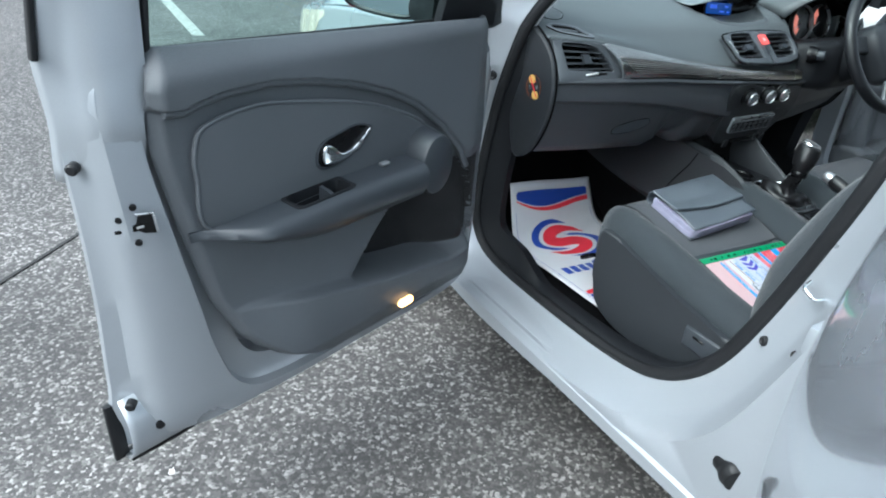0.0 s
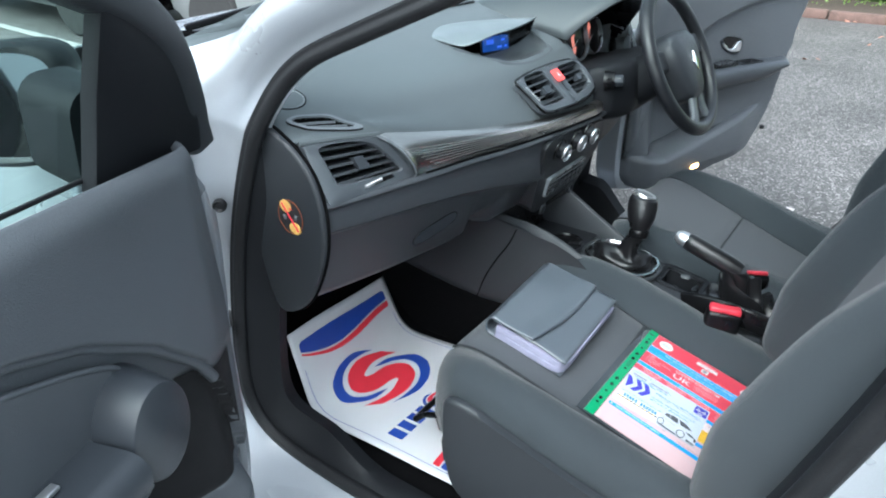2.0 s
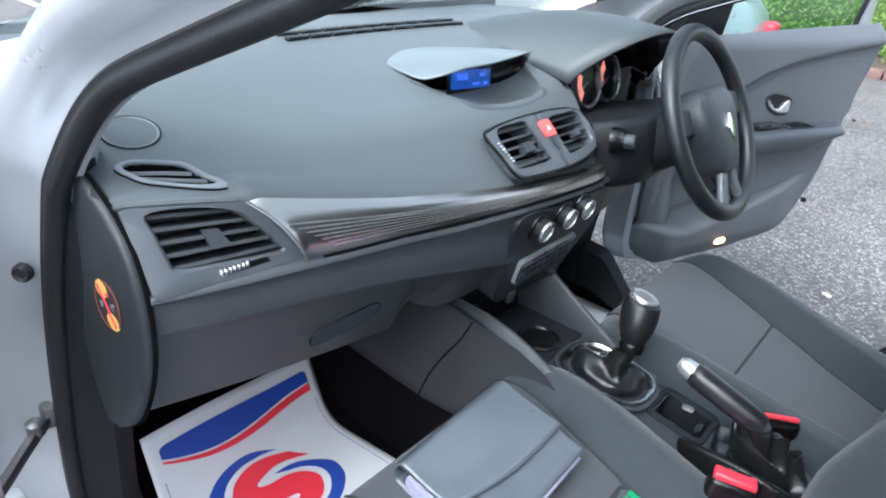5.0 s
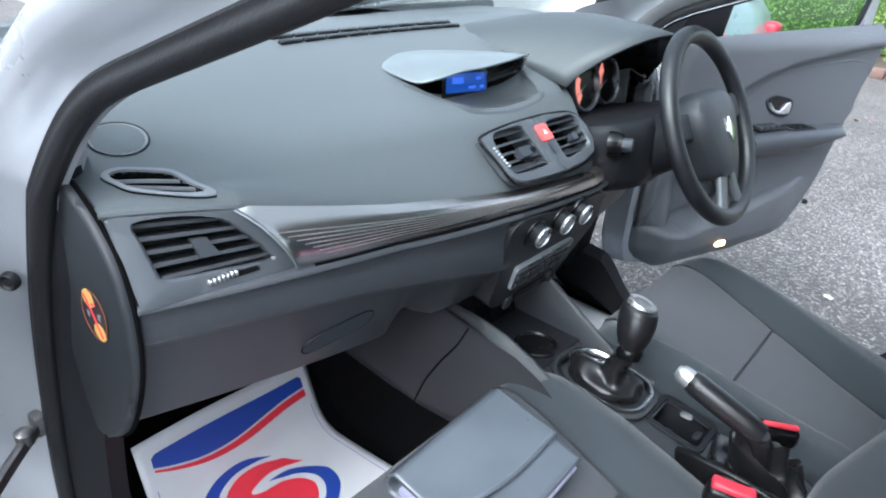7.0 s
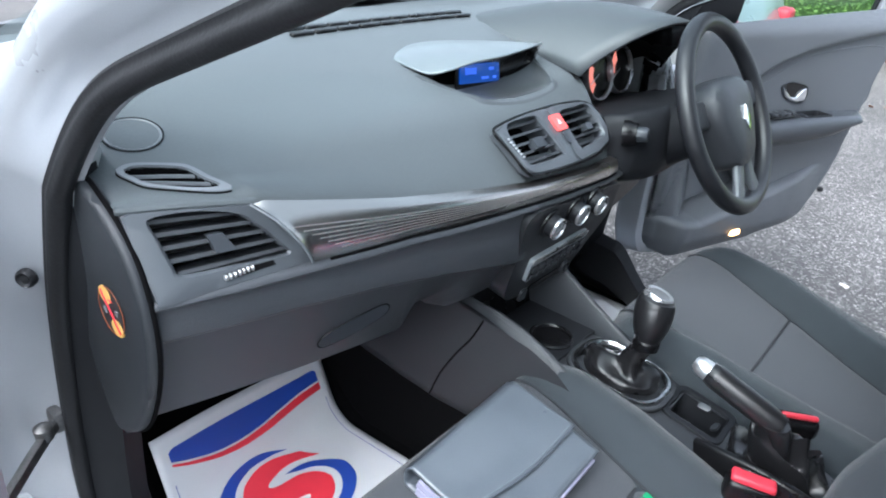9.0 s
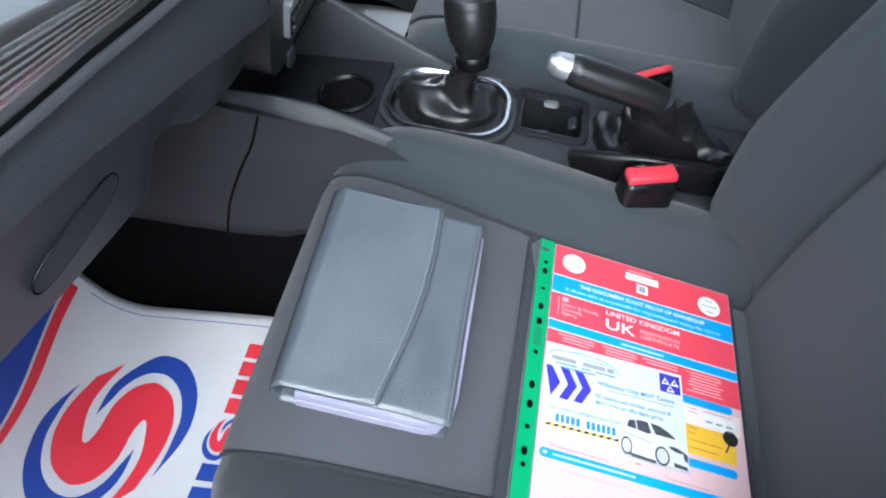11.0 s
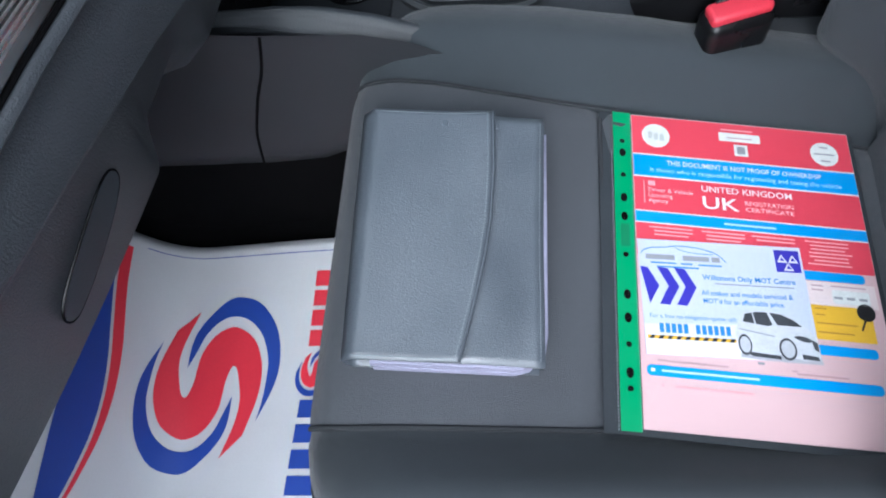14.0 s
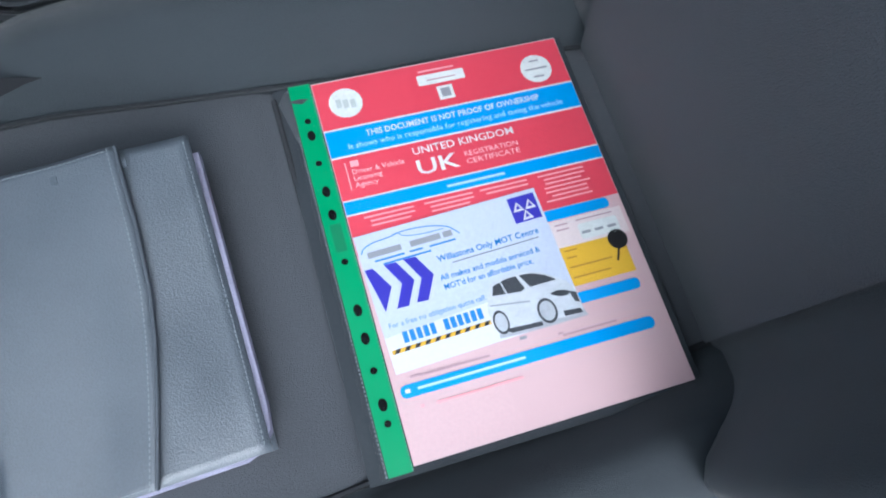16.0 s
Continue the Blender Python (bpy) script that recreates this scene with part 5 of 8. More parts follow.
part("display_recess", loft(rows), GLOSSBLACK, dash, sharp=180)
# scoop in front of it
EDGE = spline([(-0.125, 0.246, 0), (-0.112, 0.205, 0), (-0.096, 0.175, 0), (-0.066, 0.150, 0), (0.0, 0.141, 0), (0.07, 0.143, 0), (0.122, 0.152, 0), (0.146, 0.185, 0), (0.168, 0.232, 0)], 49)


def dash_z(x, y):
    pr = sorted(dash_profile(x))
    return table(y, *pr)


rows = []
for i in range(49):
    a, q = EDGE[i], BASE[i]
    o = Vector((a.x, a.y, dash_z(a.x, a.y) + 0.0028))
    k = math.sin(math.pi * i / 48)
    out = (Vector((a.x, a.y, 0)) - Vector((0.02, 0.215, 0))).normalized() * 0.012
    row = [Vector((a.x + out.x, a.y + out.y, dash_z(a.x + out.x, a.y + out.y) - 0.001)), o + out * 0.4 - Vector((0, 0, 0.001)), o]
    for f in (0.1, 0.25, 0.4, 0.55, 0.7, 0.85, 1.0):
        row.append(o.lerp(q, f) - Vector((0, 0, (0.012 * k) * smooth(0.10, 0.5, f) * smooth(1.0, 0.75, f))))
    rows.append(row)
part("display_scoop", loft(rows), mat("smooth_dark_scoop", (0.050, 0.056, 0.060), 0.30, 0, 0.1, 4, 0.08, 700), dash, "smooth dark grey scoop under the display", sharp=180)
DM = pose(-0.008, 0.2185, 0.9555, 80, 0, 3) @ pose(0, 0, 0, 0, 0, -5)
ds = part("display_screen", rbox((0.112, 0.031, 0.004), (0, 0, 0), 0.002, 2, None, DM), SCREEN, dash, "lit blue display")
part("screen_bezel", rbox((0.128, 0.044, 0.003), (0, -0.002, -0.003), 0.002, 2, None, DM), GLOSSBLACK, ds)
b = bmesh.new()
for x, y, w, h in ((-0.028, 0.004, 0.030, 0.010), (0.03, 0.006, 0.014, 0.005), (0.012, -0.008, 0.02, 0.004), (0.04, -0.008, 0.01, 0.004)):
    rbox((w, h, 0.001), (x, y, 0.0026), 0, 1, b, DM)
part("display_digits", b, mat("pale_lit_segments", (0.05, 0.1, 0.5), 0.4, 0, 0.02, 9, emit=(0.05, 0.16, 0.9), power=0.22), ds)

# instrument cluster
def cowl_lip(s):
    k = max(0, 1 - abs(s) ** 2.4)
    return Vector((0.38 + 0.185 * s, 0.145 - 0.10 * k, 0.925 - 0.013 * s + 0.110 * k ** 0.8)), k


rows, under = [], []
for i in range(41):
    s = lerp(-1, 1, i / 40)
    lip, k = cowl_lip(s)
    front = Vector((0.375 + 0.17 * s, 0.46, 0.99))
    rows.append([lip.lerp(front, f) + Vector((0, 0, 0.028 * math.sin(math.pi * f) * k)) for f in [g / 10 for g in range(11)]])
    under.append([lip + Vector((0, 0.003, -0.005)), lip + Vector((0, 0.03, -0.012)), Vector((lerp(lip.x, 0.38, 0.06), 0.215, lip.z - 0.030))])
# cowl wears the dash skin in a darker copy for its shaded flank
solid(part("cluster_hood", loft(rows), mat("shaded_dash_skin", (0.043, 0.050, 0.054), 0.46, 0, 0.14, 3, 0.22, 520), dash, "dark grey cowl over the instruments"), 0.005, 0)
part("cluster_inside", loft(under), GLOSSBLACK, dash)
part("cluster_face", rbox((0.32, 0.01, 0.115), (0, 0, 0), 0.004, 2, None, pose(0.385, 0.222, 0.895, -14, 0, 0)), GLOSSBLACK, dash)
part("cluster_floor", loft([[Vector((x, y, z)) for y, z in ((0.06, 0.876), (0.10, 0.872), (0.15, 0.862), (0.22, 0.85))] for x in (0.21, 0.30, 0.40, 0.50)]), COLUMN, dash)
for x, r, reds in ((0.374, 0.052, ((140, 235),)), (0.466, 0.050, ((110, 195),))):
    C = pose(x, 0.207, 0.905, 76, 0, 0)
    d = part("dial", lathe([(0.0, 0.006), (r - 0.004, 0.006), (r - 0.004, 0.0)], 40, None, C), GLOSSBLACK, dash, "black dial with a lit red scale and a chrome ring")
    part("dial_ring", lathe([(r - 0.004, 0.0), (r - 0.004, 0.012), (r, 0.015), (r + 0.002, 0.010), (r + 0.002, 0.0)], 40, None, C), ALU, d)
    for a0, a1 in reds:
        arc = [math.radians(lerp(a0, a1, k / 16)) for k in range(17)]
        scale = slab([((r - 0.006) * math.cos(a), (r - 0.006) * math.sin(a)) for a in arc] + [(0.40 * r * math.cos(a), 0.40 * r * math.sin(a)) for a in reversed(arc)], 0.0012)
        part("lit_scale", merge(None, scale, C @ Matrix.Translation((0, 0, 0.0062))), DIAL, d)
        hand = slab([(0.003, 0.002), (-0.003, -0.002), (-0.034, -0.018), (-0.034, -0.015)], 0.001)
        part("pointer", merge(None, hand, C @ Matrix.Translation((0, 0, 0.0082))), WHITE, d)
part("cluster_cheek", rbox((0.014, 0.21, 0.12), (0.545, 0.285, 0.905), 0.006, 2), PAD, dash)
# rounded black panel round the column
rows = []
for k in range(45):
    x = lerp(0.198, 0.545, k / 44)
    bulge = smooth(0.19, 0.30, x) * smooth(0.55, 0.44, x)
    end = smooth(0.225, 0.198, x) + smooth(0.52, 0.545, x)
    prof = ((0.13, 0.868), (0.085, 0.880), (0.068, 0.884), (0.058, 0.883), (0.046, 0.872), (0.040, 0.85), (0.036, 0.82), (0.037, 0.79), (0.044, 0.768), (0.06, 0.757), (0.10, 0.752))
    rows.append([Vector((x, y + 0.03 * end - 0.040 * bulge * smooth(0.13, 0.06, y), z + 0.010 * bulge * smooth(0.82, 0.88, z) - 0.008 * end * smooth(0.80, 0.88, z) + 0.012 * end * smooth(0.80, 0.76, z))) for y, z in prof])
part("column_surround", loft(rows), COLUMN, dash, sharp=70)
KS = frame_m((0.213, 0.042, 0.856), (0.9, 0.25, 0.0), (0, 0.2, 0.98), (0.30, -0.93, 0.12))
sw = part("panel_knob", lathe([(0.024, -0.006), (0.024, 0.004), (0.0215, 0.008), (0.0200, 0.018), (0.0, 0.019)], 30, None, KS), GLOSSBLACK, dash, "round black switch with a grey cap")
part("knob_cap", lathe([(0.0135, 0.016), (0.0135, 0.034), (0.011, 0.037), (0.0, 0.037)], 8, None, KS), DARKPLASTIC, sw)

# ---------------------------------------------------------------- centre stack
ST = quad((-0.075, 0.070, 0.585), (0.130, 0.070, 0.585), (0.130, 0.026, 0.806), (-0.075, 0.026, 0.806))
FACE = [((x + 0.075) / 0.205, (z - 0.585) / 0.221) for x, z in ((-0.098, 0.795), (0.05, 0.782), (0.188, 0.771), (0.203, 0.745), (0.20, 0.70), (0.15, 0.652), (0.10, 0.612), (0.0, 0.620), (-0.095, 0.632), (-0.102, 0.72))]
b = loft([[ST(s, t, d) for s, t in oval(FACE, 90)] for d in (-0.16, 0.0, 0.004)], loop=True, caps=True)
stack = part("heater_panel", b, mat("satin_black_fascia", (0.014, 0.0155, 0.018), 0.42, 0, 0.12, 6, 0.2, 700, spec=0.35), car, "black centre stack with heater knobs and radio")
KN = frame_m((0, 0, 0), (1, 0, 0), (0, -0.195, 0.981))
for x in (-0.037, 0.040, 0.103):
    p = ST((x + 0.075) / 0.205, 0.80, 0.0)
    K = Matrix.Translation(p) @ KN @ Matrix.Diagonal((0.88, 0.88, 0.85, 1))
    part("knob_collar", lathe([(0.030, 0.002), (0.029, 0.008), (0.0, 0.009)], 36, None, K), GLOSSBLACK, stack)
    kn = part("heater_knob", lathe([(0.021, 0.004), (0.0205, 0.026), (0.016, 0.027), (0.015, 0.026), (0.0, 0.026)], 36, None, K), COLUMN, stack, "black heater knob with a chrome ring")
    part("knob_ring", lathe([(0.0206, 0.0225), (0.0216, 0.0245), (0.0212, 0.0278), (0.0198, 0.0290), (0.0188, 0.0265)], 36, None, K), ALU, kn)
b = loft([[ST(s, t, d) for s, t in rounded(0.88, 0.21, 0.03, 4, 0.515, 0.42)] for d in (0.002, 0.009, 0.011)], loop=True, caps=True)
radio = part("radio", b, RIM, stack, "black radio with a grey bar and small buttons")
part("radio_bar", loft([[ST(s, t, d) for s, t in rounded(0.86, 0.045, 0.015, 3, 0.515, 0.50)] for d in (0.010, 0.0130)], loop=True, caps=True), mat("radio_grey_bar", (0.34, 0.345, 0.35), 0.3, 0.7, 0.05, 9), radio)
part("radio_face", loft([[ST(s, t, d) for s, t in rounded(0.84, 0.120, 0.02, 3, 0.515, 0.392)] for d in (0.010, 0.0122)], loop=True, caps=True), GLOSSBLACK, radio)
part("cd_slot", loft([[ST(s, t, d) for s, t in rounded(0.60, 0.014, 0.006, 3, 0.515, 0.50)] for d in (0.012, 0.0136)], loop=True, caps=True), GLOSSBLACK, radio)
for r in range(2):
    for k in range(8):
        part("button", loft([[ST(s, t, d) for s, t in rounded(0.080, 0.040, 0.012, 3, 0.145 + 0.106 * k, 0.365 + 0.058 * r)] for d in (0.011, 0.0140, 0.0147)], loop=True, caps=True), SLAT, radio)
part("power_socket", lathe([(0.013, 0.0), (0.013, 0.008), (0.009, 0.008), (0.009, 0.0), (0.0, 0.0)], 24, None, Matrix.Translation(ST(0.80, 0.19, 0.003)) @ KN), SLAT, stack)
part("stack_button", loft([[ST(s, t, d) for s, t in rounded(0.09, 0.10, 0.02, 3, 0.17, 0.15)] for d in (0.003, 0.008)], loop=True, caps=True), SLAT, stack)
part("lower_slot", loft([[ST(s, t, d) for s, t in rounded(0.46, 0.05, 0.02, 3, 0.47, 0.18)] for d in (0.003, 0.0065)], loop=True, caps=True), GLOSSBLACK, stack)

# glovebox catch
loop = []
for x, z in oval(((-0.435, 0.680), (-0.425, 0.693), (-0.39, 0.704), (-0.345, 0.712), (-0.330, 0.704), (-0.338, 0.690), (-0.38, 0.676), (-0.425, 0.670)), 60):
    loop.append(Vector((x, dash_e(x) + table(z, (0.645, 0.053), (0.745, 0.029)), z)))
catch = part("glovebox_catch", sweep(loop, round_profile(0.0010, 0.0010, 6), closed=True, up=(0, 1, 0.1)), GLOSSBLACK, dash)
mid = sum(loop, Vector()) / len(loop)
part("catch_plate", loft([[mid.lerp(p, k) + Vector((0, -0.0012 + 0.004 * (1 - k), 0)) for p in loop] for k in (0.98, 0.6, 0.1)], loop=True, caps=True), DARKPLASTIC, dash)

# ---------------------------------------------------------------- steering wheel
WH = frame_m((0.358, -0.0765, 0.896), (1, 0, 0), (0, 0.474, 0.880))
rim = sweep([(0.1685 * math.cos(2 * math.pi * k / 72), 0.1685 * math.sin(2 * math.pi * k / 72), 0) for k in range(72)], round_profile(0.0165, 0.0155, 14), closed=True)
wheel = part("steering_wheel", merge(None, rim, WH), mat("worn_black_rim_leather", (0.009, 0.010, 0.012), 0.38, 0, 0.3, 20, 0.25, 500, spec=0.45), car, "black three-spoke steering wheel")
pad = oval(((0.075, 0.045), (0.04, 0.065), (-0.04, 0.065), (-0.075, 0.045), (-0.08, 0.0), (-0.055, -0.06), (-0.03, -0.095), (0.03, -0.095), (0.055, -0.06), (0.08, 0.0)), 60)
rows = [[Vector((x * k, y * k, z)) for x, y in pad] for k, z in ((0.9, -0.05), (1.0, -0.03), (1.0, 0.0), (0.96, 0.014), (0.8, 0.024), (0.4, 0.03))]
part("horn_pad", merge(None, loft(rows, loop=True, caps=True), WH), PLASTIC, wheel)
for sgn in (-1, 1):
    sp = sweep([(sgn * 0.06, 0.012, -0.012), (sgn * 0.11, 0.016, -0.014), (sgn * 0.165, 0.02, -0.004)], rounded(0.05, 0.018, 0.008, 3), up=(0, 0, 1))
    part("spoke", merge(None, sp, WH), PLASTIC, wheel)
    sp = sweep([(sgn * 0.014, -0.075, 0.006), (sgn * 0.028, -0.12, 0.002), (sgn * 0.046, -0.160, 0.0)], rounded(0.030, 0.014, 0.006, 3), up=(0, 0, 1))
    part("spoke", merge(None, sp, WH), SATIN, wheel, "satin grey lower spoke")
part("badge", merge(None, slab([(0, 0.024), (-0.014, 0), (0, -0.024), (0.014, 0)], 0.004, 0.001), WH @ pose(0.004, -0.014, 0.0285)), CHROME, wheel, "plain chrome diamond badge")
col = sweep([WH @ Vector((0, 0, -0.03)), WH @ Vector((0, -0.01, -0.10)), WH @ Vector((0, -0.02, -0.20))], rounded(0.11, 0.12, 0.045, 6), up=(1, 0, 0))
part("column_shroud", col, COLUMN, car)
stalk = sweep([WH @ Vector((0.05, 0.0, -0.06)), WH @ Vector((0.12, -0.01, -0.055)), WH @ Vector((0.15, -0.015, -0.05))], round_profile(0.008, 0.008, 12), up=(0, 1, 0))
st = part("column_stalk", stalk, GLOSSBLACK, car)
part("stalk_knob", lathe([(0.016, -0.02), (0.019, -0.012), (0.019, 0.012), (0.014, 0.02), (0.0, 0.021)], 24, None, WH @ frame_m((0.155, -0.015, -0.05), (0, 1, 0), (0, 0, 1))), DARKPLASTIC, st)

# ---------------------------------------------------------------- centre console
def con_top(y):
    return table(y, (-0.62, 0.472), (-0.45, 0.480), (-0.30, 0.490), (-0.21, 0.502), (-0.18, 0.510), (-0.06, 0.520), (0.02, 0.520), (0.2, 0.520))


def rail_top(sgn, y):
    """Height of the raised edge on either side of the front pocket."""
    if sgn < 0:
        return table(y, (-0.22, 0.506), (-0.17, 0.516), (-0.13, 0.533), (-0.11, 0.544), (-0.075, 0.561), (-0.035, 0.580), (0.015, 0.597), (0.06, 0.605), (0.11, 0.608), (0.2, 0.612))
    return table(y, (-0.22, 0.506), (-0.15, 0.512), (-0.11, 0.524), (-0.088, 0.535), (-0.02, 0.572), (0.04, 0.607), (0.12, 0.65))


CONSOLE = mat("charcoal_console_plastic", (0.022, 0.024, 0.027), 0.45, 0, 0.2, 6, 0.3, 800, spec=0.4)
rows = []
for k in range(101):
    y = lerp(0.16, -0.62, k / 100)
    zt = con_top(y)
    hw = table(y, (-0.62, 0.078), (-0.3, 0.088), (-0.06, 0.095), (0.05, 0.10))
    rows.append([Vector((x, y, z)) for x, z in ((-hw - 0.015, 0.26), (-hw - 0.008, zt - 0.10), (-hw, zt - 0.012), (-hw + 0.006, zt - 0.003), (-hw + 0.018, zt), *[(lerp(-hw + 0.018, hw - 0.018, j / 24), zt) for j in range(1, 24)], (hw - 0.018, zt), (hw - 0.006, zt - 0.003), (hw, zt - 0.012), (hw + 0.008, zt - 0.10), (hw + 0.015, 0.26))])
con_bm = loft(rows)
bmesh.ops.delete(con_bm, geom=[f for f in con_bm.faces if 0.010 < f.calc_center_median().x < 0.074 and -0.290 < f.calc_center_median().y < -0.214 and f.calc_center_median().z > 0.45], context="FACES")
console = part("centre_console", con_bm, CONSOLE, car, "charcoal centre console with gear lever and handbrake")
rows = []
for k in range(41):
    y = lerp(0.17, -0.145, k / 40)
    zt = rail_top(-1, y) - 0.035 * smooth(-0.085, -0.14, y)
    wide = lerp(0.35, 1.0, smooth(0.12, 0.02, y))
    low = min(zt - 0.004, con_top(y))
    rows.append([Vector((-0.100 + x * wide, y, z)) for x, z in ((-0.019, zt - 0.05), (-0.0188, zt - 0.022), (-0.017, zt - 0.0135), (-0.011, zt - 0.0125), (-0.0085, zt - 0.0085), (-0.0055, zt - 0.0075), (-0.003, zt - 0.0045), (0.000, zt), (0.005, zt), (0.009, zt - 0.004), (0.011, zt - 0.012), (0.013, low))])
part("console_rail", loft(rows), PLASTIC, console, "raised plastic edge beside the front pocket", sharp=60)
rows = []
for k in range(41):
    y = lerp(0.14, -0.18, k / 40)
    zt = rail_top(1, y)
    rows.append([Vector((x, y, z)) for x, z in ((0.088, con_top(y) - 0.004), (0.093, zt - 0.006), (0.096, zt - 0.001), (0.100, zt), (0.104, zt - 0.002), (0.108, zt - 0.012), (0.114, min(zt - 0.05, 0.50)), (0.125, 0.30))])
part("console_rail", loft(rows), PLASTIC, console, sharp=60)
for sgn in (-1, 1):
    # tunnel side: a plastic panel above black carpet
    def tunnel_low(y):
        return table(y, (-0.2, 0.45), (0.03, 0.430), (0.07, 0.413), (0.14, 0.407), (0.22, 0.412), (0.30, 0.427), (0.36, 0.440), (0.52, 0.48))

    def tunnel(y, f, out=0.0):
        top = table(y, (-0.2, 0.495), (-0.15, 0.515), (-0.12, 0.532), (-0.07, 0.568), (-0.02, 0.585), (0.085, 0.596), (0.2, 0.615), (0.5, 0.66)) if sgn < 0 else rail_top(1, y) - 0.02
        z = lerp(top, tunnel_low(y), f)
        x = 0.122 + 0.028 * smooth(0.0, 0.9, f) + 0.02 * smooth(0.16, 0.45, y) * f
        return Vector((sgn * (x + out), y, z))
    rows = [[tunnel(lerp(0.52, -0.2, g / 40), k / 12) for k in range(13)] + [tunnel(lerp(0.52, -0.2, g / 40), 1.0, -0.006) - Vector((0, 0, 0.004))] for g in range(41)]
    part("tunnel_side", loft(rows), mat("dark_tunnel_plastic", (0.023, 0.0245, 0.028), 0.5, 0, 0.2, 5, 0.35, 700, spec=0.4), console, sharp=60)
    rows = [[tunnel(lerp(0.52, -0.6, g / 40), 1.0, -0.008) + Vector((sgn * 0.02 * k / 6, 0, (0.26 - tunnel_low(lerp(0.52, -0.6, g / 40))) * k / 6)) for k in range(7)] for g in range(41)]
    part("tunnel_carpet", loft(rows), CARPET_AND_SHADE, console)
    seam = sweep([tunnel(table(k / 14, (0, 0.075), (0.25, 0.092), (0.45, 0.113), (0.7, 0.135), (1, 0.153)), 0.01 + 0.98 * k / 14, 0.0004) for k in range(15)], round_profile(0.0017, 0.0017, 6), up=(1, 0, 0))
    part("tunnel_seam", seam, CARPET_AND_SHADE, console)
# front pocket: back wall, floor with a round cup recess
part("pocket_wall", loft([[Vector((x, y, z)) for y, z in ((0.11, 0.515), (0.125, 0.56), (0.12, 0.66))] for x in (-0.10, 0.0, 0.11)]), GLOSSBLACK, console)
part("front_tray", rbox((0.172, 0.15, 0.004), (0.004, 0.045, 0.5235), 0.001, 1), COLUMN, console)
part("cup_recess", lathe([(0.040, 0.0), (0.040, 0.003), (0.036, 0.005), (0.033, 0.003), (0.032, 0.0005), (0.0, 0.0005)], 36, None, Matrix.Translation((0.012, 0.016, 0.5258))), GLOSSBLACK, console)
# gear lever
GM = frame_m((0.019, -0.119, con_top(-0.119) + 0.003), (1, 0, 0), (0, 1, 0.09))
gl = part("gear_surround", loft([[GM @ Vector((x * k, y * k, z)) for x, y in rounded(0.118, 0.158, 0.046, 8)] for k, z in ((1.03, 0.0), (1.03, 0.006), (1.0, 0.010), (0.95, 0.010), (0.90, 0.006), (0.885, 0.0))], loop=True), mat("bright_satin_chrome", (0.74, 0.75, 0.76), 0.22, 1.0, 0.04, 14), console, "chrome ring round the gear gaiter")
part("gear_bezel", loft([[GM @ Vector((x * k, y * k, z)) for x, y in rounded(0.118, 0.158, 0.046, 8)] for k, z in ((1.13, -0.001), (1.12, 0.003), (1.06, 0.0045), (1.03, 0.003))], loop=True), CONSOLE, console)
rows = []
for i in range(33):
    f = i / 32
    c = Vector((0.019, -0.119, con_top(-0.119) + 0.004)).lerp(Vector((0.012, -0.150, 0.602)), f ** 0.9)
    g = smooth(-0.05, 0.42, f)
    rx, ry = lerp(0.049, 0.0175, g), lerp(0.068, 0.0185, g)
    wav = (1 - smooth(0.15, 0.75, f)) * smooth(0.0, 0.12, f)
    ring = []
    for k in range(64):
        a = 2 * math.pi * k / 64
        fold = math.sin(16 * f + 1.1 * math.sin(2 * a + 0.5))
        bulge = math.exp(-(((a - 1.9 + math.pi) % (2 * math.pi) - math.pi) / 0.7) ** 2)
        r = 1 + wav * (0.09 * fold + 0.12 * math.sin(5 * a + 6 * f) + 0.16 * bulge)
        ring.append(c + Vector((rx * math.cos(a) * r, ry * math.sin(a) * r, 0.012 * wav * (bulge + 0.5 * fold))))
    rows.append(ring)
part("gear_gaiter", loft(rows, loop=True, caps=True), GAITER, console, "creased black leather gaiter")
part("gear_collar", lathe([(0.0200, -0.012), (0.0215, -0.004), (0.0215, 0.002), (0.0195, 0.005), (0.0205, 0.009), (0.018, 0.013)], 28, None, Matrix.Translation((0.0135, -0.1495, 0.601)) @ pose(0, 0, 0, -6, 12, 0)), GLOSSBLACK, console)
knob = sweep(spline([(0.013, -0.150, 0.606), (0.016, -0.149, 0.620), (0.022, -0.147, 0.637), (0.030, -0.144, 0.653), (0.0345, -0.1425, 0.666), (0.0365, -0.1428, 0.674)], 34), round_profile(0.0275, 0.0275, 28), up=(0, 1, 0), scale=lambda f: table(f, (0, 0.70), (0.12, 0.82), (0.3, 1.02), (0.5, 1.12), (0.68, 1.12), (0.82, 1.06), (0.93, 0.95), (1.0, 0.84)))
kb = part("gear_knob", knob, GAITER, console, "black leather gear knob")
KC = frame_m((0.0368, -0.1430, 0.6735), (0.97, 0.0, -0.2), (0.0, 0.97, 0.24))
part("knob_rim", lathe([(0.0245, -0.004), (0.0245, 0.002), (0.0225, 0.0062), (0.0185, 0.0050)], 32, None, KC), ALU, kb)
part("knob_cap", lathe([(0.0190, -0.002), (0.0188, 0.0044), (0.013, 0.0060), (0.0, 0.0064)], 32, None, KC), mat("engraved_grey_disc", (0.22, 0.225, 0.23), 0.35, 0.6, 0.3, 90), kb, "grey engraved disc on top of the knob")
# square cup holder
Q = quad((0.000, -0.298, con_top(-0.298)), (0.084, -0.298, con_top(-0.298)), (0.084, -0.206, con_top(-0.206)), (0.000, -0.206, con_top(-0.206)))
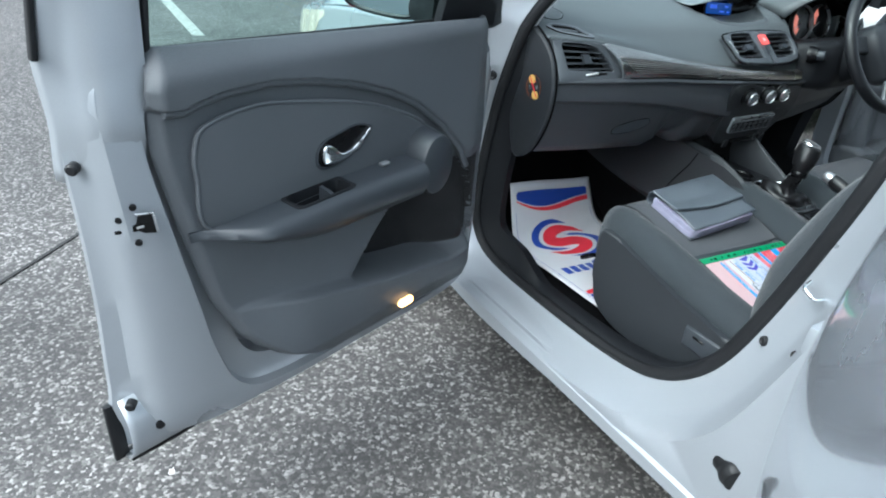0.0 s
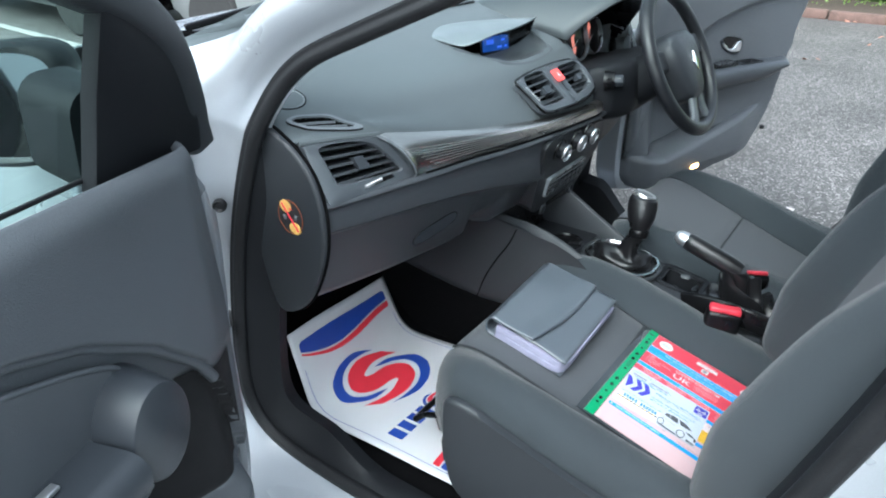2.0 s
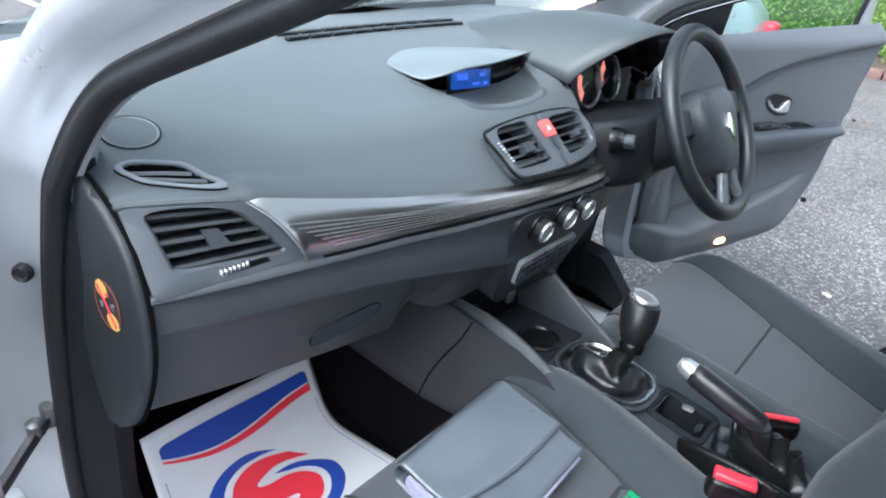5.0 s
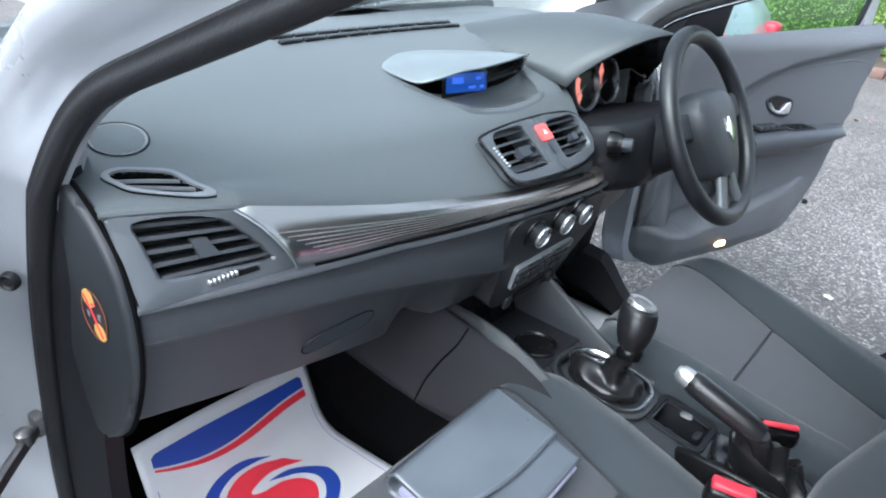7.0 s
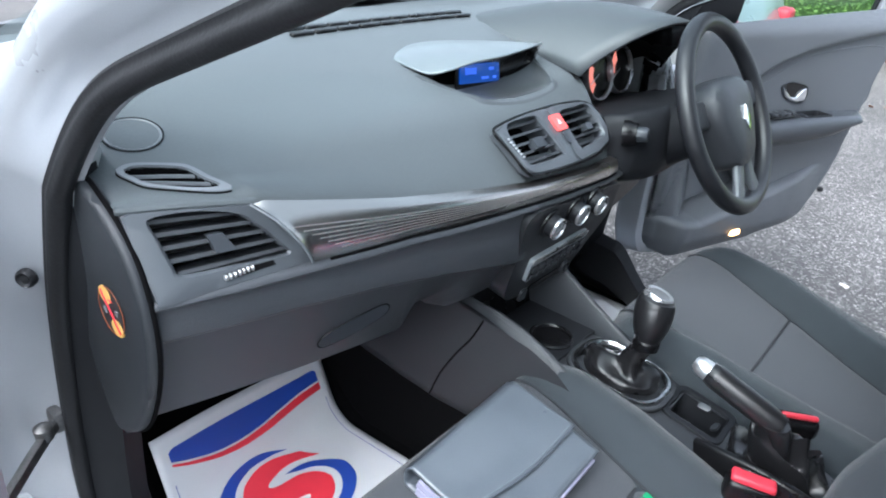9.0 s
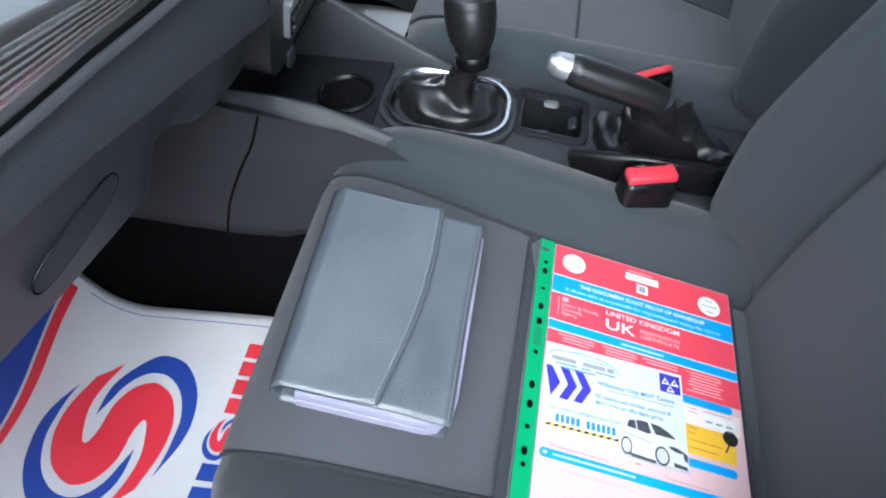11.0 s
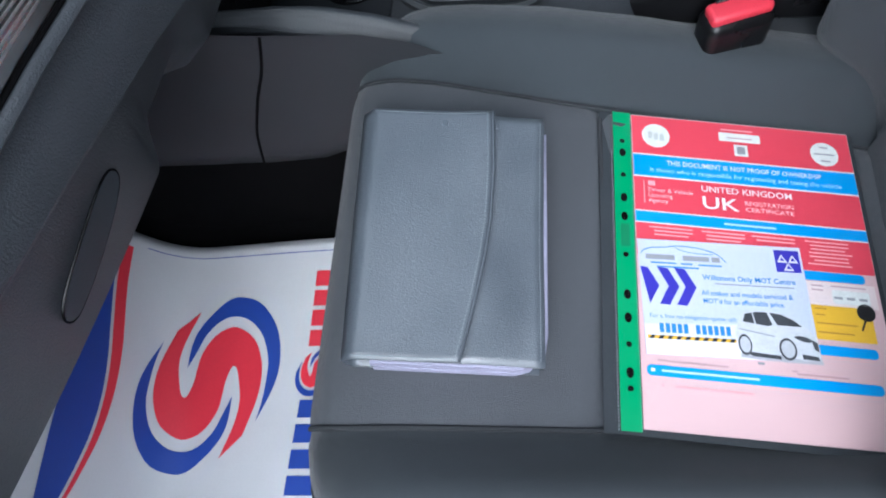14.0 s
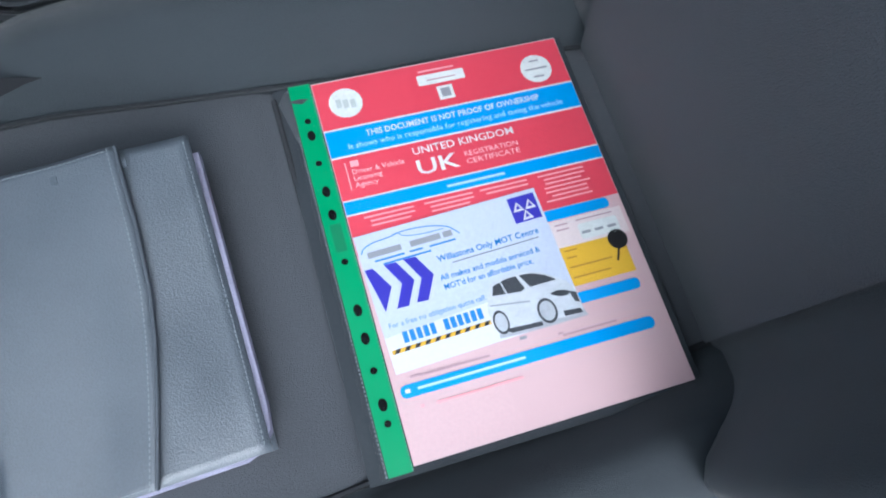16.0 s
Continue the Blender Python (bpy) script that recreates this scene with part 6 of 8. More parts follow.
bez, back = ring_panel(Q, oval(((0, 0), (0.5, -0.04), (1, 0), (1.04, 0.5), (1, 1), (0.5, 1.04), (0, 1), (-0.04, 0.5))), oval(((0.12, 0.1), (0.5, 0.07), (0.88, 0.1), (0.92, 0.5), (0.88, 0.9), (0.5, 0.93), (0.12, 0.9), (0.08, 0.5))), 0.06)
cup = part("cup_holder", bez, COLUMN, console, "square black cup holder with grip tabs")
# floor coloured black for the shade deep in the cup
part("cup_floor", back, CARPET_AND_SHADE, cup)
for s0, t0, ang in ((0.12, 0.62, 0), (0.5, 0.16, 90), (0.86, 0.5, 180)):
    tab = slab(rounded(0.012, 0.022, 0.005, 3), 0.004, 0.001)
    part("grip_tab", merge(None, tab, Matrix.Translation(Q(s0, t0, -0.004)) @ pose(0, 0, 0, 0, 35, ang)), SLAT, cup)
# handbrake
hbp = spline([(-0.0395, -0.264, 0.636), (-0.039, -0.29, 0.628), (-0.038, -0.32, 0.618), (-0.036, -0.345, 0.609), (-0.034, -0.372, 0.598)], 26)
hb = part("handbrake_lever", sweep(hbp, round_profile(0.0180, 0.0185, 20), scale=lambda f: table(f, (0, 0.84), (0.08, 1.0), (0.5, 1.0), (0.85, 0.98), (1, 0.9))), GAITER, console, "black handbrake lever with a chrome button")
part("handbrake_tip", sweep(spline([(-0.040, -0.2415, 0.6425), (-0.0398, -0.254, 0.6390), (-0.0395, -0.268, 0.6345)], 8), round_profile(0.0155, 0.0158, 20), scale=lambda f: table(f, (0, 0.50), (0.3, 0.86), (1, 1.0))), ALU, hb)
part("lever_seam", sweep([p + Vector((0.003, 0, 0.0184)) for p in hbp[1:-3]], round_profile(0.0008, 0.0008, 6)), SATIN, hb)
rows = []
for i in range(49):
    f = i / 48
    c = Vector((0.012, -0.392, con_top(-0.39) + 0.002)).lerp(Vector((-0.034, -0.362, 0.601)), f ** 1.35)
    rx, ry = lerp(0.070, 0.0205, f ** 0.5), lerp(0.094, 0.0220, f ** 0.5)
    w = smooth(0, 0.10, f) * (1 - smooth(0.86, 1.0, f))
    ring = []
    for a in [2 * math.pi * k / 96 for k in range(96)]:
        fold = math.sin(13 * f + 1.6 * math.sin(2 * a + 0.6) + 0.9 * math.sin(3 * a + 2.0))
        crease = (1 - abs(math.sin(2.0 * a + 3.4 * f + 0.4))) ** 2
        r = 1 + w * (0.11 * fold + 0.20 * crease * (1 - f))
        ring.append(c + Vector((rx * math.cos(a) * r, ry * math.sin(a) * r, w * (0.010 * fold + 0.016 * crease))))
    rows.append(ring)
part("handbrake_gaiter", loft(rows, loop=True, caps=True), GAITER, console, "creased black leather gaiter")
lip = sweep(spline([(-0.056, -0.285, 0.508), (-0.066, -0.32, 0.520), (-0.070, -0.37, 0.526), (-0.068, -0.42, 0.520), (-0.058, -0.47, 0.505)], 24), rounded(0.014, 0.044, 0.006, 4))
part("gaiter_rim", lip, GLOSSBLACK, console)
# belt buckles
for x, y, z, way in ((-0.094, -0.372, 0.545, (0.30, -0.95, -0.05)), (0.124, -0.377, 0.527, (0.5, -0.86, 0.0))):
    B = frame_m((x, y, z), way, (-0.1, 0.2, 0.97))
    bk = part("belt_buckle", rbox((0.066, 0.085, 0.034), (0, -0.047, 0), 0.011, 4, None, B), GLOSSBLACK, car, "black seat belt buckle with a red button")
    part("red_button", rbox((0.058, 0.013, 0.022) if x < 0 else (0.056, 0.009, 0.010), (0, -0.003, 0.0) if x < 0 else (0, -0.001, 0.006), 0.0045, 3, None, B), RED, bk)
    if x < 0:
        part("button_slot", rbox((0.040, 0.004, 0.004), (0, 0.003, -0.009), 0.001, 1, None, B), GLOSSBLACK, bk)
    part("buckle_stalk", sweep([B @ Vector((0, -0.08, 0)), B @ Vector((0, -0.14, 0.0))], rounded(0.04, 0.012, 0.004, 2), up=(1, 0, 0)), GLOSSBLACK, bk)

# ---------------------------------------------------------------- front seats
def cushion_z(y):
    return table(y, (-0.56, 0.402), (-0.483, 0.424), (-0.37, 0.452), (-0.275, 0.480), (-0.246, 0.488), (-0.16, 0.514), (-0.09, 0.535), (-0.05, 0.541), (-0.02, 0.537), (-0.004, 0.525), (0.006, 0.502), (0.01, 0.47))


SEAM = mat("dark_seam_thread", (0.016, 0.018, 0.021), 0.9, 0, 0.2, 20)


def front_seat(cx, sgn, label, slim=1.0, ins=((-0.55, 0.135), (-0.246, 0.157), (-0.04, 0.170))):
    def hi(y):
        return table(y, *ins)

    def P(x, y, z):
        return Vector((cx + sgn * x, y, z))
    hwf = lambda y: slim * table(y, (-0.56, 0.25), (-0.3, 0.262), (-0.12, 0.268), (-0.06, 0.264), (-0.025, 0.246), (0.0, 0.215), (0.01, 0.20))
    rows, cols = [], 64
    ys = [lerp(-0.56, 0.01, k / 60) for k in range(61)]
    for y in ys:
        hw, zc = hwf(y), cushion_z(y)
        hb = table(y, (-0.56, 0.062), (-0.45, 0.056), (-0.2, 0.046), (-0.08, 0.026), (-0.03, 0.012), (0.01, 0.0))
        row = []
        for j in range(cols + 1):
            s = lerp(-1, 1, j / cols)
            a = abs(s) * hw
            z = zc + hb * smooth(hi(y) - 0.006, hi(y) + 0.052, a)
            z -= 0.006 * math.exp(-((a - hi(y)) / 0.006) ** 2)
            z -= 0.005 * math.exp(-((y + 0.246) / 0.006) ** 2) * (a < hi(y))
            edge = max(0.0, (a - (hw - 0.05)) / 0.05)
            z -= 0.055 * (1 - math.sqrt(max(0.0, 1 - edge * edge)))
            row.append(P(math.copysign(a, s), y, z))
        low = max(0.335, zc - 0.15)
        row = [P(-hw + 0.01, y - 0.0, low)] + [P(-hw - 0.003, y, lerp(low, row[0].z, 0.5))] + row + [P(hw + 0.003, y, lerp(low, row[-1].z, 0.5))] + [P(hw - 0.01, y, low)]
        rows.append(row)
    # front roll
    for f in (0.25, 0.5, 0.75, 1.0):
        last = rows[60]
        rows.append([Vector((v.x, 0.01 - 0.03 * f, lerp(v.z, 0.34, f))) for v in last])
    seat = part("front_seat", loft(rows), CLOTH, car, label, sharp=180)
    # insert between the seams: seat cloth, lightened for the light falling on it
    rows = []
    for k in range(50):
        y = lerp(-0.545, 0.002, k / 49)
        groove = 0.005 * math.exp(-((y + 0.246) / 0.006) ** 2)
        e = hi(y) - 0.004
        rows.append([P(x, y, cushion_z(y) + 0.0025 - groove - 0.003 * smooth(e - 0.013, e, abs(x))) for x in [lerp(-e, e, j / 24) for j in range(25)]])
    part("seat_insert", loft(rows), CLOTH_LIT, seat, sharp=180)
    seams = [[P(k2 * (hi(y) - 0.0015), y, cushion_z(y) + 0.0005) for y in [lerp(-0.53, -0.004, k / 40) for k in range(41)]] for k2 in (-1, 1)]
    seams.append([P(x, -0.246, cushion_z(-0.246) + 0.0021) for x in [lerp(-hi(-0.246) + 0.014, hi(-0.246) - 0.014, k / 10) for k in range(11)]])
    for line in seams:
        part("seat_seam", sweep(line, round_profile(0.0022, 0.0016, 6)), SEAM, seat)
    # backrest
    spine = spline([(0, -0.505, 0.40), (0, -0.515, 0.50), (0, -0.545, 0.64), (0, -0.60, 0.80), (0, -0.675, 0.97), (0, -0.72, 1.07)], 48)
    rows, irows = [], []
    for k, p in enumerate(spine):
        t = (spine[min(47, k + 1)] - spine[max(0, k - 1)]).normalized()
        fwd = Vector((0, t.z, -t.y))
        f = k / 47
        hw = slim * table(f, (0, 0.235), (0.15, 0.258), (0.55, 0.262), (0.8, 0.235), (0.95, 0.20), (1.0, 0.17))
        bol = table(f, (0, 0.02), (0.08, 0.03), (0.18, 0.07), (0.35, 0.085), (0.6, 0.07), (0.85, 0.03), (1, 0.0))
        th = table(f, (0, 0.10), (0.5, 0.10), (0.9, 0.08), (1.0, 0.03))
        row = []
        for j in range(41):
            s = lerp(-1, 1, j / 40)
            a = abs(s) * hw
            d = bol * smooth(0.15, 0.225, a) - 0.006 * math.exp(-((a - 0.145) / 0.007) ** 2)
            e = max(0.0, (a - (hw - 0.05)) / 0.05)
            d -= (0.05 + bol * 0.5) * (1 - math.sqrt(max(0, 1 - e * e)))
            row.append(Vector((cx + sgn * math.copysign(a, s), p.y, p.z)) + fwd * d)
        for s in (0.98, 0.9, 0.5, 0, -0.5, -0.9, -0.98):
            row.append(Vector((cx + sgn * hw * s, p.y, p.z)) - fwd * (th * (1 - 0.25 * s * s)))
        rows.append(row)
        irows.append([Vector((cx + sgn * x, p.y, p.z)) + fwd * 0.002 for x in [lerp(-0.137, 0.137, j / 12) * min(1, hw / 0.2) for j in range(13)]])
    part("backrest", loft(rows, loop=True, caps=True), CLOTH, seat, sharp=180)
    part("backrest_insert", loft(irows[:44]), CLOTH_LIT, seat, sharp=180)
    head = rbox((0.25, 0.09, 0.17), (0, 0, 0), 0.04, 5, None, pose(cx, -0.765, 1.19, 20, 0, 0))
    part("headrest", head, CLOTH, seat)
    for x in (-0.06, 0.06):
        part("headrest_post", sweep([(cx + x, -0.70, 1.03), (cx + x, -0.745, 1.13)], round_profile(0.006, 0.006, 8), up=(1, 0, 0)), CHROME, seat)
    # plastic side cover towards the door, with its lever
    ol = oval(((-0.062, 0.50), (-0.066, 0.40), (-0.085, 0.325), (-0.15, 0.29), (-0.25, 0.285), (-0.36, 0.305), (-0.46, 0.355), (-0.53, 0.42), (-0.53, 0.447), (-0.46, 0.446), (-0.38, 0.455), (-0.28, 0.473), (-0.17, 0.500), (-0.10, 0.517)), 70)
    X = Matrix(((0, 0, -sgn, cx - sgn * 0.273 * slim), (1, 0, 0, 0), (0, 1, 0, 0), (0, 0, 0, 1)))
    cov = slab([(p[0], p[1] + 0.004) for p in ol], 0.014, 0.009, None, None, 4)
    part("side_cover", merge(None, cov, X), PLASTIC, seat)
    part("recline_lever", merge(None, rbox((0.12, 0.05, 0.012), (-0.42, 0.405, 0.014), 0.012, 4), X), DARKPLASTIC, seat)
    part("lever_slot", merge(None, rbox((0.03, 0.006, 0.004), (-0.40, 0.415, 0.0205), 0.0015, 1), X), GLOSSBLACK, seat)
    base = rbox((0.40, 0.40, 0.10), (cx, -0.27, 0.32), 0.02)
    part("seat_rail", base, GLOSSBLACK, seat)
    # wire loop of the seat adjuster under the front edge
    part("adjuster_bar", sweep(spline([(cx - sgn * 0.20, -0.03, 0.40), (cx - sgn * 0.205, 0.03, 0.375), (cx - sgn * 0.18, 0.055, 0.352), (cx + sgn * 0.15, 0.055, 0.345), (cx + sgn * 0.19, 0.03, 0.355), (cx + sgn * 0.19, -0.03, 0.38)], 30), round_profile(0.006, 0.006, 8), up=(0, 0.2, 1)), GLOSSBLACK, seat)
    return seat


front_seat(-0.312, 1, "dark grey cloth front passenger seat")
ds_seat = front_seat(0.342, -1, "dark grey cloth driver's seat", 0.92, ((-0.55, 0.085), (-0.44, 0.10), (-0.246, 0.135), (-0.04, 0.165)))
ds_seat.location = (0, -0.03, 0.005)

# ---------------------------------------------------------------- paper mat in the footwell
def mat_point(a, b, d=0.0):
    """a across from the door side (0) to the tunnel (1), b from the seat (0) up the toe board (1)."""
    x = lerp(lerp(-0.555, -0.586, b), lerp(-0.196, -0.212, b), a)
    s = b * 0.53
    y0, flat, bend = -0.07, lerp(0.300, 0.355, a), 0.08
    full = radians(lerp(78, 65, a))
    r, t = bend / full, max(0.0, s - flat)
    ang = full * min(1.0, t / bend)
    rest = max(0.0, t - bend)
    y = y0 + min(s, flat) + r * math.sin(ang) + rest * math.cos(full)
    z = 0.280 + r * (1 - math.cos(ang)) + rest * math.sin(full)
    z += (0.004 * math.sin(7 * a + 3 * b) * math.sin(5 * b) + 0.008 * smooth(0.85, 1.0, a) * smooth(0.75, 0.2, b)) * math.cos(ang)
    return Vector((x, y - d * math.sin(ang), z + d * math.cos(ang)))


paper = part("paper_floor_mat", loft([[mat_point(i / 30, j / 40) for j in range(41)] for i in range(31)]), WHITE, None, sharp=180)
tagged(paper, "white protective paper mat printed in blue and red", "floor mat")
solid(paper, 0.0008, 0)


def on_mat(poly, material, name, d=0.0012, fine=0.03):
    """A printed flat shape in mat coordinates (metres across and along), bent with the paper."""
    bm = bmesh.new()
    f = bm.faces.new([bm.verts.new((x, y, 0)) for x, y in poly])
    bmesh.ops.triangulate(bm, faces=[f])
    for _ in range(5):
        long = [e for e in bm.edges if e.calc_length() > fine]
        if not long:
            break
        bmesh.ops.subdivide_edges(bm, edges=long, cuts=1)
        bmesh.ops.triangulate(bm, faces=bm.faces[:])
    for v in bm.verts:
        v.co = mat_point(v.co.x / 0.364, v.co.y / 0.53, d)
    return part(name, bm, material, paper, sharp=180)


W, Lm = 0.364, 0.53
# wave bands along the front and the back edges
CURVE = [(p.x, p.y) for p in spline([(0, 0.022, 0), (0.10, 0.035, 0), (0.24, 0.0475, 0), (0.38, 0.051, 0), (0.52, 0.047, 0), (0.68, 0.037, 0), (0.84, 0.028, 0), (1.0, 0.024, 0)], 60)]


def band(turn):
    up, mid, low = [], [], []
    for k in range(61):
        f = k / 60
        x = lerp(0.022, W - 0.022, f)
        top = Lm - 0.028
        wave = table(f, *CURVE)
        up.append((x, top - 0.006 * (1 - min(1, f / 0.03, (1 - f) / 0.03)) ** 2))
        mid.append((x, top - wave))
        low.append((x, top - wave - 0.004))
    red = [(x, y - table((x / W), (0, 0.003), (0.3, 0.009), (0.6, 0.015), (1, 0.014))) for x, y in low]
    t = (lambda p: (W - p[0], Lm - p[1])) if turn else (lambda p: p)
    on_mat([t(p) for p in up + mid[::-1]], INK_BLUE, "blue_band")
    on_mat([t(p) for p in low + red[::-1]], INK_RED, "red_band")


band(False)
band(True)
# swirl emblem: plain crescents and a curl
EC = (0.176, 0.316)
ERX, ERY = 0.113, 0.092


def em(pts, k=1):
    """Emblem coordinates: first axis to the tunnel, second to the seat, turned half round for the second copy."""
    return [(EC[0] + k * ERX * p[0], EC[1] - k * ERY * p[1]) for p in pts]


def crescent(tip, out_pts, in_pts):
    o = spline([(a, b, 0) for a, b in out_pts], 30)
    i = spline([(a, b, 0) for a, b in in_pts], 30)
    return [(p.x, p.y) for p in o] + [(p.x, p.y) for p in i[::-1]][1:-1]


def half_turn(pts, n):
    """A curve through pts and on through the same points turned half round."""
    c = spline([(a, b, 0) for a, b in pts] + [(-a, -b, 0) for a, b in pts], n, True)
    return [(p.x, p.y) for p in c]


blue = crescent(None, ((0.16, -0.37), (0.40, -0.38), (0.60, -0.33), (0.80, -0.16), (0.97, 0.08), (0.99, 0.30), (0.90, 0.60), (0.62, 0.88), (0.27, 0.99), (-0.05, 0.96), (-0.44, 0.78)),
                ((0.16, -0.37), (0.36, -0.28), (0.55, -0.19), (0.70, -0.02), (0.76, 0.18), (0.72, 0.42), (0.55, 0.66), (0.27, 0.81), (0.0, 0.83), (-0.22, 0.82), (-0.44, 0.78)))
curl = ((0.83, -0.35), (0.50, -0.47), (0.23, -0.50), (-0.02, -0.43), (-0.16, -0.36), (-0.16, -0.29), (0.0, -0.235), (0.16, -0.225), (0.34, -0.19), (0.53, -0.05), (0.62, 0.14), (0.62, 0.31), (0.49, 0.56), (0.26, 0.71), (0.04, 0.76), (-0.22, 0.74), (-0.59, 0.63))
for k in (1, -1):
    on_mat(em(blue, k), INK_BLUE, "blue_crescent", 0.0014, 0.025)
side = spline([(a, b, 0) for a, b in curl], 60)
ol = [(p.x, p.y) for p in side] + [(-p.x, -p.y) for p in side]
on_mat(em(ol), INK_RED, "red_curl", 0.0018, 0.025)
# name line as plain bars round a small copy of the emblem
for k in range(4):
    x = 0.040 + 0.030 * k
    on_mat([(x, 0.155), (x + 0.022, 0.155), (x + 0.022, 0.190), (x, 0.190)], INK_BLUE, "printed_bar")
EC, ERX, ERY = (0.187, 0.172), 0.031, 0.029
for k in (1, -1):
    on_mat(em(blue, k), INK_BLUE, "blue_crescent", 0.0014, 0.025)
on_mat(em(ol), INK_RED, "red_curl", 0.0018, 0.025)
for k in range(4):
    x = 0.220 + 0.0265 * k
    on_mat([(x, 0.156), (x + 0.021, 0.156), (x + 0.021, 0.189), (x, 0.189)], INK_RED, "printed_bar")
for k in range(13):
    x = 0.222 + 0.0079 * k
    on_mat([(x, 0.139), (x + 0.0052, 0.139), (x + 0.0052, 0.149), (x, 0.149)], INK_RED, "printed_bar")
for x in (0.017, W - 0.017):
    on_mat([(x - 0.0006, 0.02), (x + 0.0006, 0.02), (x + 0.0006, Lm - 0.09), (x - 0.0006, Lm - 0.09)], INK_BLUE, "printed_line")

dm = part("paper_floor_mat", loft([[Vector((lerp(0.20, 0.60, i / 12), lerp(-0.08, 0.27, j / 14), 0.281 + 0.004 * math.sin(5 * i / 12 + 4 * j / 14))) for j in range(15)] for i in range(13)]), WHITE, None, sharp=180)
tagged(dm, "white protective paper mat in the driver's footwell", "floor mat")
solid(dm, 0.0008, 0)

# ---------------------------------------------------------------- leather document wallet on the seat
WM = frame_m((-0.3207, -0.1131, 0.5335), (0.219, 0.003, 0.010), (-0.005, 0.152, 0.036))
w, h, th = 0.2195, 0.158, 0.041
wallet = tagged(new("document_wallet"), "grey-blue leather car document wallet with a flap, on the seat", "wallet")


def wallet_top(x, y):
    """Height of the upper cover, a little slack between its ends."""
    return th - 0.004 - 0.006 * smooth(-0.02, -h / 2, y) + 0.0035 * smooth(0.07, w / 2, x) * smooth(-0.04, -h / 2, y) + 0.0012 * math.sin(26 * x + 14 * y) - 0.0015 * math.cos(40 * x) * smooth(0.0, -0.05, y)


cover_rows = []
for i in range(33):
    x = lerp(-w / 2, w / 2, i / 32)
    row = [Vector((x, lerp(-h / 2, h / 2 - 0.014, k / 6), 0.002)) for k in range(7)]
    row += [Vector((x, h / 2 - 0.012 + 0.012 * math.cos(a), (th - 0.004) / 2 + (th - 0.004) / 2 * math.sin(a))) for a in [lerp(-math.pi / 2, math.pi / 2, k / 12) for k in range(1, 12)]]
    row += [Vector((x, y, wallet_top(x, y))) for y in [lerp(h / 2 - 0.014, -h / 2, k / 16) for k in range(17)]]
    cover_rows.append(row)
c1 = part("wallet_cover", merge(None, loft(cover_rows), WM), LEATHER, wallet, sharp=60)
solid(c1, 0.0025, 0)


def flap_edge(t):
    """Where the flap ends, t from the tunnel side (0) to the door side (1)."""
    return table(t, (0.0, -0.0335), (0.25, -0.0350), (0.45, -0.0335), (0.6, -0.0295), (0.75, -0.0235), (0.9, -0.0165), (1.0, -0.0115))


def flap_point(t, f, d=0.0):
    x = lerp(w / 2 + 0.0005, -w / 2 - 0.0005, t)
    y = lerp(h / 2 + 0.0005, flap_edge(t), f)
    z = wallet_top(x, y) + 0.0030 + 0.0035 * smooth(0.6, 1.0, f) - 0.012 * smooth(0.10, 0.0, f)
    return Vector((x, y, z + d))


fl = loft([[flap_point(i / 40, k / 24) for k in range(25)] for i in range(41)])
fo = part("wallet_flap", merge(None, fl, WM), LEATHER, wallet, "stitched leather flap", sharp=60)
solid(fo, 0.0032, 0)
part("flap_edge", merge(None, sweep([flap_point(i / 60, 1.0, 0.0) for i in range(61)], rounded(0.0024, 0.0042, 0.001, 3)), WM), mat("dark_cut_leather_edge", (0.055, 0.065, 0.078), 0.6, 0, 0.2, 40), wallet)
st = bmesh.new()
for k in range(62):
    t = (k + 0.5) / 62
    p, q = flap_point(t, 0.955, 0.0019), flap_point(t + 0.004, 0.955, 0.0019)
    rbox((0.0022, 0.0007, 0.0006), (0, 0, 0), 0, 1, st, WM @ frame_m(p, q - p, (0, 1, 0)))
for k in range(34):
    f = (k + 0.5) / 36
    for t in (0.012, 0.988):
        p, q = flap_point(t, f, 0.0019), flap_point(t, f + 0.01, 0.0019)
        rbox((0.0022, 0.0007, 0.0006), (0, 0, 0), 0, 1, st, WM @ frame_m(p, q - p, (1, 0, 0)))
for k in range(60):
    x = lerp(-w / 2 + 0.006, w / 2 - 0.006, k / 59)
    rbox((0.0022, 0.0007, 0.0006), (x, -h / 2 + 0.0035, wallet_top(x, -h / 2 + 0.0035) + 0.0016), 0, 1, st, WM)
tagged(part("stitching", st, mat("pale_grey_thread", (0.17, 0.195, 0.215), 0.8, 0, 0.1, 30), wallet), kind="stuff")
# embossed mark near the tunnel end, as plain bars
for k in range(5):
    part("embossed_bar", merge(None, rbox((0.006, 0.0045, 0.0006), (w / 2 - 0.012, 0.008 - 0.011 * k, wallet_top(0.09, 0.0) + 0.0046), 0.0002, 1), WM), mat("pressed_leather", (0.075, 0.090, 0.105), 0.5, 0, 0.2, 30), wallet)
PAGES = mat("lilac_white_page_edges", (0.24, 0.235, 0.32), 0.7, 0, 0.25, 60, 0.3, 900)
for k, (x0, x1, y0, y1, z0, z1) in enumerate(((-0.112, 0.100, -0.0810, 0.056, 0.0045, 0.0165), (-0.111, 0.100, -0.0825, 0.058, 0.0168, 0.0285))):
    ol2 = [(x0, y1), (x0, y0 + 0.022), (x0 + 0.004, y0 + 0.010), (x0 + 0.014, y0 + 0.002), (x0 + 0.03, y0), (x1, y0), (x1, y1)]
    part("booklet", slab(ol2, z1 - z0, 0.0015, None, WM @ Matrix.Translation((0, 0, z0)), 2), PAGES, wallet, "lilac-white booklet inside the wallet")

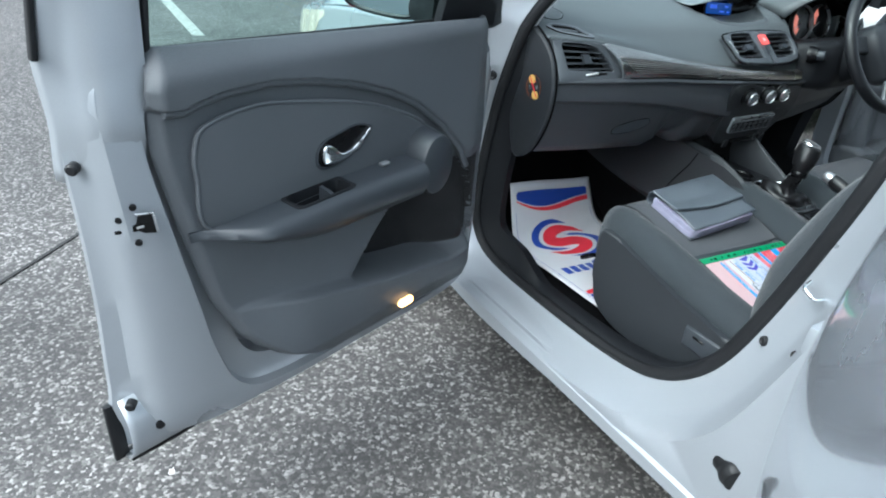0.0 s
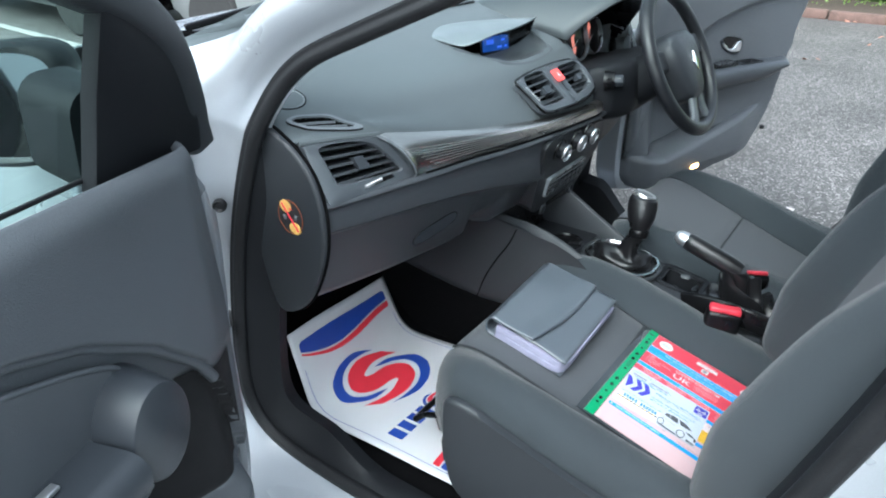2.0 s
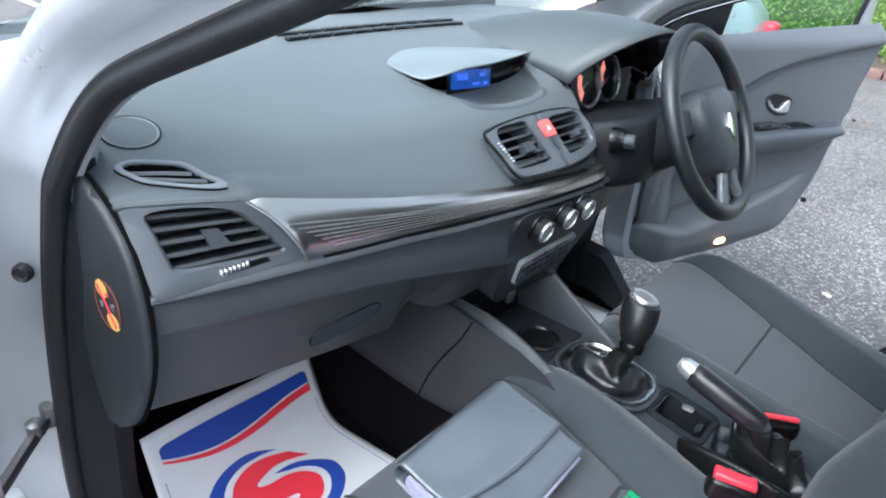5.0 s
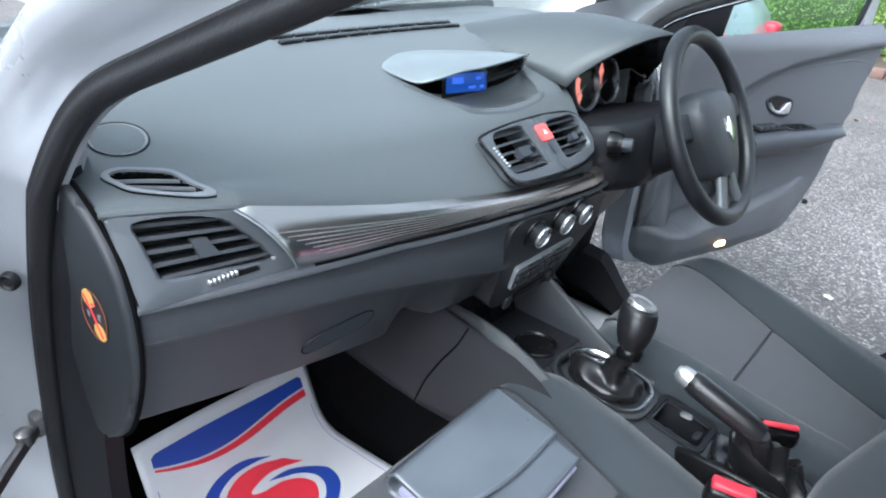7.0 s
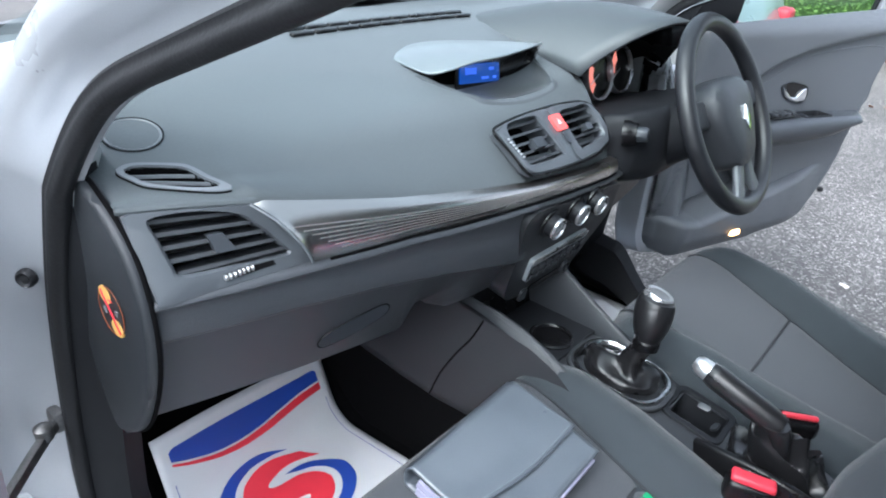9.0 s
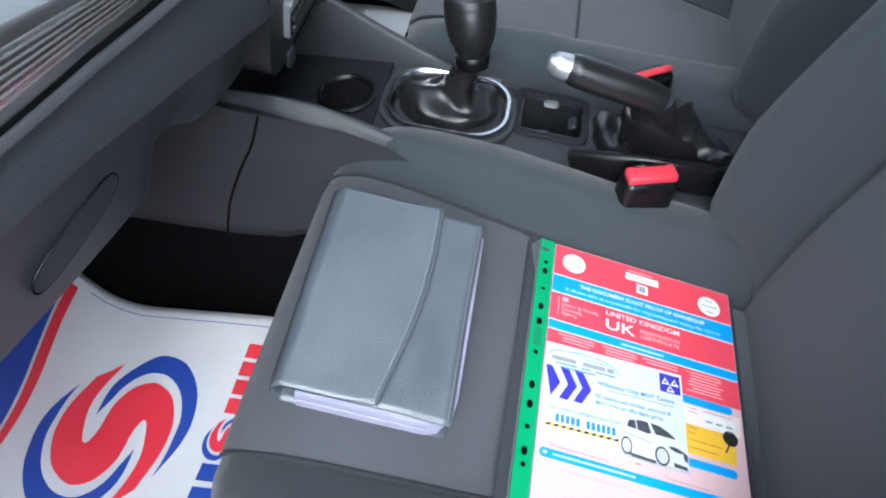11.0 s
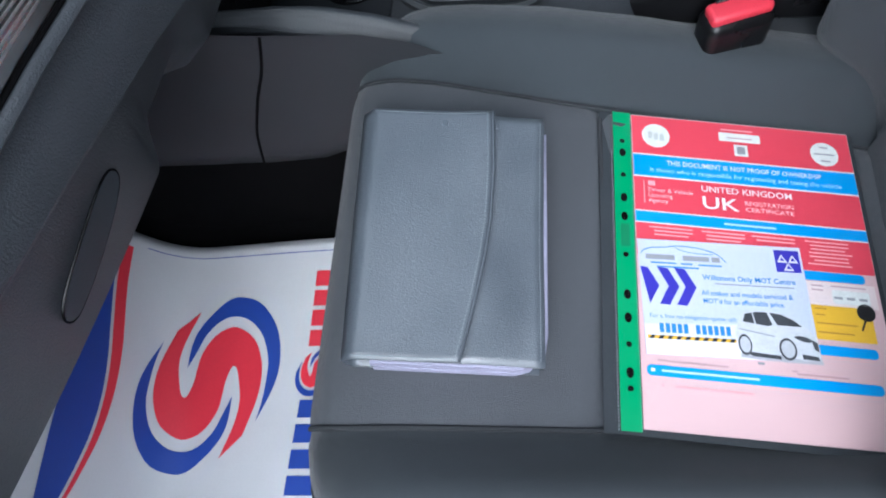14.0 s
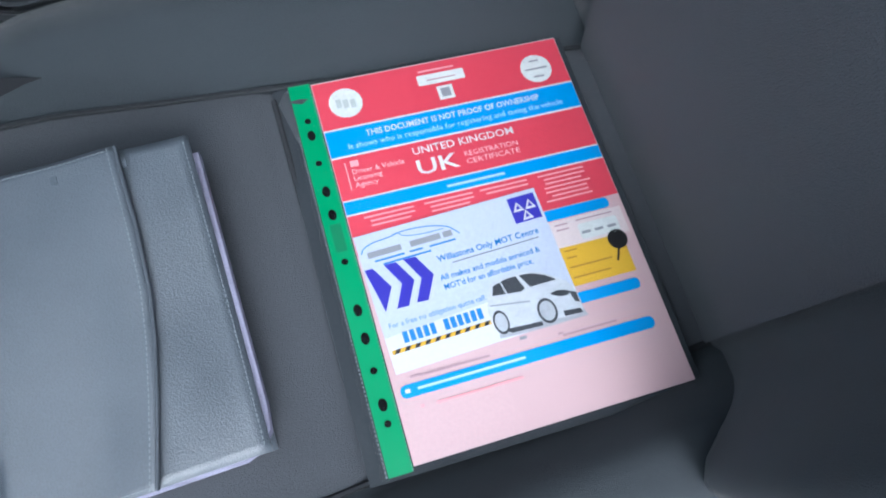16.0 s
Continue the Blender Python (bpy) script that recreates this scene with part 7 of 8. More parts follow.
# ---------------------------------------------------------------- plastic pocket with the certificate
DM2 = frame_m((-0.316, -0.3784, 0.4655), (-0.0216, -0.9713, -0.2368), (0.9984, -0.0084, -0.0564)) @ Matrix.Diagonal((1.03, 1.03, 1, 1))
# local x runs to the backrest, local y across the car; the sheet reads with local y up
pocket = tagged(new("document_pocket"), "clear punched plastic pocket holding a red certificate and a card", "document")
A4W, A4H = 0.2065, 0.297
RED_P = mat("coral_red_print", (0.60, 0.052, 0.085), 0.45, 0, 0.05, 25)
PINK_P = mat("pale_pink_paper", (0.56, 0.385, 0.40), 0.5, 0, 0.05, 18)
BLUE_P = mat("sky_blue_print", (0.015, 0.27, 0.66), 0.45, 0, 0.05, 25)
GREEN_P = mat("green_pocket_edge", (0.01, 0.26, 0.10), 0.4, 0, 0.08, 25)
YELLOW_P = mat("yellow_print", (0.66, 0.40, 0.03), 0.45, 0, 0.05, 25)
CARD_P = mat("pale_blue_white_card", (0.47, 0.52, 0.64), 0.4, 0, 0.08, 12)
NAVY_P = mat("violet_blue_print", (0.035, 0.03, 0.36), 0.45, 0, 0.05, 25)
CYAN_P = mat("mid_blue_print", (0.03, 0.20, 0.52), 0.45, 0, 0.05, 25)
GREY_P = mat("grey_print", (0.26, 0.27, 0.30), 0.5, 0, 0.05, 25)
SOFTRED = mat("faded_red_print", (0.75, 0.33, 0.36), 0.5, 0, 0.05, 25)
FAINT_P = mat("faint_rose_print", (0.40, 0.27, 0.30), 0.5, 0, 0.05, 25)


def shape(ol, material, name, d, parent=None, m=None):
    """A printed flat shape with the given outline on the sheet."""
    return part(name, slab(ol, 0.00012, 0, None, (m or DM2) @ Matrix.Translation((0, 0, d))), material, parent or pocket)


def flat(x, y, wd, ht, material, name, d, parent=None, r=0.0, m=None):
    """A printed field with its middle at (x, y) on the sheet."""
    return shape(rounded(wd, ht, r, 4, x, y) if r else [(x - wd / 2, y - ht / 2), (x + wd / 2, y - ht / 2), (x + wd / 2, y + ht / 2), (x - wd / 2, y + ht / 2)], material, name, d, parent, m)


def words(text, x, y, size, material, d, width=None, align="LEFT", parent=None, bold=0.0, m=None):
    return write_mesh(text, size, material, parent or pocket, (m or DM2) @ Matrix.Translation((x, y, d)), width=width, align=align, bold=bold)


sleeve = part("pocket_sleeve", slab([(-0.1335, -0.1535), (0.1085, -0.1555), (0.1085, 0.1545), (-0.1335, 0.1500)], 0.0012, 0, None, DM2 @ Matrix.Translation((0, 0, -0.0035))), mat("smoky_clear_plastic", (0.035, 0.04, 0.045), 0.18, 0, 0.1, 14), pocket)
sheetp = part("certificate", slab([(-A4W / 2, -A4H / 2), (A4W / 2, -A4H / 2), (A4W / 2, A4H / 2), (-A4W / 2, A4H / 2)], 0.0012, 0, None, DM2 @ Matrix.Translation((0, 0, -0.0018))), PINK_P, pocket, "red, blue and pink registration certificate")
flat(-0.1125, -0.0005, 0.0168, 0.3015, GREEN_P, "green_edge", -0.0006)
for k, yy in enumerate((0.117, 0.1042, 0.0799, 0.0559, 0.0367, -0.0008, -0.0378, -0.0586, -0.0815, -0.1051, -0.1179)):
    long = k in (1, 3, 4, 6, 7, 9)
    part("punched_hole", lathe([(0.0031 if long else 0.0025, 0.0), (0.0031 if long else 0.0025, 0.0003), (0.0, 0.0003)], 14, None, DM2 @ Matrix.Translation((-0.1125, yy, -0.0006)) @ Matrix.Diagonal((1, 1.45 if long else 1, 1, 1))), GLOSSBLACK, pocket)
b = bmesh.new()
for k in range(100):
    rbox((0.0007, 0.0015, 0.0003), (-0.1220, -0.15 + 0.003 * k, -0.0022), 0, 1, b, DM2)
    rbox((0.0005, 0.0013, 0.0003), (-0.1045, -0.15 + 0.003 * k, -0.0003), 0, 1, b, DM2)
part("welded_seam", b, GREY_P, pocket)
flat(-0.1125, 0.018, 0.008, 0.022, mat("dark_green_moulding", (0.01, 0.17, 0.07), 0.5), "moulded_mark", -0.0004)
z0 = -0.0005
flat(0, 0.0740, 0.2055, 0.147, RED_P, "red_field", z0)
flat(0, 0.0925, 0.2055, 0.0255, WHITE, "white_rule", z0 + 0.0001)
flat(0, 0.0925, 0.2055, 0.0225, BLUE_P, "blue_field", z0 + 0.0002)
flat(0, 0.0385, 0.2055, 0.0128, WHITE, "white_rule", z0 + 0.0001)
flat(0, 0.0385, 0.2055, 0.0103, BLUE_P, "blue_field", z0 + 0.0002)
SEAL = mat("pale_seal_print", (0.60, 0.63, 0.62), 0.5, 0, 0.12, 90)
for x, y, r in ((-0.0805, 0.1263, 0.0132), (0.078, 0.1226, 0.0132)):
    flat(x, y, 2 * r, 2 * r, SEAL, "round_seal", z0 + 0.0003, None, r - 0.0001)
for y, wd in ((0.1300, 0.008), (0.1225, 0.019), (0.1150, 0.009)):
    flat(0.078, y, wd, 0.0016, GREY_P, "printed_bar", z0 + 0.0005)
for k in range(3):
    flat(-0.086 + 0.0055 * k, 0.1265 - 0.001 * k, 0.0040, 0.0075, mat("pale_grey_green_print", (0.42, 0.46, 0.45), 0.5), "printed_bar", z0 + 0.0005)
flat(-0.001, 0.1323, 0.039, 0.0095, SEAL, "white_label", z0 + 0.0003, None, 0.001)
flat(-0.001, 0.1315, 0.024, 0.0012, FAINT_P, "printed_bar", z0 + 0.0005)
flat(-0.0009, 0.1181, 0.0128, 0.0125, SEAL, "white_label", z0 + 0.0003)
flat(-0.0009, 0.1181, 0.0076, 0.0080, GREY_P, "printed_patch", z0 + 0.0005)
flat(-0.003, 0.1405, 0.030, 0.0016, SOFTRED, "printed_bar", z0 + 0.0003)
words("THIS DOCUMENT IS NOT PROOF OF OWNERSHIP", -0.072, 0.0965, 0.0072, WHITE, z0 + 0.0004, 0.143, bold=0.0001)
words("It shows who is responsible for registering and taxing the vehicle", -0.088, 0.0880, 0.0066, mat("pale_blue_lettering", (0.42, 0.62, 0.84), 0.5), z0 + 0.0004, 0.176)
flat(-0.0940, 0.0640, 0.0008, 0.0235, SOFTRED, "thin_rule", z0 + 0.0003)
flat(-0.0870, 0.0735, 0.0065, 0.0050, SOFTRED, "small_crest", z0 + 0.0003)
PINKTXT = mat("pale_pink_lettering", (0.78, 0.46, 0.50), 0.5)
words("Driver & Vehicle", -0.0905, 0.0665, 0.0060, PINKTXT, z0 + 0.0003)
words("Licensing", -0.0905, 0.0610, 0.0060, PINKTXT, z0 + 0.0003)
words("Agency", -0.0905, 0.0555, 0.0060, PINKTXT, z0 + 0.0003)
words("UNITED KINGDOM", -0.0420, 0.0722, 0.0088, WHITE, z0 + 0.0004, 0.082, bold=0.00008)
words("UK", -0.0428, 0.0575, 0.0178, WHITE, z0 + 0.0004, 0.033, bold=0.00022)
words("REGISTRATION", -0.0035, 0.0610, 0.0062, PINKTXT, z0 + 0.0004, 0.0435)
words("CERTIFICATE", -0.0035, 0.0545, 0.0062, PINKTXT, z0 + 0.0004, 0.0435)
flat(-0.001, 0.0380, 0.046, 0.0020, mat("pale_blue_print", (0.36, 0.56, 0.80), 0.5), "printed_bar", z0 + 0.0004)
for bx, n in ((-0.072, 3), (-0.026, 3), (0.018, 2), (0.065, 7)):
    for k in range(n):
        flat(bx + 0.002 * (k % 2), 0.0285 - 0.0036 * k, 0.038 - 0.004 * (k % 3), 0.0013, SOFTRED, "printed_bar", z0 + 0.0003)
# lower half
flat(0.053, -0.0045, 0.080, 0.0085, BLUE_P, "blue_bar", z0 + 0.0002, None, 0.0035)
flat(0.062, -0.0205, 0.076, 0.0215, mat("pale_form_field", (0.64, 0.54, 0.54), 0.5, 0, 0.06, 30), "form_field", z0 + 0.0002)
flat(0.078, -0.0225, 0.032, 0.0125, SEAL, "white_label", z0 + 0.0003, None, 0.002)
for k in range(3):
    flat(0.067 + 0.0105 * k, -0.0235, 0.0070, 0.0022, GREY_P, "printed_bar", z0 + 0.0005)
for y, wd, x in ((-0.0135, 0.010, 0.050), (-0.0175, 0.010, 0.050), (-0.0130, 0.030, 0.077)):
    flat(x, y, wd, 0.0012, FAINT_P, "printed_bar", z0 + 0.0005)
flat(0.0560, -0.0465, 0.074, 0.0305, YELLOW_P, "yellow_field", z0 + 0.0002)
for y, wd, x in ((-0.0345, 0.010, 0.050), (-0.0400, 0.008, 0.049), (-0.0475, 0.034, 0.062), (-0.0555, 0.030, 0.060)):
    flat(x, y, wd, 0.0012, mat("amber_print", (0.40, 0.22, 0.03), 0.5), "printed_bar", z0 + 0.0004)
lens = part("magnifier_print", lathe([(0.0078, 0.0), (0.0078, 0.0003), (0.0066, 0.0003), (0.0066, 0.0)], 28, None, DM2 @ Matrix.Translation((0.0883, -0.0350, z0 + 0.0004))), DARKPRINT, pocket)
part("magnifier_handle", rbox((0.0016, 0.011, 0.0003), (0, 0, 0), 0, 1, None, DM2 @ Matrix.Translation((0.0845, -0.0462, z0 + 0.0006)) @ pose(0, 0, 0, 0, 0, -24)), DARKPRINT, pocket)
flat(0.0520, -0.0710, 0.080, 0.0085, BLUE_P, "blue_bar", z0 + 0.0002, None, 0.0035)
flat(-0.004, -0.1012, 0.190, 0.0090, BLUE_P, "blue_bar", z0 + 0.0002, None, 0.0040)
flat(-0.048, -0.1010, 0.078, 0.0018, mat("pale_bar_print", (0.42, 0.60, 0.80), 0.5), "printed_bar", z0 + 0.0004)
flat(-0.094, -0.1010, 0.0035, 0.0026, WHITE, "printed_bar", z0 + 0.0004)
for x, y, wd, mt in ((-0.046, -0.1135, 0.062, SOFTRED), (-0.087, -0.1130, 0.002, SOFTRED), (-0.058, -0.0930, 0.050, FAINT_P), (-0.086, -0.0925, 0.008, FAINT_P), (0.043, -0.0935, 0.042, FAINT_P), (0.021, -0.0915, 0.004, FAINT_P)):
    flat(x, y, wd, 0.0015, mt, "printed_bar", z0 + 0.0003)
flat(-0.006, -0.0875, 0.0055, 0.0022, GREY_P, "printed_patch", z0 + 0.0004, None, 0.0008)
# garage card in the pocket, lying slightly askew
zc = 0.0006
CM = DM2 @ Matrix.Translation((-0.0296, -0.0340, 0)) @ pose(0, 0, 0, 0, 0, 2.2)
cardp = part("garage_card", slab([(-0.0712, -0.0518), (0.0712, -0.0518), (0.0712, 0.0518), (-0.0712, 0.0518)], 0.0005, 0, None, CM @ Matrix.Translation((0, 0, zc - 0.0005))), CARD_P, pocket, "pale blue garage card with a printed silver car")


def cflat(x, y, wd, ht, material, name, d=0.0001, r=0.0):
    return flat(x, y, wd, ht, material, name, zc + d, cardp, r, CM)


def cshape(ol, material, name, d=0.0001):
    return shape(ol, material, name, zc + d, cardp, CM)


cshape([(-0.0712, -0.0518), (0.0712, -0.0518), (0.0712, -0.030), (0.02, -0.022), (-0.0712, -0.026)], mat("white_card_foot", (0.60, 0.62, 0.70), 0.4, 0, 0.06, 12), "white_field", 0.00005)
for k in range(3):
    x = -0.0705 + 0.0145 * k
    cshape([(x, 0.0255), (x + 0.0090, 0.0250), (x + 0.0175, 0.0085), (x + 0.0080, -0.0085), (x - 0.0005, -0.0080), (x + 0.0082, 0.0085)] if k else [(x, 0.0255), (x + 0.0062, 0.0250), (x + 0.0150, 0.0085), (x + 0.0058, -0.0080), (x + 0.0030, 0.0085)], NAVY_P, "chevron")
swoosh = [(-0.0690, 0.0375), (-0.0660, 0.0415), (-0.058, 0.0440), (-0.047, 0.0448), (-0.038, 0.0465), (-0.025, 0.0462), (-0.012, 0.0440), (-0.002, 0.0400), (0.0045, 0.0330)]
part("swoosh", merge(None, sweep([Vector((p.x, p.y, zc + 0.0002)) for p in spline([(a, b, 0) for a, b in swoosh], 40)], rounded(0.0008, 0.0002, 0.0001, 1)), CM), CYAN_P, cardp)
part("swoosh", merge(None, sweep([Vector((p.x, p.y, zc + 0.0002)) for p in spline([(-0.040, 0.0465, 0), (-0.034, 0.0425, 0), (-0.022, 0.0405, 0), (-0.006, 0.0400, 0)], 24)], rounded(0.0006, 0.0002, 0.0001, 1)), CM), CYAN_P, cardp)
for x, wd in ((-0.0525, 0.025), (-0.0215, 0.023), (-0.0045, 0.007)):
    cflat(x, 0.0352, wd, 0.0046, GREY_P, "printed_bar", 0.0002)
for x, y, wd in ((-0.050, 0.0298, 0.022), (-0.030, 0.0298, 0.010), (-0.010, 0.0295, 0.020), (-0.038, 0.0262, 0.036)):
    cflat(x, y, wd, 0.0013, CYAN_P, "printed_bar")
cflat(0.0583, 0.0380, 0.0216, 0.0208, NAVY_P, "violet_square", 0.0001)
for x, y in ((0.0535, 0.0402), (0.0631, 0.0402), (0.0583, 0.0325)):
    cshape([(x - 0.0044, y - 0.0036), (x + 0.0044, y - 0.0036), (x, y + 0.0040)], WHITE, "white_triangle", 0.0003)
    cshape([(x - 0.0020, y - 0.0020), (x + 0.0020, y - 0.0020), (x, y + 0.0018)], NAVY_P, "violet_triangle", 0.0005)
words("Willastons Only MOT Centre", -0.0178, 0.0182, 0.0068, CYAN_P, zc + 0.0003, 0.0796, parent=cardp, bold=0.0001, m=CM)
cflat(0.026, 0.0130, 0.068, 0.0009, GREY_P, "printed_bar")
words("All makes and models serviced &", -0.0205, 0.0040, 0.0062, CYAN_P, zc + 0.0003, 0.0777, parent=cardp, bold=0.00006, m=CM)
words("MOT'd for an affordable price.", -0.0200, -0.0032, 0.0062, CYAN_P, zc + 0.0003, 0.0686, parent=cardp, bold=0.00006, m=CM)
words("For a free no obligation quote call:", -0.0662, -0.0188, 0.0056, CYAN_P, zc + 0.0003, 0.0718, parent=cardp, m=CM)
for k in range(12):
    if k == 5:
        continue
    cflat(-0.0570 + 0.0050 * k, -0.0290, 0.0036, 0.0080, CYAN_P, "printed_bar", 0.0002)
cflat(-0.0328, -0.0370, 0.0727, 0.0030, YELLOW_P, "hazard_tape", 0.0001)
for k in range(10):
    x = -0.0680 + 0.0073 * k
    cshape([(x, -0.0385), (x + 0.0035, -0.0385), (x + 0.0055, -0.0355), (x + 0.0020, -0.0355)], DARKPRINT, "tape_stripe", 0.0003)
# printed car, seen from the front corner
PC = mat("printed_silver_grey", (0.50, 0.53, 0.58), 0.45, 0, 0.12, 60)
PM = mat("printed_mid_grey", (0.30, 0.32, 0.36), 0.45, 0, 0.12, 60)
PD = mat("printed_dark_grey", (0.045, 0.05, 0.06), 0.45, 0, 0.2, 60)


def car_ol(pts):
    """Corners of the printed car, in parts of its length and height."""
    return [(0.004 + 0.0685 * a, -0.0085 - 0.0425 * b) for a, b in pts]


cshape(car_ol(((0.02, 0.98), (0.3, 1.02), (0.62, 1.04), (1.0, 1.05), (0.98, 0.90), (0.4, 0.84), (0.05, 0.80))), mat("printed_soft_grey", (0.36, 0.38, 0.42), 0.5, 0, 0.1, 50), "printed_ground", 0.0002)
cshape(oval(car_ol(((0.0, 0.62), (0.01, 0.42), (0.07, 0.20), (0.12, 0.06), (0.30, 0.0), (0.52, 0.02), (0.68, 0.10), (0.80, 0.24), (0.92, 0.40), (0.97, 0.58), (0.98, 0.85), (0.94, 0.97), (0.75, 0.97), (0.5, 0.90), (0.3, 0.90), (0.08, 0.84))), 70), PC, "printed_car", 0.0003)
cshape(car_ol(((0.10, 0.26), (0.14, 0.10), (0.30, 0.045), (0.41, 0.05), (0.46, 0.30), (0.40, 0.33))), PD, "printed_window", 0.0005)
cshape(car_ol(((0.445, 0.05), (0.58, 0.075), (0.72, 0.18), (0.82, 0.31), (0.52, 0.30))), PD, "printed_windscreen", 0.0005)
cshape(car_ol(((0.22, 0.055), (0.235, 0.05), (0.26, 0.31), (0.245, 0.31))), PC, "printed_pillar", 0.0007)
cshape(car_ol(((0.04, 0.40), (0.46, 0.52), (0.46, 0.545), (0.04, 0.425))), PM, "printed_crease", 0.0005)
cshape(car_ol(((0.10, 0.86), (0.50, 0.92), (0.50, 0.99), (0.16, 0.95))), PD, "printed_sill", 0.0005)
cshape(oval(car_ol(((0.70, 0.52), (0.80, 0.50), (0.90, 0.56), (0.88, 0.62), (0.78, 0.60))), 24), PD, "printed_lamp", 0.0005)
cshape(car_ol(((0.90, 0.56), (0.97, 0.62), (0.97, 0.80), (0.92, 0.76))), PD, "printed_grille", 0.0005)
cshape(car_ol(((0.76, 0.86), (0.95, 0.90), (0.96, 0.98), (0.76, 0.96))), PD, "printed_grille", 0.0005)
for x, y, rx, ry in ((0.0102, -0.0395, 0.0056, 0.0088), (0.0450, -0.0415, 0.0072, 0.0094)):
    W0 = CM @ Matrix.Translation((x, y, zc + 0.0006)) @ Matrix.Diagonal((rx, ry, 1, 1))
    part("printed_wheel", lathe([(1.0, 0), (1.0, 0.0001), (0, 0.0001)], 28, None, W0), PD, cardp)
    spokes = bmesh.new()
    for k in range(5):
        rbox((0.16, 0.66, 0.0001), (0, 0.36, 0.0003), 0, 1, spokes, W0 @ pose(0, 0, 0, 0, 0, 72 * k + 10))
    lathe([(0.78, 0.0002), (0.78, 0.0003), (0.70, 0.0003), (0.70, 0.0002)], 24, spokes, W0)
    part("printed_rim", spokes, PC, cardp)
# clear film over it all
film_m = glass_mat("clear_film", (0.985, 0.99, 0.985), 0.3)
fb = bmesh.new()
fb.faces.new([fb.verts.new(DM2 @ Vector((x, y, 0.0026))) for x, y in ((-0.126, -0.153), (0.108, -0.153), (0.108, 0.1525), (-0.126, 0.1525))])
fm = part("clear_film", fb, film_m, pocket)
fm.visible_shadow = False

# ---------------------------------------------------------------- car park edge
def kerb_line():
    k0 = tagged(new("kerb"), "row of brown-stained kerb stones strewn with fallen leaves", "kerb", kind="structure")
    b = rbox((0.12, 0.86, 0.10), (0, 0, 0), 0.015, 2)
    first = part("kerb_stone", b, mat("stained_brown_concrete", (0.135, 0.085, 0.07), 0.9, 0, 0.45, 12, 0.6, 120), k0)
    first.location = (7.62, -7.0, 0.045)
    for i in range(1, 22):
        o = new("kerb_stone", first.data)
        o.parent = k0
        o.location = (7.62 + 0.01 * math.sin(3 * i), -7.0 + 0.88 * i, 0.045)
    return k0


kerb_line()
bm = bmesh.new()
rng = random.Random(4)
soil = [[Vector((x, y, 0.02 + 0.09 * smooth(7.68, 8.2, x) + 0.03 * rng.random())) for y in [lerp(-14, 20, k / 70) for k in range(71)]] for x in [7.66, 7.9, 8.2, 8.6, 9.4, 11.0]]
tagged(part("planting_bed", loft(soil), mat("dark_soil", (0.06, 0.045, 0.035), 0.95, 0, 0.4, 20, 0.8, 90)), "dark soil bed behind the kerb", "soil", kind="structure")
LEAF = mat("glossy_green_leaf", (0.125, 0.20, 0.035), 0.5, 0, 0.3, 3.0, 0.0, 60)


def hedge():
    r = random.Random(11)
    verts, faces = [], []
    for k in range(60000):
        y = r.uniform(-6, 14)
        a = r.uniform(0, math.pi)
        x = 8.55 - 0.62 * math.sin(a) ** 0.6 * (1 if r.random() < 0.8 else r.random()) + 0.12 * math.sin(2.1 * y) + 0.06 * math.sin(5.3 * y + 1)
        z = 0.10 + (1.30 + 0.10 * math.sin(1.7 * y) + 0.06 * math.sin(4.1 * y)) * (r.random() if r.random() < 0.7 else 1.0)
        if z > 1.15:
            x = r.uniform(8.0, 9.2)
        c = Vector((x + r.gauss(0, 0.05), y, z + r.gauss(0, 0.04)))
        n = Vector((r.gauss(-0.6, 0.5), r.gauss(0, 0.6), r.gauss(0.5, 0.5))).normalized()
        t = n.cross(Vector((r.random(), r.random(), r.random()))).normalized()
        s = n.cross(t)
        ln, wd = r.uniform(0.012, 0.024), r.uniform(0.008, 0.013)
        i = len(verts)
        verts += [c - t * ln, c + s * wd + n * 0.004, c + t * ln, c - s * wd + n * 0.004]
        faces.append((i, i + 1, i + 2, i + 3))
    me = bpy.data.meshes.new("hedge")
    me.from_pydata([tuple(v) for v in verts], [], faces)
    me.materials.append(LEAF)
    h = new("hedge", me)
    tagged(h, "dense clipped green hedge behind the car park kerb", "hedge", kind="stuff")
    # filler block; its darker green stands for the shade between the leaves
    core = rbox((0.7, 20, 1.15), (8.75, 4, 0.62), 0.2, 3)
    part("hedge_core", core, mat("hedge_inner_shade", (0.05, 0.09, 0.018), 0.95, 0, 0.4, 9, 0.8, 40), h)


hedge()


def leaf_litter():
    r = random.Random(3)
    verts, faces = [], []
    for k in range(260):
        c = Vector((7.5 + abs(r.gauss(0, 0.10)), r.uniform(-5, 10), 0.012)) if r.random() < 0.75 else Vector((r.uniform(1.5, 7), r.uniform(-4, 4), 0.006))
        a = r.uniform(0, 6.28)
        ln = r.uniform(0.02, 0.045)
        t, s = Vector((math.cos(a), math.sin(a), r.gauss(0, 0.2))), Vector((-math.sin(a), math.cos(a), r.gauss(0, 0.2)))
        i = len(verts)
        verts += [c - t * ln, c + s * ln * 0.6 + Vector((0, 0, 0.008)), c + t * ln, c - s * ln * 0.6]
        faces.append((i, i + 1, i + 2, i + 3))
    me = bpy.data.meshes.new("leaf_litter")
    me.from_pydata([tuple(v) for v in verts], [], faces)
    me.materials.append(mat("dry_leaf", (0.42, 0.22, 0.16), 0.8, 0, 0.5, 8))
    tagged(new("leaf_litter", me), "dry brown and pink fallen leaves on the asphalt", "leaves", kind="stuff")


leaf_litter()


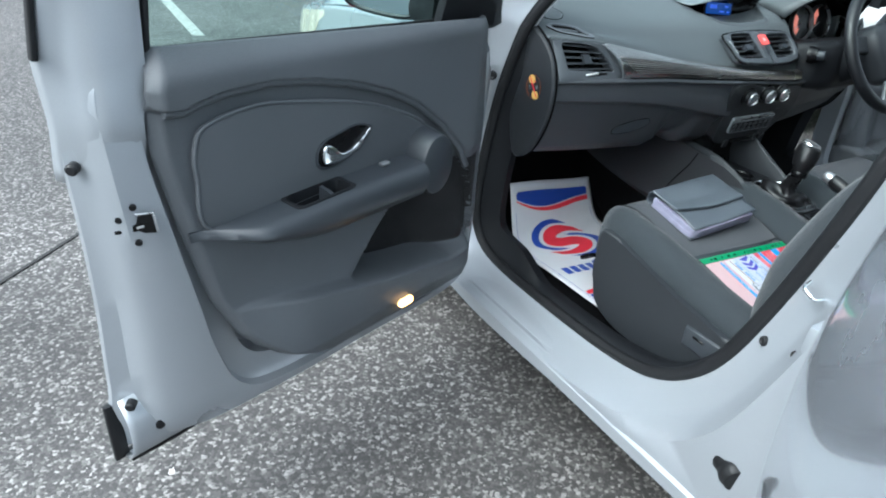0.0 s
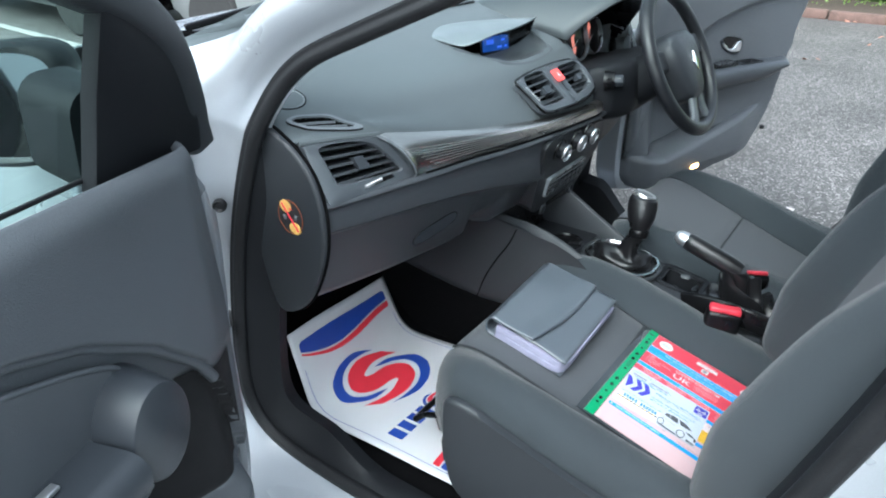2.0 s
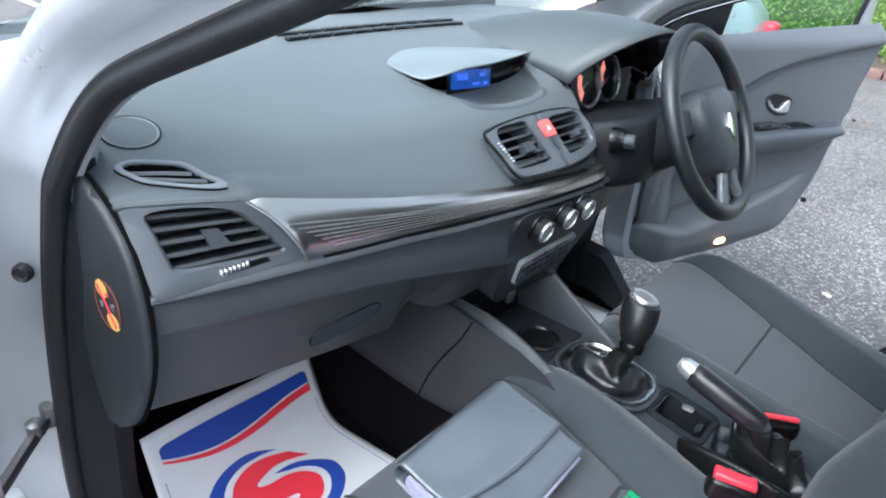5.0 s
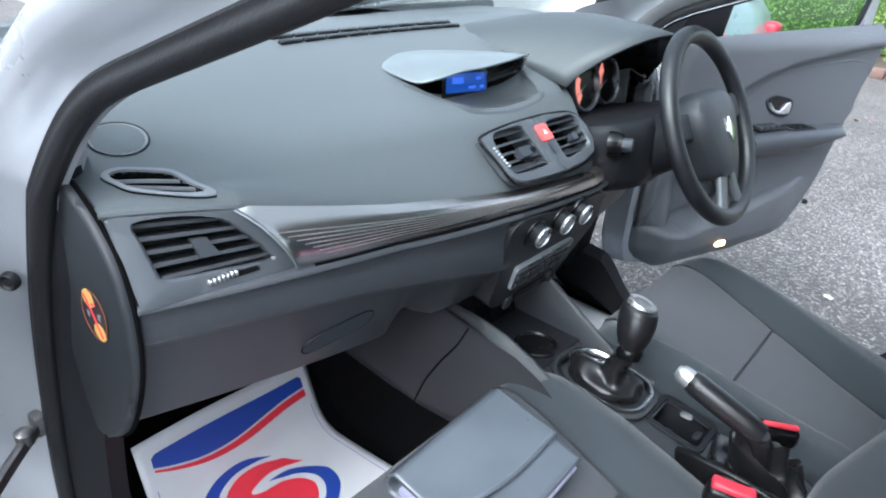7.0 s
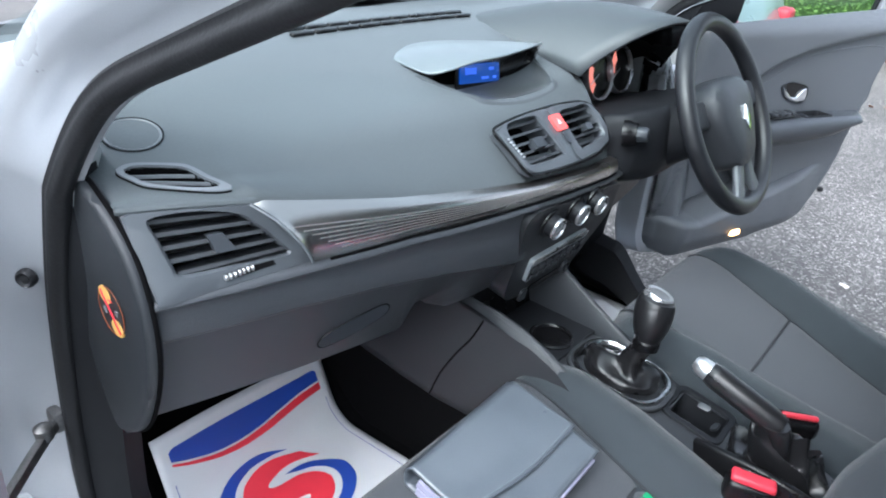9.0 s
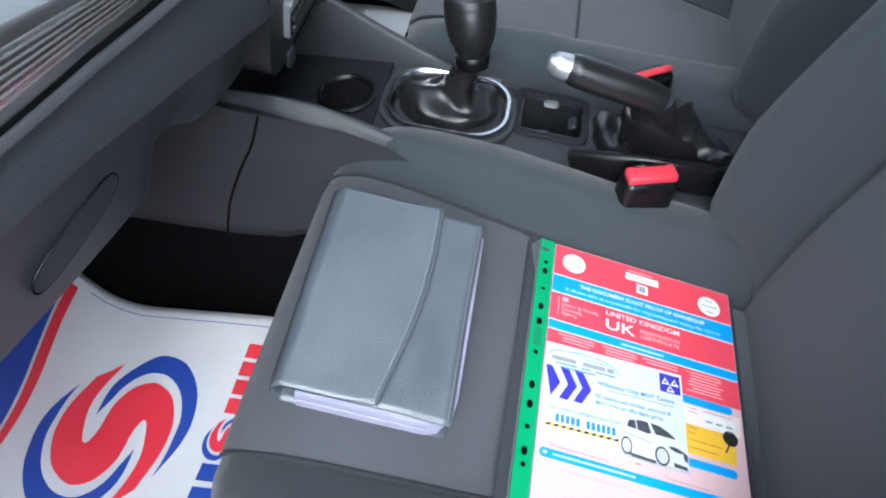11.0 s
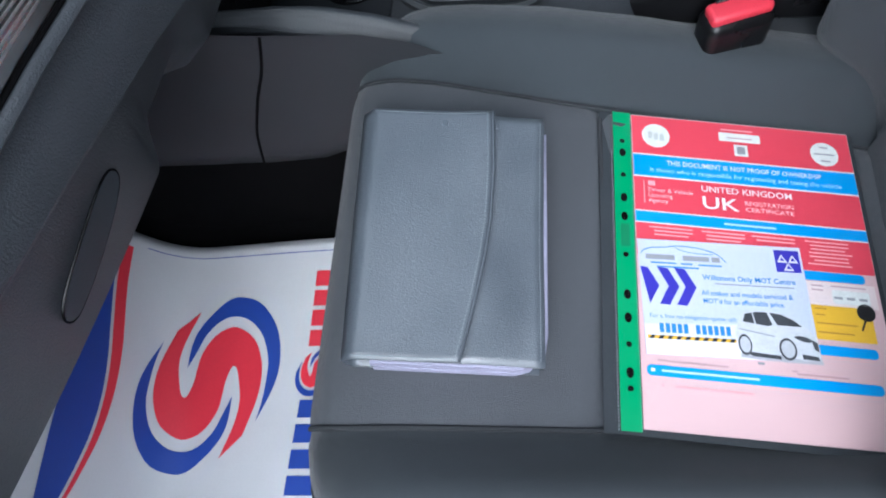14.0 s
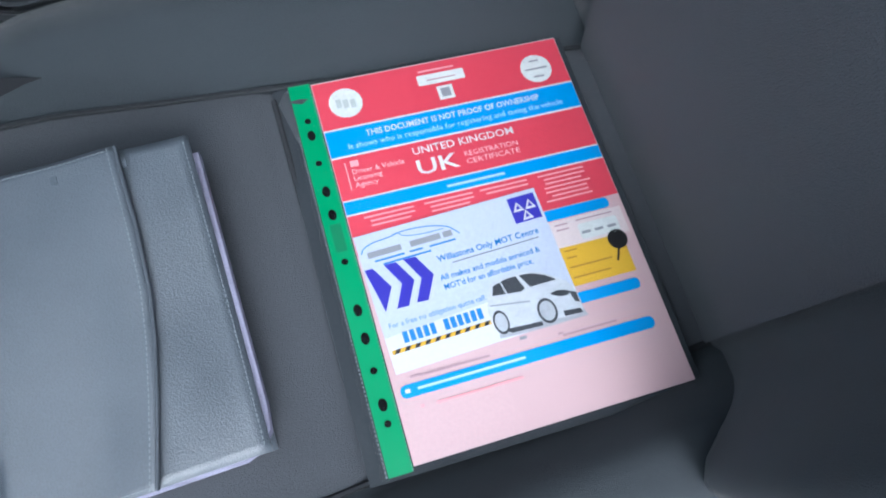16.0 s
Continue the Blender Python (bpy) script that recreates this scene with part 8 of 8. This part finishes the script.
def bay_line(x, y, ln, turn, name="parking_line"):
    b = rbox((0.09, ln, 0.003), (0, 0, 0), 0)
    ob = part(name, b, PAINTLINE)
    ob.matrix_basis = pose(x, y, 0.0035, 0, 0, turn)
    tagged(ob, "worn white painted parking bay line", "road marking", kind="structure")


for bx in (-2.75, -0.45, 1.85, 4.15):
    bay_line(bx, 6.8, 4.8, -2)

# sealed joint across the asphalt
jt = part("asphalt_joint", rbox((0.014, 7.0, 0.003), (0, 0, 0), 0), mat("dark_joint", (0.03, 0.03, 0.03), 0.8, 0, 0.4, 30))
jt.matrix_basis = pose(-1.0, 2.07, 0.003, 0, 0, -44.6)
tagged(jt, "thin dark joint across the asphalt", "joint", kind="structure")


def scrap(x, y, r, seed):
    rg = random.Random(seed)
    ol = [(r * rg.uniform(0.5, 1.2) * math.cos(a), r * rg.uniform(0.4, 0.9) * math.sin(a)) for a in [2 * math.pi * k / 11 for k in range(11)]]
    ob = part("leaf_scrap", slab(ol, 0.003, 0.001), mat("pale_dry_leaf", (0.62, 0.58, 0.56), 0.8, 0, 0.2, 40))
    ob.matrix_basis = pose(x, y, 0.002, 4, 3, 30 * seed)
    tagged(ob, "pale dry leaf lying on the asphalt", "leaf")


scrap(1.84, -0.242, 0.024, 1)
scrap(-1.6, 0.13, 0.012, 2)
scrap(2.9, 1.6, 0.02, 3)


# ---------------------------------------------------------------- neighbouring car
def parked_car(x, y, turn, paint, label):
    M = pose(x, y, 0, 0, 0, turn)
    root = tagged(new("parked_car"), label, "car")

    def width(t):
        return 0.86 * min(1.0, 0.72 + 1.6 * t, 0.75 + 1.6 * (1 - t))
    rows = []
    for i in range(41):
        t = i / 40
        yy = lerp(-2.1, 2.1, t)
        w = width(t)
        top = table(yy, (-2.1, 0.62), (-1.95, 0.92), (-1.2, 0.96), (0.9, 0.95), (1.5, 0.86), (1.95, 0.70), (2.1, 0.52))
        low = 0.20 + 0.10 * smooth(1.8, 2.1, abs(yy))
        for c in (-1.3, 1.3):
            if abs(yy - c) < 0.35:
                low = max(low, 0.33 + math.sqrt(0.35 ** 2 - (yy - c) ** 2))
        low = min(low, top - 0.02)
        rows.append([Vector((-w + 0.10, yy, low)), Vector((-w, yy, lerp(low, top, 0.12))), Vector((-w - 0.02, yy, lerp(low, top, 0.5))), Vector((-w + 0.03, yy, lerp(low, top, 0.9))), Vector((-w + 0.12, yy, top)), Vector((0, yy, top + 0.03)), Vector((w - 0.12, yy, top)), Vector((w - 0.03, yy, lerp(low, top, 0.9))), Vector((w + 0.02, yy, lerp(low, top, 0.5))), Vector((w, yy, lerp(low, top, 0.12))), Vector((w - 0.10, yy, low))])
    part("body", merge(None, loft(rows, caps=False), M), paint, root)
    rows = []
    for yy, z, w in ((-1.9, 0.93, 0.70), (-1.6, 1.28, 0.60), (-1.2, 1.42, 0.57), (-0.4, 1.47, 0.58), (0.2, 1.42, 0.58), (0.75, 1.12, 0.66), (1.0, 0.95, 0.70)):
        rows.append([Vector((-0.76, yy, 0.92)), Vector((-w - 0.02, yy, z - 0.05)), Vector((-w + 0.1, yy, z)), Vector((w - 0.1, yy, z)), Vector((w + 0.02, yy, z - 0.05)), Vector((0.76, yy, 0.92))])
    part("windows", merge(None, loft(rows), M), mat("dark_car_glass", (0.02, 0.025, 0.03), 0.08, 0, 0.1, 6), root)
    part("roof", merge(None, loft([[Vector((s * w, yy, z + 0.012 - 0.03 * s * s)) for s in (-1, -0.6, 0, 0.6, 1)] for yy, z, w in ((-1.6, 1.29, 0.56), (-1.2, 1.43, 0.55), (-0.4, 1.48, 0.56), (0.2, 1.43, 0.56))]), M), paint, root)
    part("underside", merge(None, rbox((1.4, 3.7, 0.2), (0, 0, 0.3), 0.05), M), GLOSSBLACK, root)
    for c in (-1.3, 1.3):
        for sx in (-1, 1):
            wm = M @ pose(sx * 0.77, c, 0.31, 0, 90, 0)
            tyre = part("wheel", lathe([(0.19, -0.1), (0.29, -0.1), (0.31, -0.07), (0.31, 0.07), (0.29, 0.1), (0.19, 0.1)], 36, None, wm), TYRE, root)
            part("rim", lathe([(0.0, 0.085 * sx), (0.06, 0.09 * sx), (0.17, 0.06 * sx), (0.195, 0.085 * sx), (0.195, -0.085 * sx)], 30, None, wm), ALU, tyre)
    for sx in (-1, 1):
        part("headlight", merge(None, rbox((0.28, 0.10, 0.13), (sx * 0.5, 1.96, 0.66), 0.05, 4), M), HEADLAMP, root)
        part("tail_light", merge(None, rbox((0.13, 0.09, 0.11), (sx * 0.46, -2.05, 0.735), 0.03, 4), M), RED, root)
    part("number_plate", merge(None, rbox((0.52, 0.02, 0.11), (0, -2.11, 0.55), 0.004), M), WHITE, root)
    return root


GREYPAINT = mat("mid_grey_paint", (0.22, 0.23, 0.25), 0.3, 0.4, 0.04, 2.0, coat=0.6)
parked_car(2.95, 7.25, -2, GREYPAINT, "grey hatchback parked in the bay ahead")
parked_car(2.95, 2.70, 0, mat("mid_silver_paint", (0.20, 0.215, 0.215), 0.3, 0.3, 0.04, 2.0, coat=0.6), "silver-grey car parked beyond the driver's door, red tail lights")
parked_car(-4.4, -1.3, 0, mat("white_car_paint", (0.72, 0.73, 0.74), 0.25, 0.0, 0.03, 2.0, coat=0.8), "white car parked in a bay alongside")
